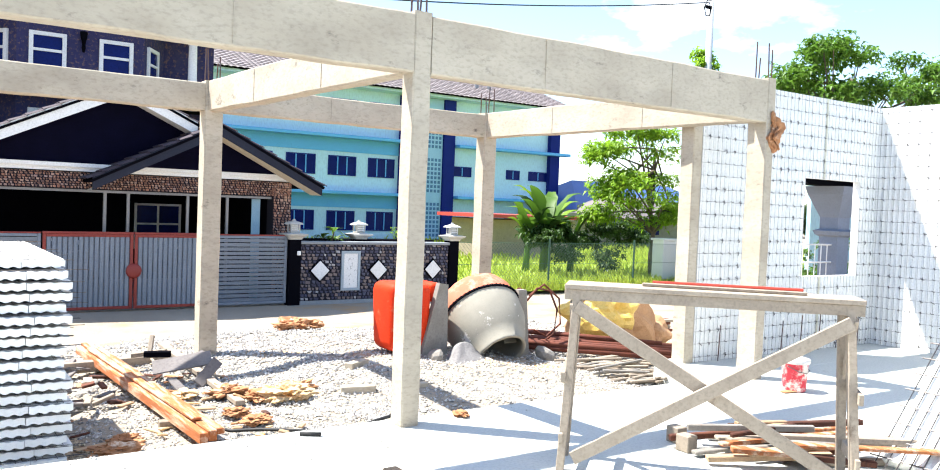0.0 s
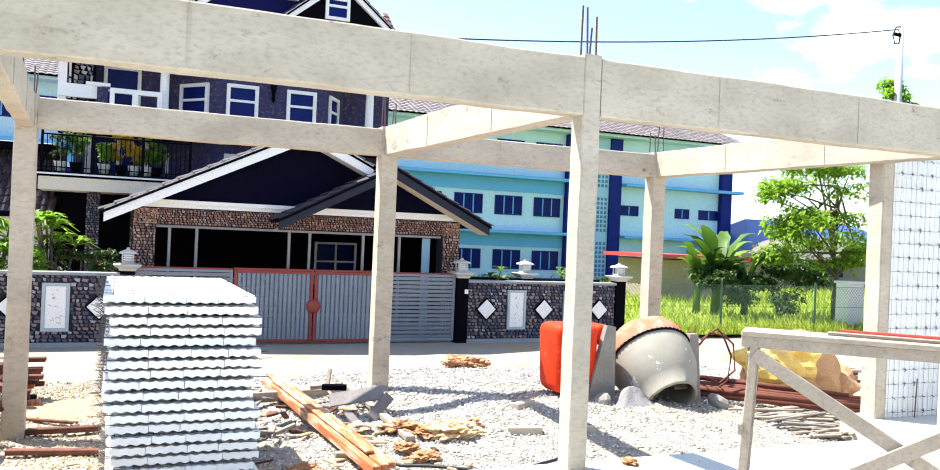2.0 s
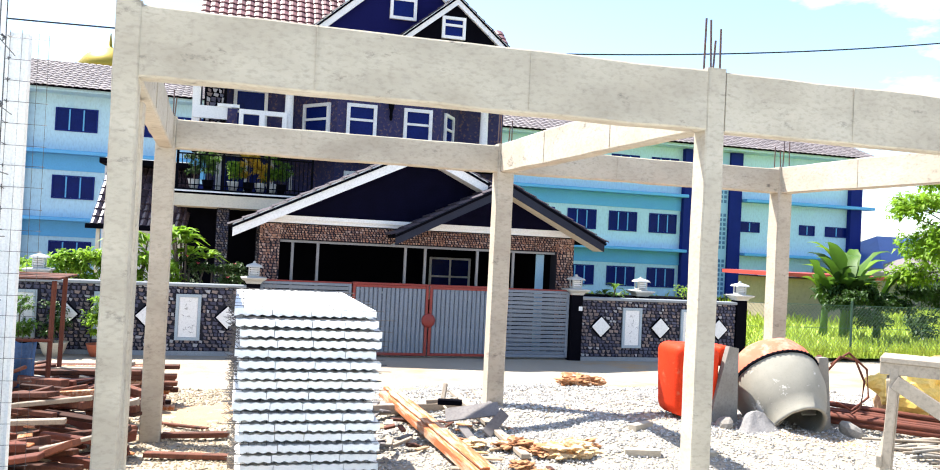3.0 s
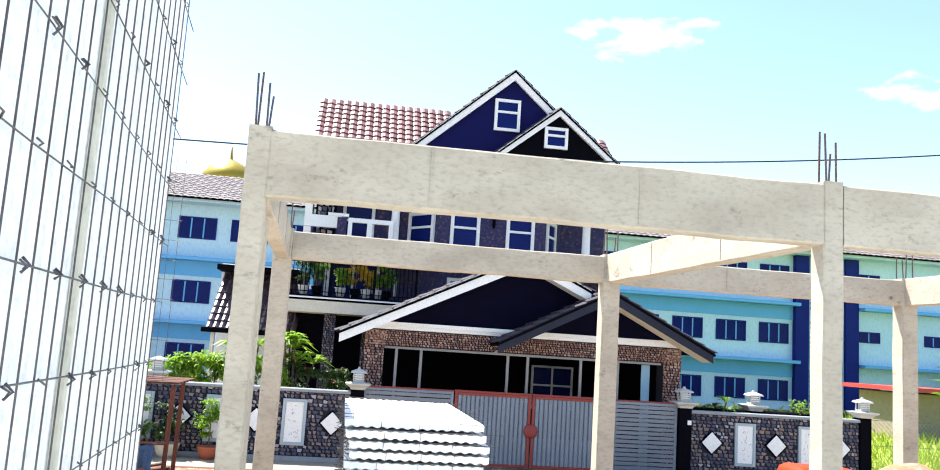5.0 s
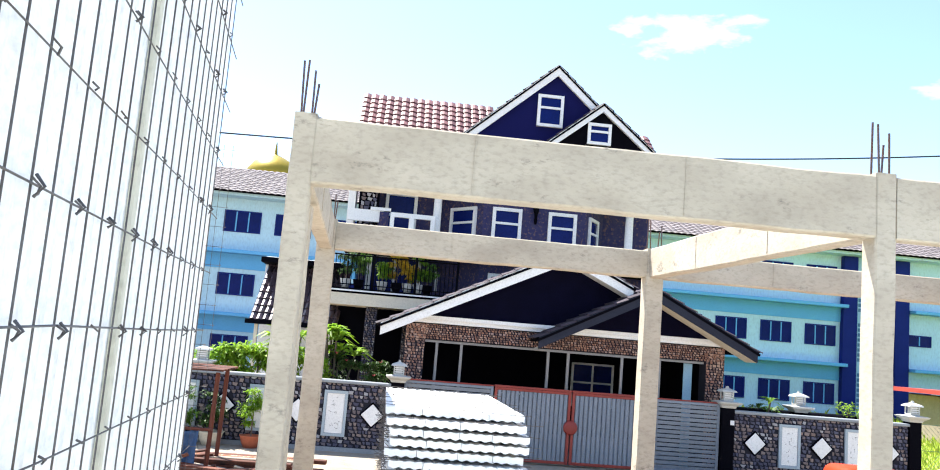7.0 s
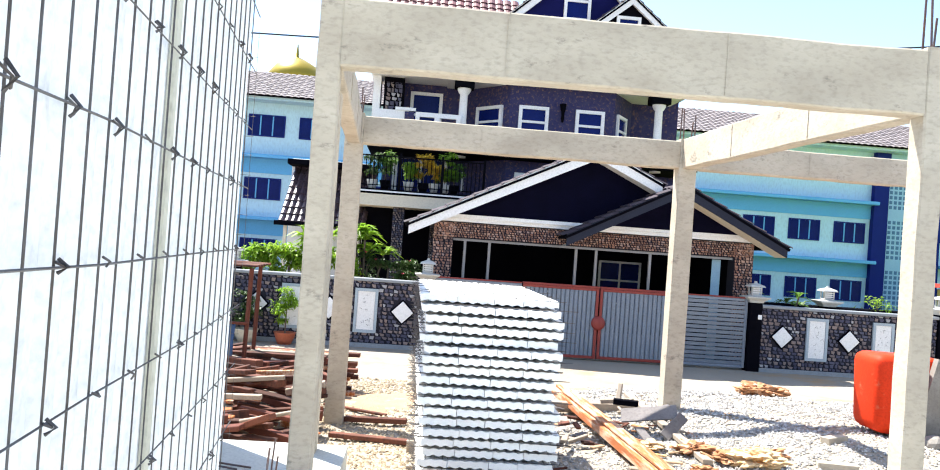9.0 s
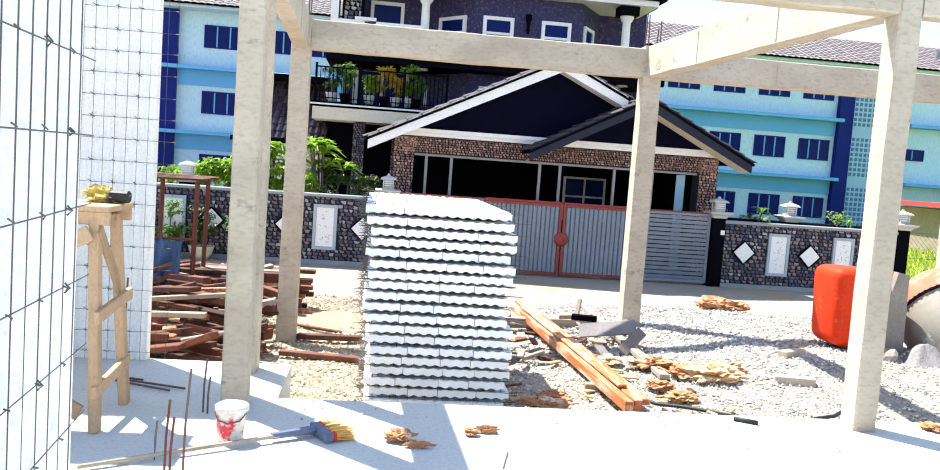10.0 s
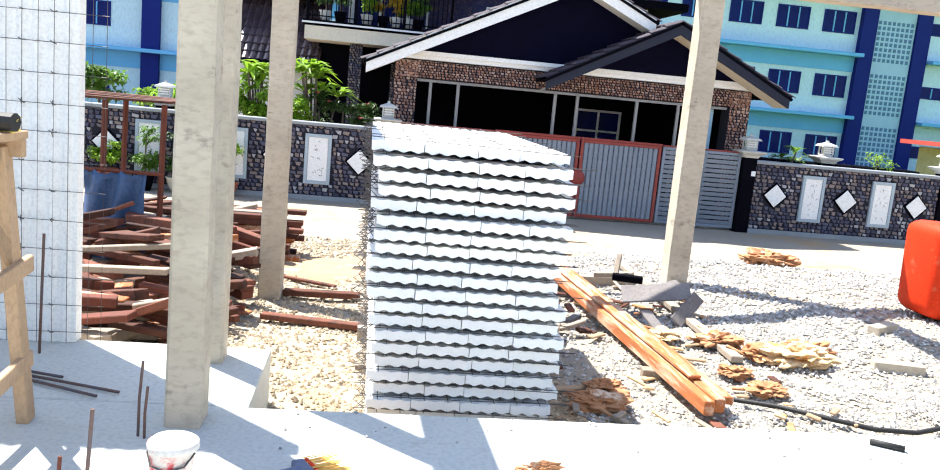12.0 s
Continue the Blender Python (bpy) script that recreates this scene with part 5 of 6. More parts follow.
# white gate post, shed and bungalow beyond the grass
before = standing()
gp = thing("white_pillar", (18.5, 13.8, -0.86), "white painted concrete gate pillar", "pillar")
part("pier", bbox_bm((18.1, 13.6, -.9), (18.75, 14.1, .38), .015), WHITE, gp)
part("cap", bbox_bm((18.05, 13.55, .381), (18.8, 14.15, .46), .015), WHITE, gp)
sd = thing("shed", (21, 25, -0.86), "low weathered timber shed with a red metal roof", "shed")
part("wall", bbox_bm((18.4, 24.2, -1.4), (23.6, 27, .75), .02), WOOD_OLD, sd)
part("roof", prism([(17.9, 23.6), (24.1, 23.6), (24.1, 27.5), (17.9, 27.5)], .82, .98), RED_ROOF, sd, "red metal roof")
settle(before, -0.33, 0, 0.42)
before = standing()
bu = thing("bungalow", (36, 36, -0.86), "grey bungalow with a blue metal roof and a grey porch roof", "house")
part("wall", bbox_bm((31, 33, -1.8), (47, 41, .8), .02), STAND, bu)
for x in (33.5, 37.0):
    part("window", boxes(((x, 32.95, -.5), (x + 2, 33.02, .5))), GLASS_DARK, bu)


def hip(bm, x0, x1, y0, y1, z0, z1, ins):
    vs = [bm.verts.new(p) for p in ((x0, y0, z0), (x1, y0, z0), (x1, y1, z0), (x0, y1, z0), (x0 + ins, (y0 + y1) / 2, z1), (x1 - ins, (y0 + y1) / 2, z1))]
    for q in ((0, 1, 5, 4), (1, 2, 5), (2, 3, 4, 5), (3, 0, 4), (3, 2, 1, 0)):
        bm.faces.new([vs[i] for i in q])
    return bm


part("roof", hip(bmesh.new(), 32.6, 48, 34, 42, 1.0, 3.0, 3.0), BLUE_ROOF, bu, "blue metal roof")
part("porch_roof", hip(bmesh.new(), 31.8, 41, 30.5, 36, .55, 1.9, 2.4), TILE_GREY, bu, "grey porch roof")

settle(before, -0.59, 0, 0.77)

# utility pole and cables
before = standing()
up = thing("utility_pole", (22.75, 16, -0.86), "tall pale concrete utility pole carrying a cable", "utility pole")
part("pole", rod([(22.75, 16, -.9), (22.75, 16, 9.9)], .17, 12, .12), POLE, up, smooth=True)
part("bracket", bbox_bm((22.35, 15.86, 9.2), (22.65, 15.94, 9.32), .01), BLACKISH, up)
part("cable_coil", rod([(22.62, 15.9, 9.55), (22.35, 15.85, 9.5), (22.2, 15.85, 9.2), (22.32, 15.85, 8.9), (22.55, 15.88, 8.95), (22.62, 15.9, 9.2)], .03, 6), CABLE, up)


def sag(x0, z0, x1, z1, y, s, n=30):
    return [(x0 + (x1 - x0) * k / n, y, z0 + (z1 - z0) * k / n - s * 4 * (k / n) * (1 - k / n)) for k in range(n + 1)]


part("cable", rod(sag(22.7, 9.5, 2.2, 6.62, 16, .35), .022, 5), CABLE, up)
part("cable", rod(sag(2.2, 6.62, -40, 8.0, 16, 1.0), .022, 5), CABLE, up)

settle(before, -0.35, 0, 0.36)

# neighbour's porch seen through the window opening
before = standing()
nb = thing("neighbour_porch", (16, 7, -0.86), "neighbour's grey porch pillar with railing and tiled eave", "porch")
part("pillar", lathe_square(17.2, 7.0, ((.26, -.9), (.26, 1.0), (.34, 1.05), (.38, 1.15), (.26, 1.2), (.26, 1.5), (.5, 2.1), (.55, 2.3))), mat("neighbour_grey", (.22, .25, .32), (.18, .21, .27), .7), nb)
part("lintel", bbox_bm((15.2, 6.7, 2.3), (22, 7.3, 2.62), .02), BLACKISH, nb)
tiled(nb, Vector((15.0, 8.6, 3.3)), Vector((15.0, 6.2, 2.62)), Vector((8, 0, 0)), TILE_GREY, .3, .3)
for z in (-.1, .35, .8):
    part("rail", rod([(15.2, 6.9, z), (22, 6.9, z)], .025), WHITE, nb)
for k in range(26):
    part("rail_bar", rod([(15.2 + .26 * k, 6.9, -.86), (15.2 + .26 * k, 6.9, .8)], .014, 5), WHITE, nb)
part("wall", bbox_bm((24.5, 12.5, -.9), (34, 12.7, 3.2), .02), AQUA, nb)
part("window", boxes(((25.2, 12.44, .9), (26.3, 12.49, 1.6)),), GLASS_DARK, nb)
cl = [((18.4 + rg.uniform(-2.2, 3), 8.6 + rg.uniform(-.6, .8), -.3 + rg.uniform(-.4, 1.0)), rg.uniform(.3, .55)) for _ in range(16)]
sh = thing("shrub", (16.2, 8.6, -0.86), "green shrub behind the neighbour's railing", "shrub")
crown("crown", cl, 130, .18, LEAF, sh, 64)

settle(before, -0.25, 0, 0.27)

# ---- garden behind the boundary wall ----
before = standing()
GY = 13.6


def spiky(x, y, z0, zc, n, l, material, label, seed, name="frangipani"):
    t = thing(name, (x, y, z0), label, "plant")
    rg = random.Random(seed)
    v, f = [], []
    for k in range(n):
        a = rg.uniform(0, 6.28)
        e = Vector((x + .5 * math.cos(a) * rg.random(), y + .4 * math.sin(a) * rg.random(), zc + rg.uniform(-.45, .25)))
        part("stem", rod([(x, y, z0), (x + (e.x - x) * .5, y, z0 + (e.z - z0) * .55), e], .035, 6, .02), BARK, t)
        for q in range(16):
            b = rg.uniform(0, 6.28)
            leaf(v, f, e, Vector((math.cos(b), math.sin(b), rg.uniform(-.1, .9))), l * rg.uniform(.7, 1.15), l * .24, .2, .25)
    raw("foliage", v, f, material, t)
    return t


def bush(name, x, y, z, w, h, per, size, material, label, seed, flowers=False):
    t = thing(name, (x, y, -0.86), label, "shrub")
    rg = random.Random(seed)
    part("stem", rod([(x, y, -.86), (x, y, z)], .05, 6, .02), BARK, t)
    cl = [((x + rg.uniform(-w, w), y + rg.uniform(-.3, .3), z + rg.uniform(-h, h)), rg.uniform(.18, .34)) for _ in range(int(10 * w / .6))]
    crown("crown", cl, per, size, material, t, seed)
    if flowers:
        for c, r in cl[::2]:
            v, f = [], []
            leaf(v, f, Vector(c) + Vector((0, -r, .1)), Vector((.2, -.6, .5)), .09, .09)
            raw("flower", v, f, FLOWER, t, "small pink flower")
    return t


spiky(-4.25, GY, -.86, 1.40, 9, .50, LEAF_LIGHT, "frangipani with fans of long bright leaves behind the wall", 71)
spiky(-5.35, GY, -.86, 1.25, 9, .50, LEAF_LIGHT, "frangipani with upright bright leaves behind the wall", 72)
bush("shrub", -3.7, GY, .85, .65, .35, 100, .13, LEAF_DARK, "dark green flowering shrub behind the boundary wall", 73, True)
bush("shrub", -4.85, GY - .25, .80, .5, .22, 110, .17, LEAF_LIGHT, "bright yellow-green shrub behind the boundary wall", 174)
bush("shrub", -5.9, GY - .2, .80, .7, .25, 100, .17, LEAF_LIGHT, "yellow-green shrub behind the boundary wall", 74)
bush("shrub", -7.0, GY, .80, .6, .2, 80, .15, LEAF_LIGHT, "yellow-green shrub behind the boundary wall", 75)
bush("shrub", -8.4, GY, .95, .6, .3, 80, .16, LEAF, "green shrub behind the boundary wall", 76)
bush("shrub", 7.55, GY - .6, .8, .12, .28, 60, .1, LEAF_LIGHT, "small upright light green plant behind the wall", 77)
spiky(5.55, FY + .7, -.86, .78, 3, .34, LEAF, "small palm-like plant above the boundary wall", 78, "palm_plant")
spiky(5.15, FY + .8, -.86, .75, 2, .30, LEAF_LIGHT, "small palm-like plant above the boundary wall", 79, "palm_plant")
part("garden_hedge", bbox_bm((4.7, 12.9, -.9), (8.5, 13.5, .66), .03), BLACKISH, None)
tagged(bpy.data.objects["garden_hedge"], "low dark planter behind the boundary wall", "planter")
part("garden_bed", bbox_bm((-16, 12.62, -.9), (-3, 15.5, -.82), .03), EARTH, None)
tagged(bpy.data.objects["garden_bed"], "earth garden bed behind the wall", "garden bed", kind="structure")


def pot_plant(x, y, z, r, h, material, leafm, label, seed, ph=.6):
    t = thing("potted_plant", (x, y, z), label, "potted plant", "potted plants")
    bm = bmesh.new()
    lathe(bm, [(0.0, 0), (r * .6, 0), (r * .85, h * .45), (r, h * .9), (r * 1.08, h), (r * .92, h), (r * .85, h * .85), (0, h * .85)], 18, Matrix.Translation((x, y, z)))
    part("pot", bm, material, t, smooth=True)
    rg = random.Random(seed)
    cl = [((x + rg.uniform(-.2, .2), y + rg.uniform(-.15, .15), z + h + rg.uniform(.1, ph)), rg.uniform(.1, .2)) for _ in range(8)]
    part("stem", rod([(x, y, z + h * .8), (x, y, z + h + ph * .6)], .015, 5), BARK, t)
    crown("foliage", cl, 60, .11, leafm, t, seed)
    return t


pot_plant(-6.5, 12.1, -.845, .25, .28, POT_CREAM, LEAF_DARK, "green plant in a cream bowl pot by the wall", 81, .7)
pot_plant(-5.7, 12.1, -.845, .22, .25, TERRACOTTA, LEAF_LIGHT, "tall thin plant in a terracotta bowl by the wall", 82, .9)
pot_plant(-7.8, 12.1, -.845, .2, .34, TERRACOTTA, LEAF_LIGHT, "bright plant in an orange pot by the wall", 83, .6)
pot_plant(-7.1, 12.0, -.845, .16, .30, BLACKISH, LEAF, "tall green plant in a dark pot by the wall", 84, 1.2)
settle(before, -0.13, 0, 0.12)
# plants on the balcony
before = standing()
for k, (x, m_, ph) in enumerate(((-4.35, LEAF_DARK, .8), (-4.0, LEAF, .7), (-3.35, LEAF_LIGHT, .5), (-2.95, LEAF_YELLOW, .75), (-2.65, LEAF_YELLOW, .7), (-2.1, LEAF, .5), (-2.35, LEAF_LIGHT, .8))):
    pot_plant(x, 17.65, 2.722, .15, .26, BLACKISH if k % 2 else WHITE_LID, m_, "gold-leaved balcony pot plant" if m_ is LEAF_YELLOW else "green balcony pot plant behind the railing", 90 + k, ph)


settle(before, -0.19, 0, 0.24)

# ---- concrete mixer ----
mx = thing("concrete_mixer", (2.2, 2.6, -0.1), "dirty orange concrete mixer with a crusted grey drum", "concrete mixer")


def rounded_hood(a, b, w):
    bm = bbox_bm(a, b, w, 4)
    for v in bm.verts:
        low = (b[2] - v.co.z) / (b[2] - a[2])
        v.co.x += 0.07 * low * (1 if v.co.x < (a[0] + b[0]) / 2 else 0.2)
        v.co.y += 0.05 * low
        v.co.z -= 0.10 * (v.co.x - a[0]) * low
    return roughen(bm, 0.012, 2.5)


# motor housing
hd = part("motor_housing", rounded_hood((0.98, 1.95, .0), (1.55, 2.50, 0.80), .11), ORANGE, mx, "orange motor housing", True)
bm = bmesh.new()
pl = [(1.36, -.2), (1.76, -.2), (1.74, .78), (1.62, .80)]
lo = [bm.verts.new((x, 1.94, z)) for x, z in pl]
hi = [bm.verts.new((x, 2.02, z)) for x, z in pl]
bm.faces.new(lo)
bm.faces.new(hi[::-1])
for i in range(4):
    bm.faces.new((lo[i], hi[i], hi[(i + 1) % 4], lo[(i + 1) % 4]))
bmesh.ops.recalc_face_normals(bm, faces=bm.faces)
part("side_stand", bm, STAND, mx, "dusty grey side stand")
part("side_stand", bbox_bm((1.552, 2.03, .56), (1.73, 2.50, .79), .05, 3), ORANGE, mx, "orange bearing cover", True)
part("rear_stand", bbox_bm((1.56, 2.40, -.2), (1.70, 2.50, .57), .02), STAND, mx)
# drum: its axis points down and towards the slab
DAX = Vector((-.03, -.78, -.62)).normalized()
DM = Matrix.Translation((2.42, 2.22, 0.35)) @ DAX.to_track_quat("Z", "Y").to_matrix().to_4x4() @ Matrix.Scale(1.05, 4)
bm = bmesh.new()
lathe(bm, [(.50, -.02), (.50, .0), (.495, .08), (.465, .28), (.385, .46), (.30, .60), (.312, .63), (.28, .63), (.275, .59), (.35, .45), (.43, .28), (.44, 0), (.40, -.02)], 48, DM)
roughen(bm, .008, 9)
part("drum", bm, DRUM, mx, "cement-crusted grey drum", True)
bm = bmesh.new()
lathe(bm, [(.502, -.02), (.49, -.14), (.44, -.27), (.32, -.37), (.16, -.42), (0.0, -.43)], 40, DM)
roughen(bm, .006, 7)
part("drum_back", bm, DRUM_BACK, mx, "dirty orange drum back", True)
bm = bmesh.new()
lathe(bm, [(.38, -.06), (.36, -.2), (0, -.30)], 30, DM)
part("drum_inside", bm, DRUM, mx, smooth=True)
bm = bmesh.new()
lathe(bm, [(.502, -.014), (.515, -.014), (.515, .014), (.502, .014)], 48, DM)
rg_ = part("ring_gear", bm, BLACKISH, mx, "dark toothed ring gear")
for k in range(56):
    a = 2 * math.pi * k / 56
    m = DM @ Matrix.Rotation(a, 4, "Z") @ Matrix.Translation((.515, 0, 0))
    bm = bmesh.new()
    box(bm, (-.008, -.009, -.013), (.008, .009, .013), m)
    part("gear_tooth", bm, BLACKISH, rg_)
for k in range(3):
    bm = bmesh.new()
    m = DM @ Matrix.Rotation(k * 2.1, 4, "Z")
    box(bm, (.12, -.01, .1), (.29, .01, .46), m)
    part("mixing_blade", bm, DRUM, mx)
# far stand with tilting wheel
bm = bmesh.new()
pl = [(2.78, -.2), (3.06, -.2), (2.98, .68), (2.86, .68)]
lo = [bm.verts.new((x, 2.0, z)) for x, z in pl]
hi = [bm.verts.new((x, 2.1, z)) for x, z in pl]
bm.faces.new(lo)
bm.faces.new(hi[::-1])
for i in range(4):
    bm.faces.new((lo[i], hi[i], hi[(i + 1) % 4], lo[(i + 1) % 4]))
bmesh.ops.recalc_face_normals(bm, faces=bm.faces)
part("side_stand", bm, STAND, mx, "dusty grey side stand")
part("base_frame", boxes(((1.4, 1.97, -.24), (3.0, 2.06, -.17)), ((1.4, 2.42, -.24), (3.0, 2.52, -.17))), STAND, mx)
bm = bmesh.new()
for k in range(24):
    a0, a1 = 2 * math.pi * k / 24, 2 * math.pi * (k + 1) / 24
    c = Vector((3.14, 2.35, .32))
    tube(bm, [c + Vector((.1 * math.cos(a0), .26 * math.cos(a0), .34 * math.sin(a0))), c + Vector((.1 * math.cos(a1), .26 * math.cos(a1), .34 * math.sin(a1)))], .013, 6, cap=False)
hw_ = part("hand_wheel", bm, RUST, mx, "thin rusty hand wheel")
for k in range(3):
    a = k * math.pi / 3
    d = Vector((.1 * math.cos(a), .26 * math.cos(a), .34 * math.sin(a)))
    part("spoke", rod([c - d, c + d], .009, 5), RUST, hw_)
mx.matrix_basis = Matrix.Translation((.51, .80, -.02)) @ mx.matrix_basis
# heap of spilt cement in front of the drum
CEMENT = mat("spilt_cement", (.27, .26, .25), (.20, .19, .19), .95, 4, 40, bump=.5, dist=.02)
bm = bmesh.new()
lathe(bm, [(.62, -.12), (.50, -.05), (.36, .03), (.24, .12), (.13, .21), (.05, .26), (0, .27)], 44, Matrix.Translation((2.28, 2.48, gz(2.28, 2.48) - .03)) @ Matrix.Diagonal((.85, .62, .9, 1)))
roughen(roughen(bm, .09, 3.1, 2.0), .03, 11, 5.0)
tagged(part("spilt_mortar", bm, CEMENT, smooth=True), "cone of grey spilt mortar under the mixer", "mortar")
for x, y, r in ((1.95, 2.50, .10), (3.55, 2.45, .12)):
    bm = bmesh.new()
    bmesh.ops.create_icosphere(bm, subdivisions=2, radius=r, matrix=Matrix.Translation((x, y, gz(x, y) + r * .35)))
    tagged(part("rock", roughen(bm, r * .5, 5, x), STAND), "rough lump of rock beside the mixer", "rock", "lumps")


for k, pts in enumerate((((3.62, .50), (3.78, .66), (4.00, .62), (4.14, .36), (4.10, .04), (3.92, -.06)), ((3.70, .56), (3.95, .70), (4.22, .50), (4.26, .16), (4.02, .00), (3.80, .10)))):
    tagged(part("rubber_hose", rod([(x, 2.95 + .06 * k, z) for x, z in pts], .014, 6), RUST, smooth=True), "thin brown hose looping beside the mixer", "hose", "looped hoses")


# ---- timber and site clutter ----
def planks(name, rows, material, label, group, cat="timber"):
    for p, q, w, h, *u in rows:
        tagged(part(name, board(p, q, w, h, u[0] if u else (0, 0, 1), .006), material), label, cat, group)


planks("long_timber", [((-1.16, .93, -.20), (-1.36, 5.3, -.20), .065, .09), ((-1.075, .98, -.20), (-1.27, 5.5, -.20), .07, .09), ((-.99, 1.05, -.19), (-1.17, 5.2, -.18), .07, .05), ((-1.11, 1.3, -.135), (-1.30, 4.9, -.13), .08, .025)],
       WOOD_NEW, "long orange-brown timber lying towards the slab edge", "long timbers")
planks("timber_support", [((-1.3, 1.75, gz(-1.2, 1.7) + .03), (-.85, 1.7, gz(-1, 1.7) + .03), .09, .07), ((-1.9, 4.4, gz(-1.2, 4.4) + .06), (-.5, 4.5, gz(-1, 4.4) + .05), .12, .12)], WOOD_OLD, "short timber support lying across under the long timbers", "supports")
planks("timber_offcut", [((-.42, 5.2, -.18), (-.50, 2.0, -.22), .09, .05), ((-.98, 4.25, -.12), (-.66, 4.05, -.06), .09, .05), ((-.85, 4.0, -.06), (-.80, 4.1, .12), .05, .05)], WOOD_OLD, "grey timber offcut on the scrap heap", "offcuts")
planks("grey_board", [((-.95, 3.45, -.12), (-.38, 3.30, -.02), .20, .02, (-.2, -.55, .8)), ((-.62, 2.95, -.22), (-.34, 3.20, -.04), .12, .02, (.2, -.7, .6)), ((-.86, 3.05, -.16), (-.80, 2.75, -.26), .10, .025), ((-.70, 3.6, -.14), (-.30, 3.75, -.06), .13, .02, (.2, -.4, .9))], PLY, "thin grey board offcut leaning on the timbers", "boards")
planks("black_box_section", [((-1.0, 3.62, .0), (-.74, 3.54, .0), .09, .06)], BLACKISH, "short black box section on the scrap heap", "box sections")


BAG_PALE = mat('pale_bag_paper', (.66, .50, .30), (.56, .38, .2), .9, 8, 60, stain=(.62, .30, .08), stain_at=(.55, .62), stain_scale=6)


def crumple(name, c, r, material, label, seed, flat=.35, cat="paper", fold=1.0):
    bm = bmesh.new()
    bmesh.ops.create_icosphere(bm, subdivisions=4, radius=1)
    rg = random.Random(seed)
    o = Vector((rg.uniform(0, 50),) * 3)
    for v in bm.verts:
        p = v.co.copy()
        k = 1 - .15 * fold + .3 * (1 + .8 * fold) * noise.noise(p * 1.8 + o) + .5 * fold * abs(noise.noise(p * 3.6 + o)) - .40 * fold * abs(noise.noise(p * 7 + o))
        v.co = Vector((p.x * r[0] * k, p.y * r[1] * k, max(-.6, p.z * flat * k * 1.0) * r[0])) + Vector(c)
    return tagged(part(name, bm, material), label, cat, "loose paper")


for i, (x, y, r) in enumerate(((-.02, 2.0, (.28, .2)), (.12, 2.15, (.2, .15)), (-.25, 2.1, (.18, .14)), (-.5, 2.4, (.2, .14)), (-.62, 1.75, (.13, .10)), (-.55, 1.42, (.15, .11)), (-.85, 2.55, (.13, .14)), (-1.75, 1.2, (.2, .13)), (-1.62, 1.5, (.14, .1)))):
    crumple("cement_bag", (x, y, gz(x, y) + .05), r, PAPER if i % 6 else BAG_PALE, "crumpled brown paper cement bag on the gravel", 30 + i, .32)
for i, (x, y) in enumerate(((1.75, 6.3), (2.05, 6.4))):
    crumple("cement_bag", (x, y, gz(x, y) + .06), (.26, .22), PAPER, "crumpled brown paper bag on the far gravel", 50 + i, .4)
crumple("paper_wrap", (-2.97, -0.605, .03), (.085, .06), PAPER, "torn crumpled cement paper on the slab", 61, .4)
crumple("paper_wrap", (-2.87, -0.705, .02), (.08, .022), PAPER, "torn crumpled cement paper on the slab", 62, .28)
crumple("paper_wrap", (-2.55, -0.465, .022), (.045, .04), PAPER, "dry crumpled paper scrap on the slab", 63, .5)
crumple("paper_wrap", (-2.46, -0.415, .02), (.085, .02), PAPER, "dry crumpled paper scrap on the slab", 64, .3)
crumple("paper_wrap", (.62, -.02, .02), (.06, .1), PAPER, "small brown scrap at the slab edge", 65, .4)
# torn rag on the far right column head
bm = bmesh.new()
bmesh.ops.create_icosphere(bm, subdivisions=4, radius=1)
for q in bm.verts:
    p = q.co.copy()
    k = .9 + 1.1 * noise.noise(p * 2.6 + Vector((3, 3, 3))) + .9 * abs(noise.noise(p * 6))
    q.co = Vector((4.36 + .065 * p.x * k + .035 * math.sin(p.z * 5), -.14 + .04 * p.y * k, 2.58 + .17 * p.z * (.6 + .4 * k)))
tagged(part("paper_rag", bm, PAPER), "torn brown paper rag hanging from the column head", "rag")
# hose on the gravel
hp = [(-.98, 1.55), (-.84, 1.26), (-.64, 1.15), (-.5, .98), (-.19, .79), (.05, .75), (.27, .78), (.45, .85), (.6, .97), (.75, 1.12), (.88, 1.32)]
tagged(part("hose", rod([(x, y, gz(x, y) + .045) for x, y in hp], .015, 6), BLACK_RUBBER, smooth=True), "black hose lying on the gravel", "hose")
planks("concrete_block", [((.85, 2.5, gz(1, 2.5) + .015), (1.15, 2.7, gz(1, 2.6) + .015), .1, .09), ((.45, 1.85, gz(.6, 1.8) + .01), (.78, 1.75, gz(.7, 1.8) + .01), .1, .09), ((.95, 1.6, gz(1, 1.6) + .01), (1.3, 1.62, gz(1.2, 1.6) + .01), .08, .07)], CONCRETE, "broken concrete offcut half sunk in gravel", "concrete offcuts", "concrete block")
tagged(part("pipe_offcut", rod([(-1.08, -1.02, .02), (-.95, -1.10, .02)], .018, 8), WHITE_LID, smooth=True), "short grey plastic pipe offcut on the slab", "pipe")
tagged(part("pipe_offcut", rod([(-.75, .02, .015), (-.62, -.06, .015)], .016, 8), BLACK_RUBBER, smooth=True), "short dark hose end on the slab edge", "pipe")
tagged(part("wood_block", bbox_bm((-.66, -1.2, .001), (-.56, -1.06, .06), .006), WOOD_PALE), "small pale wood block on the slab", "wood block")
tagged(part("thin_stick", rod([(-2.44, -.98, .006), (-2.38, -.74, .006)], .004, 5), STEEL_DARK), "thin steel rod on the slab", "rod")

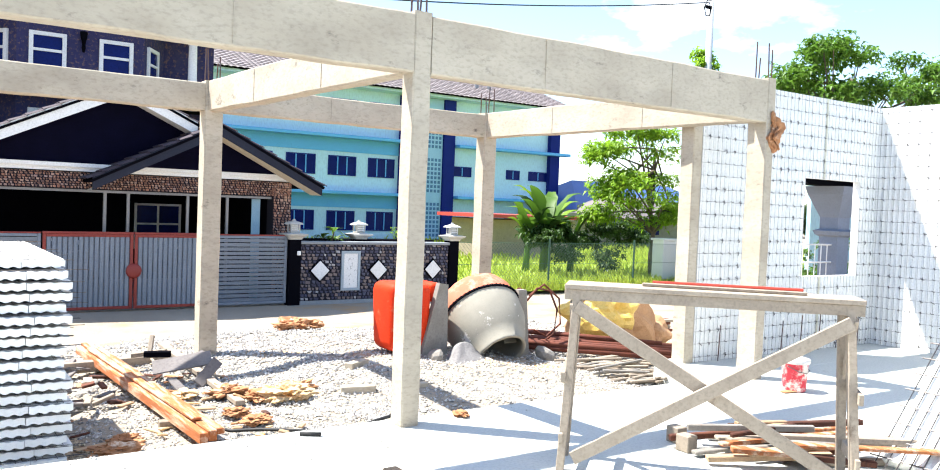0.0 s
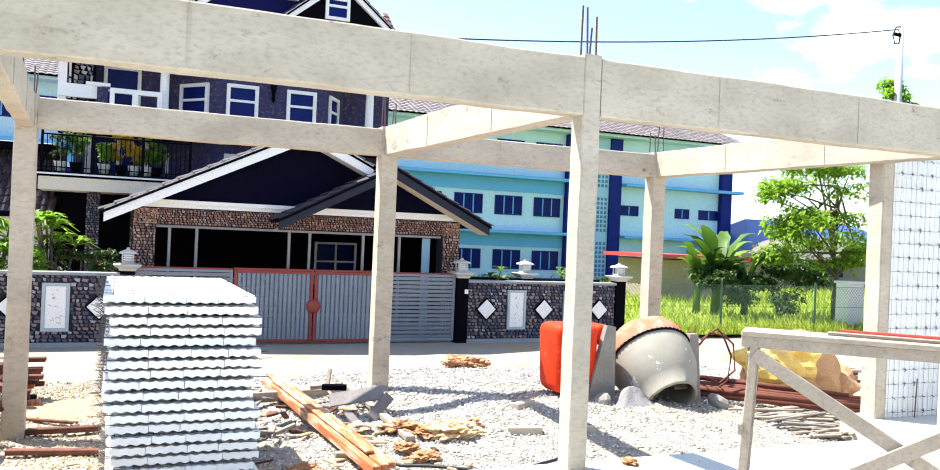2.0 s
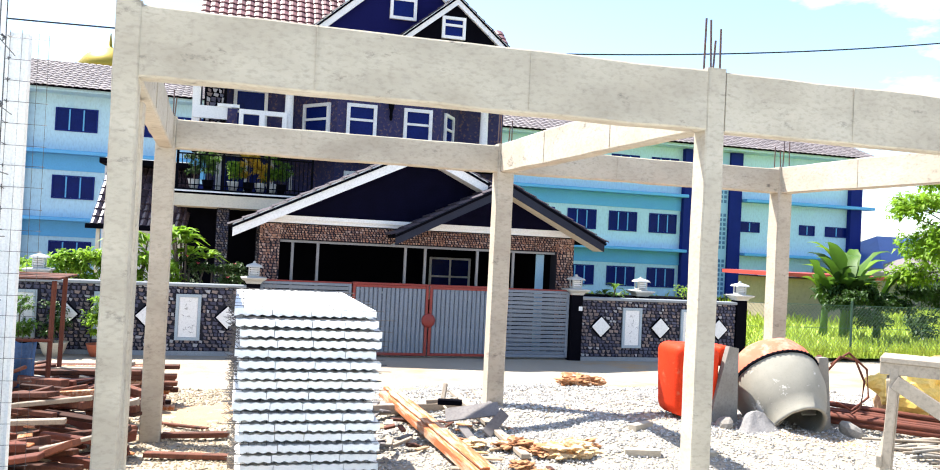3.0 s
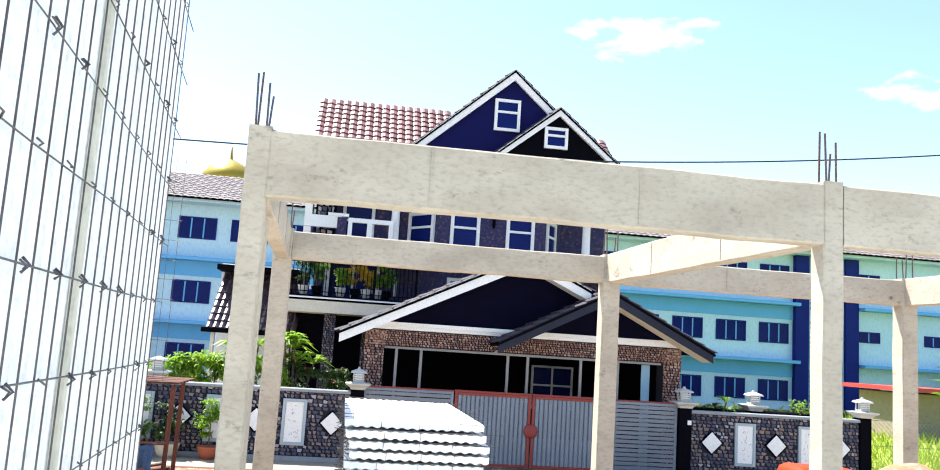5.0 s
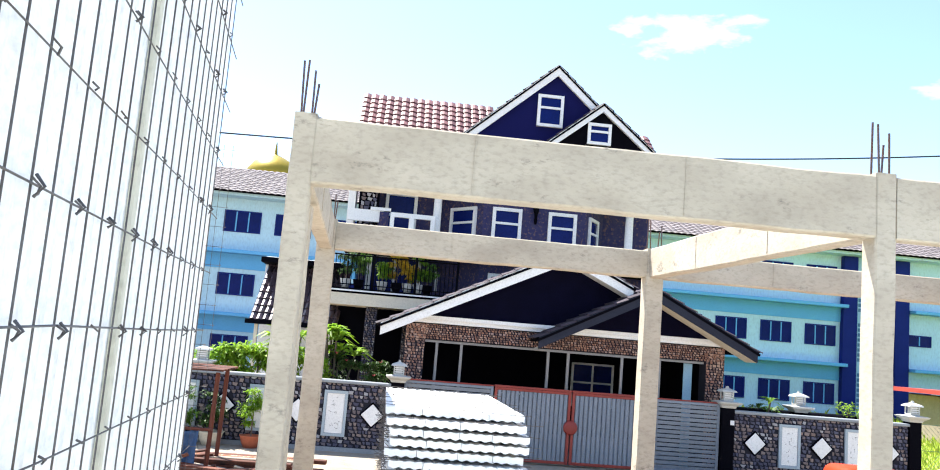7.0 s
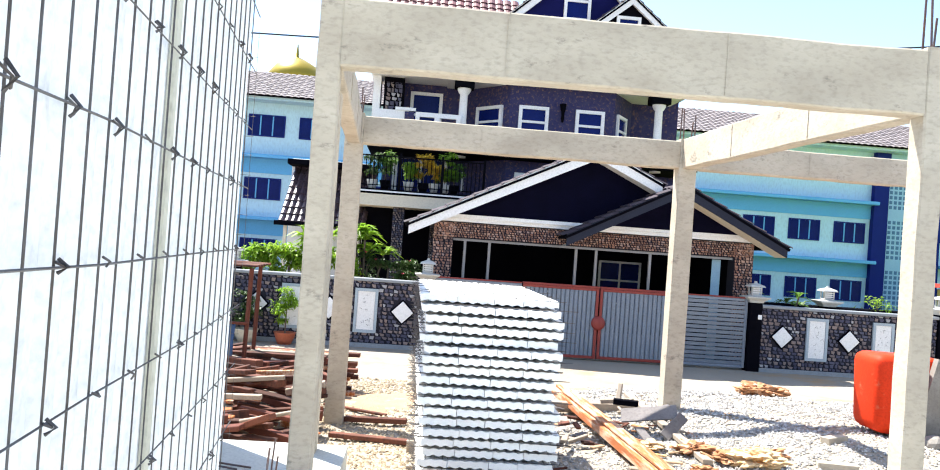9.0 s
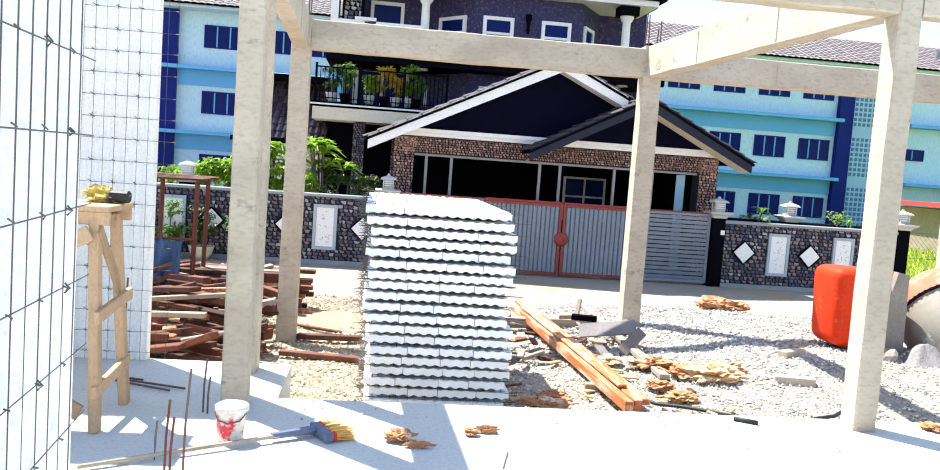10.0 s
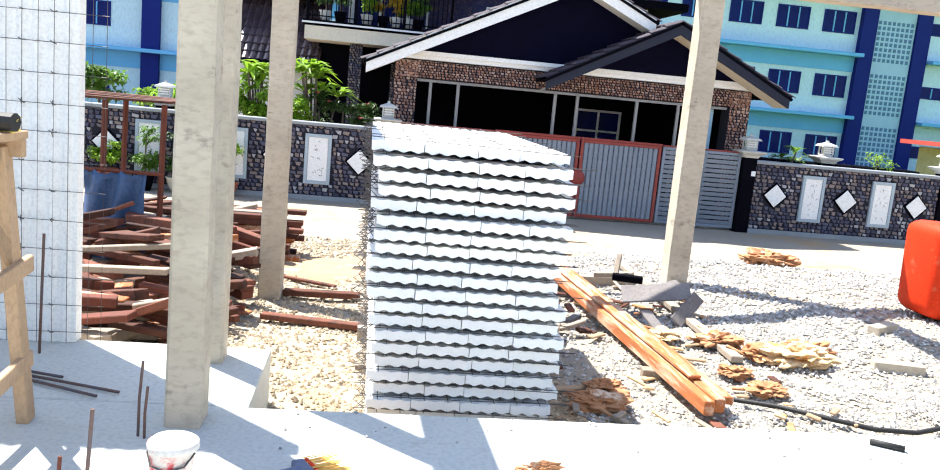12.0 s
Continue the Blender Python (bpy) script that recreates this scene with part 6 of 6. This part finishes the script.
# left: scrap timber, rack, blue sheet
rg = random.Random(41)
for k in range(230):
    lay = k // 30
    x0 = -6.6 + rg.uniform(-.2, 2.0)
    y0 = 2.1 + (k % 30) * .15 + rg.uniform(-.15, .15)
    l = rg.uniform(.22, .85)
    a = rg.uniform(-1.1, .5)
    zz = gz(-5.5, y0) + .05 + lay * .075 * (1.0 if y0 > 3.3 else .6)
    x1, y1 = min(x0 + l, -4.2), y0 + a * l
    planks("scrap_timber", [((x0, y0, zz), (x1, y1, zz + rg.uniform(-.12, .16)), rg.uniform(.05, .15), rg.uniform(.025, .08))], (WOOD_DARK, WOOD_DARK, WOOD_OLD, WOOD_DARK, RUST, WOOD_DARK, WOOD_DARK, WOOD_NEW, RUST)[rg.randrange(9)], "weathered reddish scrap timber in a heap", "scrap timber heap")
for k in range(54):
    y0 = 5.95 + (k % 6) * .15
    zz = gz(-4.5, y0) + .04 + .062 * (k // 6)
    x0 = -6.4 + rg.uniform(0, .6)
    planks("scrap_timber", [((x0, y0, zz), (rg.uniform(-4.5, -3.95), y0 + rg.uniform(-.06, .06), zz + rg.uniform(-.01, .01)), .13, .055)], (WOOD_DARK, WOOD_NEW, WOOD_DARK, WOOD_DARK, WOOD_OLD)[k % 5], "weathered reddish scrap timber in a heap", "scrap timber heap")
planks("loose_plank", [((-3.98, 4.45, gz(-4, 4.4) + .05), (-3.25, 4.35, gz(-3.2, 4.4) + .05), .10, .06), ((-4.05, 3.36, gz(-4, 3.3) + .05), (-3.22, 3.05, gz(-3.2, 3.1) + .05), .09, .05), ((-4.3, 5.2, gz(-4, 5.2) + .03), (-3.5, 4.9, gz(-3.6, 5) + .03), .06, .03)], WOOD_DARK, "reddish plank lying on the gravel", "loose planks")
rk = thing("storage_rack", (-5.6, 5.6, -.7), "rusty rack of thin poles with boards on top", "rack")
for x, y in ((-5.95, 5.3), (-5.35, 5.2), (-6.0, 6.2), (-5.4, 6.1)):
    part("pole", rod([(x, y, gz(x, y) - .05), (x + .03, y, 1.12)], .03, 6), RUST, rk)
for k in range(6):
    part("top_board", board((-6.4, 5.15 + .19 * k, 1.14 + .02 * (k % 2)), (-5.25, 5.2 + .19 * k, 1.15), .15, .025), WOOD_DARK, rk)
bm = bmesh.new()
g = [[bm.verts.new((-6.05 + .6 * i / 14, 5.08 + .05 * math.sin(i * 1.1 + j * .4) + .03 * noise.noise(Vector((i * .5, j * .5, 0))), .42 - 1.0 * j / 14 + .02 * math.sin(i))) for i in range(15)] for j in range(15)]
for j in range(14):
    for i in range(14):
        bm.faces.new((g[j][i], g[j][i + 1], g[j + 1][i + 1], g[j + 1][i]))
bs = part("blue_sheet", bm, BLUE_SHEET, rk, "dark blue plastic sheet hung on the rack", True)
bs.modifiers.new("thick", "SOLIDIFY").thickness = .006
part("rack_rail", rod([(-6.1, 5.12, .43), (-5.3, 5.1, .43)], .02, 6), RUST, rk)
planks("pale_offcut", [((-5.6, 2.55, -.25), (-4.75, 2.6, -.22), .09, .05), ((-5.5, 2.9, -.06), (-4.7, 2.85, -.03), .08, .05), ((-5.5, 3.3, .0), (-4.55, 3.3, .1), .07, .045), ((-5.4, 2.4, -.42), (-4.6, 2.45, -.40), .1, .06)], WOOD_OLD, "pale weathered offcut on the scrap heap", "pale offcuts")


# trestles
def trestle(name, c, d, length, width, h, material, label, xbrace):
    """A site trestle: top boards, splayed legs, end rails and X braces. c: middle of the top; d: direction of its length."""
    c, d = Vector(c), Vector(d).normalized()
    s = Vector((-d.y, d.x, 0))
    t = thing(name, (c.x, c.y, 0), label, "trestle", "trestles")
    for k in (-1, 1):
        part("top_board", board(c - d * length / 2 + s * k * width * .26 + Vector((0, 0, h - .016)), c + d * length / 2 + s * k * width * .26 + Vector((0, 0, h - .016)), width * .5, .032, (0, 0, 1)), material, t)
        part("side_rail", board(c - d * length / 2 + s * k * (width / 2 - .03) + Vector((0, 0, h - .067)), c + d * length / 2 + s * k * (width / 2 - .03) + Vector((0, 0, h - .067)), .035, .07), material, t)
    for e in (-1, 1):
        for k in (-1, 1):
            a = c + d * e * (length / 2 - .08) + s * k * (width / 2 - .05) + Vector((0, 0, h - .06))
            b = c + d * e * (length / 2 - .02) + s * k * (width / 2 + .04)
            part("leg", board(a, b, .075, .05, d), material, t)
        for z in (.22, .62):
            part("end_rail", board(c + d * e * (length / 2 - .02) - s * (width / 2 + .08) + Vector((0, 0, z)), c + d * e * (length / 2 - .02) + s * (width / 2 + .08) + Vector((0, 0, z + .04)), .03, .07), material, t)
        part("end_brace", board(c + d * e * (length / 2 - .05) - s * (width / 2 - .02) + Vector((0, 0, h - .12)), c + d * e * (length / 2 - .05) + s * (width / 2) + Vector((0, 0, .66)), .025, .06), material, t)
    if xbrace:
        for k in (-1,):
            o = s * k * (width / 2 + .06)
            for q in (-1, 1):
                part("cross_brace", board(c - d * q * (length / 2 - .08) + o + Vector((0, 0, h - .14)) - s * k * .05 + s * .02 * q, c + d * q * (length / 2 - .1) + o + Vector((0, 0, .10)) + s * .02 * q, .085, .025, s), material, t)
    return t


trestle("timber_trestle", (1.19, -1.99, 0), (1.28, -1.32, 0), 1.84, .30, 1.22, WOOD_OLD, "weathered grey timber trestle with crossed braces", True)
tagged(part("red_rod", rod([(1.05, -1.63, 1.236), (1.72, -2.32, 1.236)], .013, 8), RED_PAINT), "thin red painted rod lying on the trestle", "rod")
tagged(part("timber_lath", board((.90, -1.68, 1.232), (1.58, -2.44, 1.232), .05, .02), WOOD_OLD), "weathered lath lying on the trestle", "timber")
trestle("timber_trestle", (-5.54, -.36, 0), (1, 0, 0), 1.95, .44, 1.2, WOOD_PALE, "pale timber trestle by the foam wall", True)
gv = crumple("work_glove", (-4.68, -.28, 1.235), (.12, .07), GLOVE, "yellow and black work glove on the trestle", 67, .4, "glove")
tagged(part("glove_cuff", rod([(-4.64, -.30, 1.24), (-4.54, -.32, 1.24)], .035, 10), BLACK_RUBBER, gv), "black glove cuff")

# boards and box sections under the right trestle
rg = random.Random(77)
for k in range(22):
    x, y, a = 1.5 + rg.uniform(-.1, .55), -1.42 - .04 * k + rg.uniform(-.05, .05), rg.uniform(-.75, -.15)
    l, zz = rg.uniform(.45, 1.25), .03 + .045 * (k % 4)
    planks("old_batten", [((x, y, zz + rg.uniform(0, .04)), (x + l * math.cos(a), y + l * math.sin(a), zz + rg.uniform(-.01, .07)), rg.uniform(.035, .08), rg.uniform(.025, .05))], (WOOD_OLD, WOOD_DARK, WOOD_PALE, STAND, WOOD_NEW)[k % 5], "dirty old batten piled on the slab", "battens")
for x, y in ((1.5, -1.62), (1.62, -1.42)):
    tagged(part("wood_block", bbox_bm((x, y, .001), (x + .1, y + .12, .12), .006), WOOD_OLD), "short old wood block beside the battens", "wood block")


def pail(x, y, r, h, label, seed):
    t = thing("paint_pail", (x, y, 0), label, "bucket", "buckets")
    bm = bmesh.new()
    lathe(bm, [(0, .001), (r * .84, .001), (r * .86, .02), (r * .98, h * .9), (r * 1.03, h * .92), (r * 1.03, h), (r * .95, h), (r * .9, h * .93), (0, h * .90)], 26, Matrix.Translation((x, y, 0)))
    part("bucket", bm, RED_PLASTIC, t, "red bucket smeared with white mortar", True)
    bm = bmesh.new()
    lathe(bm, [(r * 1.04, h * .86), (r * 1.08, h * .88), (r * 1.08, h * .99), (r * 1.0, h * 1.02), (0, h * 1.03)], 26, Matrix.Translation((x + .005, y, 0)))
    part("lid", roughen(bm, .006, 9), WHITE_LID, t, "dusty white lid", True)
    part("handle", rod([(x - r, y - .01, h * .8), (x - r * .7, y - r * .8, h * .66), (x, y - r * 1.08, h * .6), (x + r * .7, y - r * .8, h * .66), (x + r, y - .01, h * .8)], .004, 5), WIRE, t)
    return t


pail(-3.875, -.67, .082, .19, "small red bucket with a dusty white lid on the slab", 1)
pail(4.19, -.63, .13, .32, "red pail with a dusty white lid on the slab", 2)
tagged(part("paper_scrap", board((3.97, -.65, .012), (4.12, -.68, .012), .08, .01), PAPER), "brown scrap beside the pail", "paper")

# broom
before = standing()
br = thing("broom", (-3.3, -.5, 0), "push broom with orange bristles lying on the slab", "broom")
part("handle", rod([(-4.45, -1.10, .02), (-3.95, -.82, .03), (-3.48, -.55, .035)], .012, 8), WOOD_OLD, br, "long pale handle")
part("socket", rod([(-3.62, -.62, .035), (-3.40, -.50, .04)], .02, 8, .026), BROOM_BLUE, br)
m = Matrix.Translation((-3.40, -.44, .03)) @ Matrix.Rotation(radians(-62), 4, "Z")
bm = bmesh.new()
box(bm, (-.02, -.03, -.022), (.20, .02, .03), m)
part("head", bev(bm, .008, 2), BROOM_BLUE, br, "blue-grey plastic head")
bm = bmesh.new()
rg = random.Random(3)
for k in range(170):
    a, z = rg.uniform(-.02, .195), rg.uniform(-.018, .03)
    p = m @ Vector((a, .02, z))
    q = m @ Vector((a * 1.12 + rg.uniform(-.01, .01), .03 + rg.uniform(.10, .13), z * 1.4 - .002))
    q.z = max(q.z, .003)
    tube(bm, [p, q], .003, 3, .0015, False)
bm2 = bmesh.new()
box(bm2, (-.018, .021, -.02), (.198, .04, .028), m)
part("bristle_base", bev(bm2, .004), ORANGE, br, "bright orange-red bristle base")
part("bristle", bm, BRISTLE, br, "orange and yellow bristles")
settle(before, -.035, -.07, 0)
# starter rods in the slab and loose rods
before = standing()
for x, y, h, mt in ((-3.97, -1.16, .52, STEEL_DARK), (-4.06, -1.13, .36, RUST), (-4.02, -1.20, .30, RUST), (-4.08, -.16, .32, STEEL_DARK), (-4.15, -.95, .2, WIRE), (-4.05, -.18, .22, STEEL_DARK)):
    tagged(part("starter_rod", rod([(x, y, -.05), (x + .015 * (h - .2), y, h * .5), (x + .04 * h, y, h)], .006, 6), mt), "thin steel starter rod rising from the slab", "rod", "starter rods")
tagged(part("starter_rod", rod([(-4.82, .80, -.05), (-4.80, .80, .62)], .007, 6), STEEL_DARK), "thin dark rod standing before the foam wall", "rod", "starter rods")
for a, b in (((-4.78, .46), (-4.28, .28)), ((-4.74, .40), (-4.36, .22)), ((-4.76, .50), (-4.58, .44))):
    tagged(part("steel_rod", rod([(*a, .012), (*b, .012)], .007, 6), STEEL_DARK), "short dark steel rod lying on the slab", "rod", "loose rods")
settle(before, -.03, -.05, 0)
# starter bars along the right-hand rear wall
for k, x in enumerate((4.8, 5.2, 5.6, 6.0, 6.4, 6.8, 7.2, 7.7)):
    tagged(part("starter_rod", rod([(x, .80, -.03), (x + .01, .79, .42 + .05 * (k % 3))], .007, 6), STEEL_DARK), "thin dark rod tied before the foam wall", "rod", "starter rods")

# leaning foam panel by the right wall
lp = thing("leaning_panel", (2.55, -3.0, 0), "foam panel in wire mesh leaning at a slant", "foam panel")
u = Vector((.72, 0, .70)).normalized()
nn = Vector((-u.z, 0, u.x))
bm = bmesh.new()
verts, faces = [], []
n = 64
for k in range(n + 1):
    y = -2.48 - 1.25 * k / n
    o = .012 if (k // 2) % 2 else 0
    for s in (0.0, 2.6):
        for th in (o, -.07):
            verts.append(tuple(Vector((2.50, y, .06)) + u * s + nn * th))
for k in range(n):
    a, b = 4 * k, 4 * k + 4
    faces += [(a, b, b + 2, a + 2), (a + 1, a + 3, b + 3, b + 1), (a, a + 1, b + 1, b), (a + 2, b + 2, b + 3, a + 3)]
faces += [(0, 2, 3, 1), (4 * n, 4 * n + 1, 4 * n + 3, 4 * n + 2)]
raw("foam_core", verts, faces, FOAM, lp)
bm = bmesh.new()
for k in range(17):
    y = -2.46 - .078 * k
    tube(bm, [Vector((2.50, y, .06)) + u * -.08 + nn * .024, Vector((2.50, y, .06)) + u * 2.7 + nn * .024], .005, 4)
for k in range(18):
    tube(bm, [Vector((2.50, -2.40, .06)) + u * .15 * k + nn * .028, Vector((2.50, -3.80, .06)) + u * .15 * k + nn * .028], .005, 4)
part("wire_mesh", bm, WIRE, lp, "grey wire mesh")
part("timber_prop", board((4.25, -3.1, 0), (4.05, -3.1, 1.50), .08, .05, (0, 1, 0)), WOOD_OLD, lp)

# tarpaulin-covered bags, pipes and bar heap by the right column
crumple("cloth_bag", (5.45, 3.3, gz(5.4, 3.3) + .30), (.70, .5), BAGS, "pile of cloth bags beside the mixer", 68, .85, "bags", .15)
crumple("yellow_sheet", (5.15, 3.2, gz(5.2, 3.2) + .50), (.56, .46), TARP, "yellow plastic sheet thrown over the bags", 69, .62, "sheet", .3)
crumple("cloth_bag", (6.15, 3.3, gz(6.1, 3.3) + .2), (.4, .4), BAGS, "loose cloth bag against the pile", 70, .7, "bags", .15)
rg = random.Random(19)
for k in range(10):
    y = 2.7 + rg.uniform(-.45, .45)
    zz = gz(4, 2.5) + .06 + .06 * (k // 4)
    tagged(part("red_pipe", rod([(3.45 + rg.uniform(-.2, .2), y + .9, zz + .06), (5.4 + rg.uniform(-.3, .3), y - .75, zz)], rg.uniform(.025, .045), 8), RUST, smooth=True), "long rust-red pipe lying on the heap", "pipe", "pipes")
for k in range(44):
    y = 1.55 + rg.uniform(-.55, .65)
    x = 3.75 + rg.uniform(-.3, .3)
    a = rg.uniform(-.3, .5)
    l = rg.uniform(.6, 1.2)
    zz = gz(x + .5, y) + .03 + .03 * (k // 15)
    planks("grey_batten", [((x, y + a * .6, zz + rg.uniform(0, .05)), (x + l, y - a * .6, zz), rg.uniform(.025, .05), .025)], WOOD_OLD if k % 4 else STAND, "thin grey batten in a loose heap on gravel", "grey battens")
for k in range(14):
    zz = gz(5.6, 2.6) + .05 + .05 * (k // 2)
    planks("scrap_timber", [((5.2, 3.6 + rg.uniform(-.3, .3), zz), (6.6, 3.4 + rg.uniform(-.3, .3), zz + .02), .1, .04)], WOOD_DARK if k % 2 else WOOD_OLD, "old scrap timber behind the bags", "scrap timber heap")

# ---- patches of brown sand ----
SAND = mat("brown_sand", (.42, .28, .17), (.34, .22, .13), .95, 3, 40, bump=.5, dist=.02, stain=(.48, .40, .30), stain_at=(.56, .64), stain_scale=3)
for cx_, cy_, rx_, ry_ in ((-.3, 6.7, 1.5, 1.0), (-3.7, 5.9, 1.2, 1.5)):
    bm = bmesh.new()
    n = 30
    g = []
    for j in range(n + 1):
        row = []
        for i in range(n + 1):
            x, y = cx_ + rx_ * (2 * i / n - 1), cy_ + ry_ * (2 * j / n - 1)
            d = math.hypot(2 * i / n - 1, 2 * j / n - 1) + .35 * noise.noise(Vector((x * 1.5, y * 1.5, 4)))
            row.append(bm.verts.new((x, y, gz(x, y) + .05 * (1 - smoothstep(.35, .85, d)) - .025)))
        g.append(row)
    for j in range(n):
        for i in range(n):
            bm.faces.new((g[j][i], g[j][i + 1], g[j + 1][i + 1], g[j + 1][i]))
    tagged(part("sand_patch", bm, SAND, smooth=True), "low patch of brown sand on the site", "sand", kind="stuff")
# splinters and dust-covered debris by the timbers
rg = random.Random(90)
for k in range(60):
    x, y = rg.uniform(-2.0, -.2), rg.uniform(.7, 4.6)
    a, l = rg.uniform(0, 6.28), rg.uniform(.06, .28)
    zz = gz(x, y) + .03
    planks("wood_scrap", [((x, y, zz), (x + l * math.cos(a), y + l * math.sin(a), zz + rg.uniform(-.01, .05)), rg.uniform(.02, .07), .018)], (WOOD_OLD, WOOD_DARK, PAPER, BAG_PALE, WOOD_PALE)[k % 5], "small broken wood scrap on the gravel", "wood scraps", "wood scrap")
for k in range(26):
    x, y = -1.95 + rg.uniform(0, .55), 3.2 + rg.uniform(-.8, 1.2)
    a, l = rg.uniform(0, 6.28), rg.uniform(.1, .4)
    zz = gz(x, y) + .05 + .02 * (k % 5)
    planks("wood_scrap", [((x, y, zz), (x + l * math.cos(a), y + l * math.sin(a) * .6, zz + rg.uniform(-.03, .12)), rg.uniform(.05, .1), .03)], (WOOD_OLD, WOOD_DARK, PLY)[k % 3], "broken timber scrap beside the panel stack", "wood scraps", "wood scrap")

# ---- loose gravel ----
rg = np.random.default_rng(4)
N_ST = 58000
px = np.where(rg.random(N_ST) < .55, rg.uniform(-1.0, 6.4, N_ST), rg.uniform(-5.0, 1.0, N_ST))
py = 0.2 + 8.2 * rg.random(N_ST) ** 1.6
rs = rg.uniform(.006, .0175, N_ST) * (1 + .12 * py)
base = np.array([(1, 0, 0), (0, 1, 0), (-1, 0, 0), (0, -1, 0), (0, 0, .75), (0, 0, -.75)], float)
fc = [(0, 1, 4), (1, 2, 4), (2, 3, 4), (3, 0, 4), (1, 0, 5), (2, 1, 5), (3, 2, 5), (0, 3, 5)]
V, F, VW, FW = [], [], [], []
for i in range(N_ST):
    x, y, r = px[i], py[i], rs[i]
    if -3.7 > x and y < 1.1 or x > 4.1 and y < .85:
        continue
    a = rg.uniform(0, 6.28)
    c, s = math.cos(a), math.sin(a)
    z = gz(x, y) + r * .25
    j = rg.uniform(.65, 1.35, 6)
    vs, fs = (VW, FW) if x + .5 * noise.noise(Vector((x, y, 9.0))) < -1.9 else (V, F)
    n = len(vs)
    for q in range(6):
        bx, by, bz = base[q] * j[q] * r
        vs.append((x + bx * c - by * s, y + bx * s + by * c, z + bz))
    fs += [(p0 + n, p1 + n, p2 + n) for p0, p1, p2 in fc]
tagged(raw("gravel", V, F, STONE), "loose pale grey gravel stones", "gravel", kind="stuff")
tagged(raw("pebbles", VW, FW, PEBBLE), "loose cream and sandy pebbles beside the panel stack", "gravel", kind="stuff")
V, F = [], []
for i in range(110):
    x, y, r = rg.uniform(-3.6, 4.0), SLAB_EDGE - .02 - .7 * rg.random() ** 3, rg.uniform(.004, .012)
    n = len(V)
    for q in range(6):
        bx, by, bz = base[q] * r * rg.uniform(.7, 1.3)
        V.append((x + bx, y + by, r * .5 + bz))
    F += [(p0 + n, p1 + n, p2 + n) for p0, p1, p2 in fc]
tagged(raw("grit", V, F, STONE), "grit scattered along the slab edge", "gravel", kind="stuff")
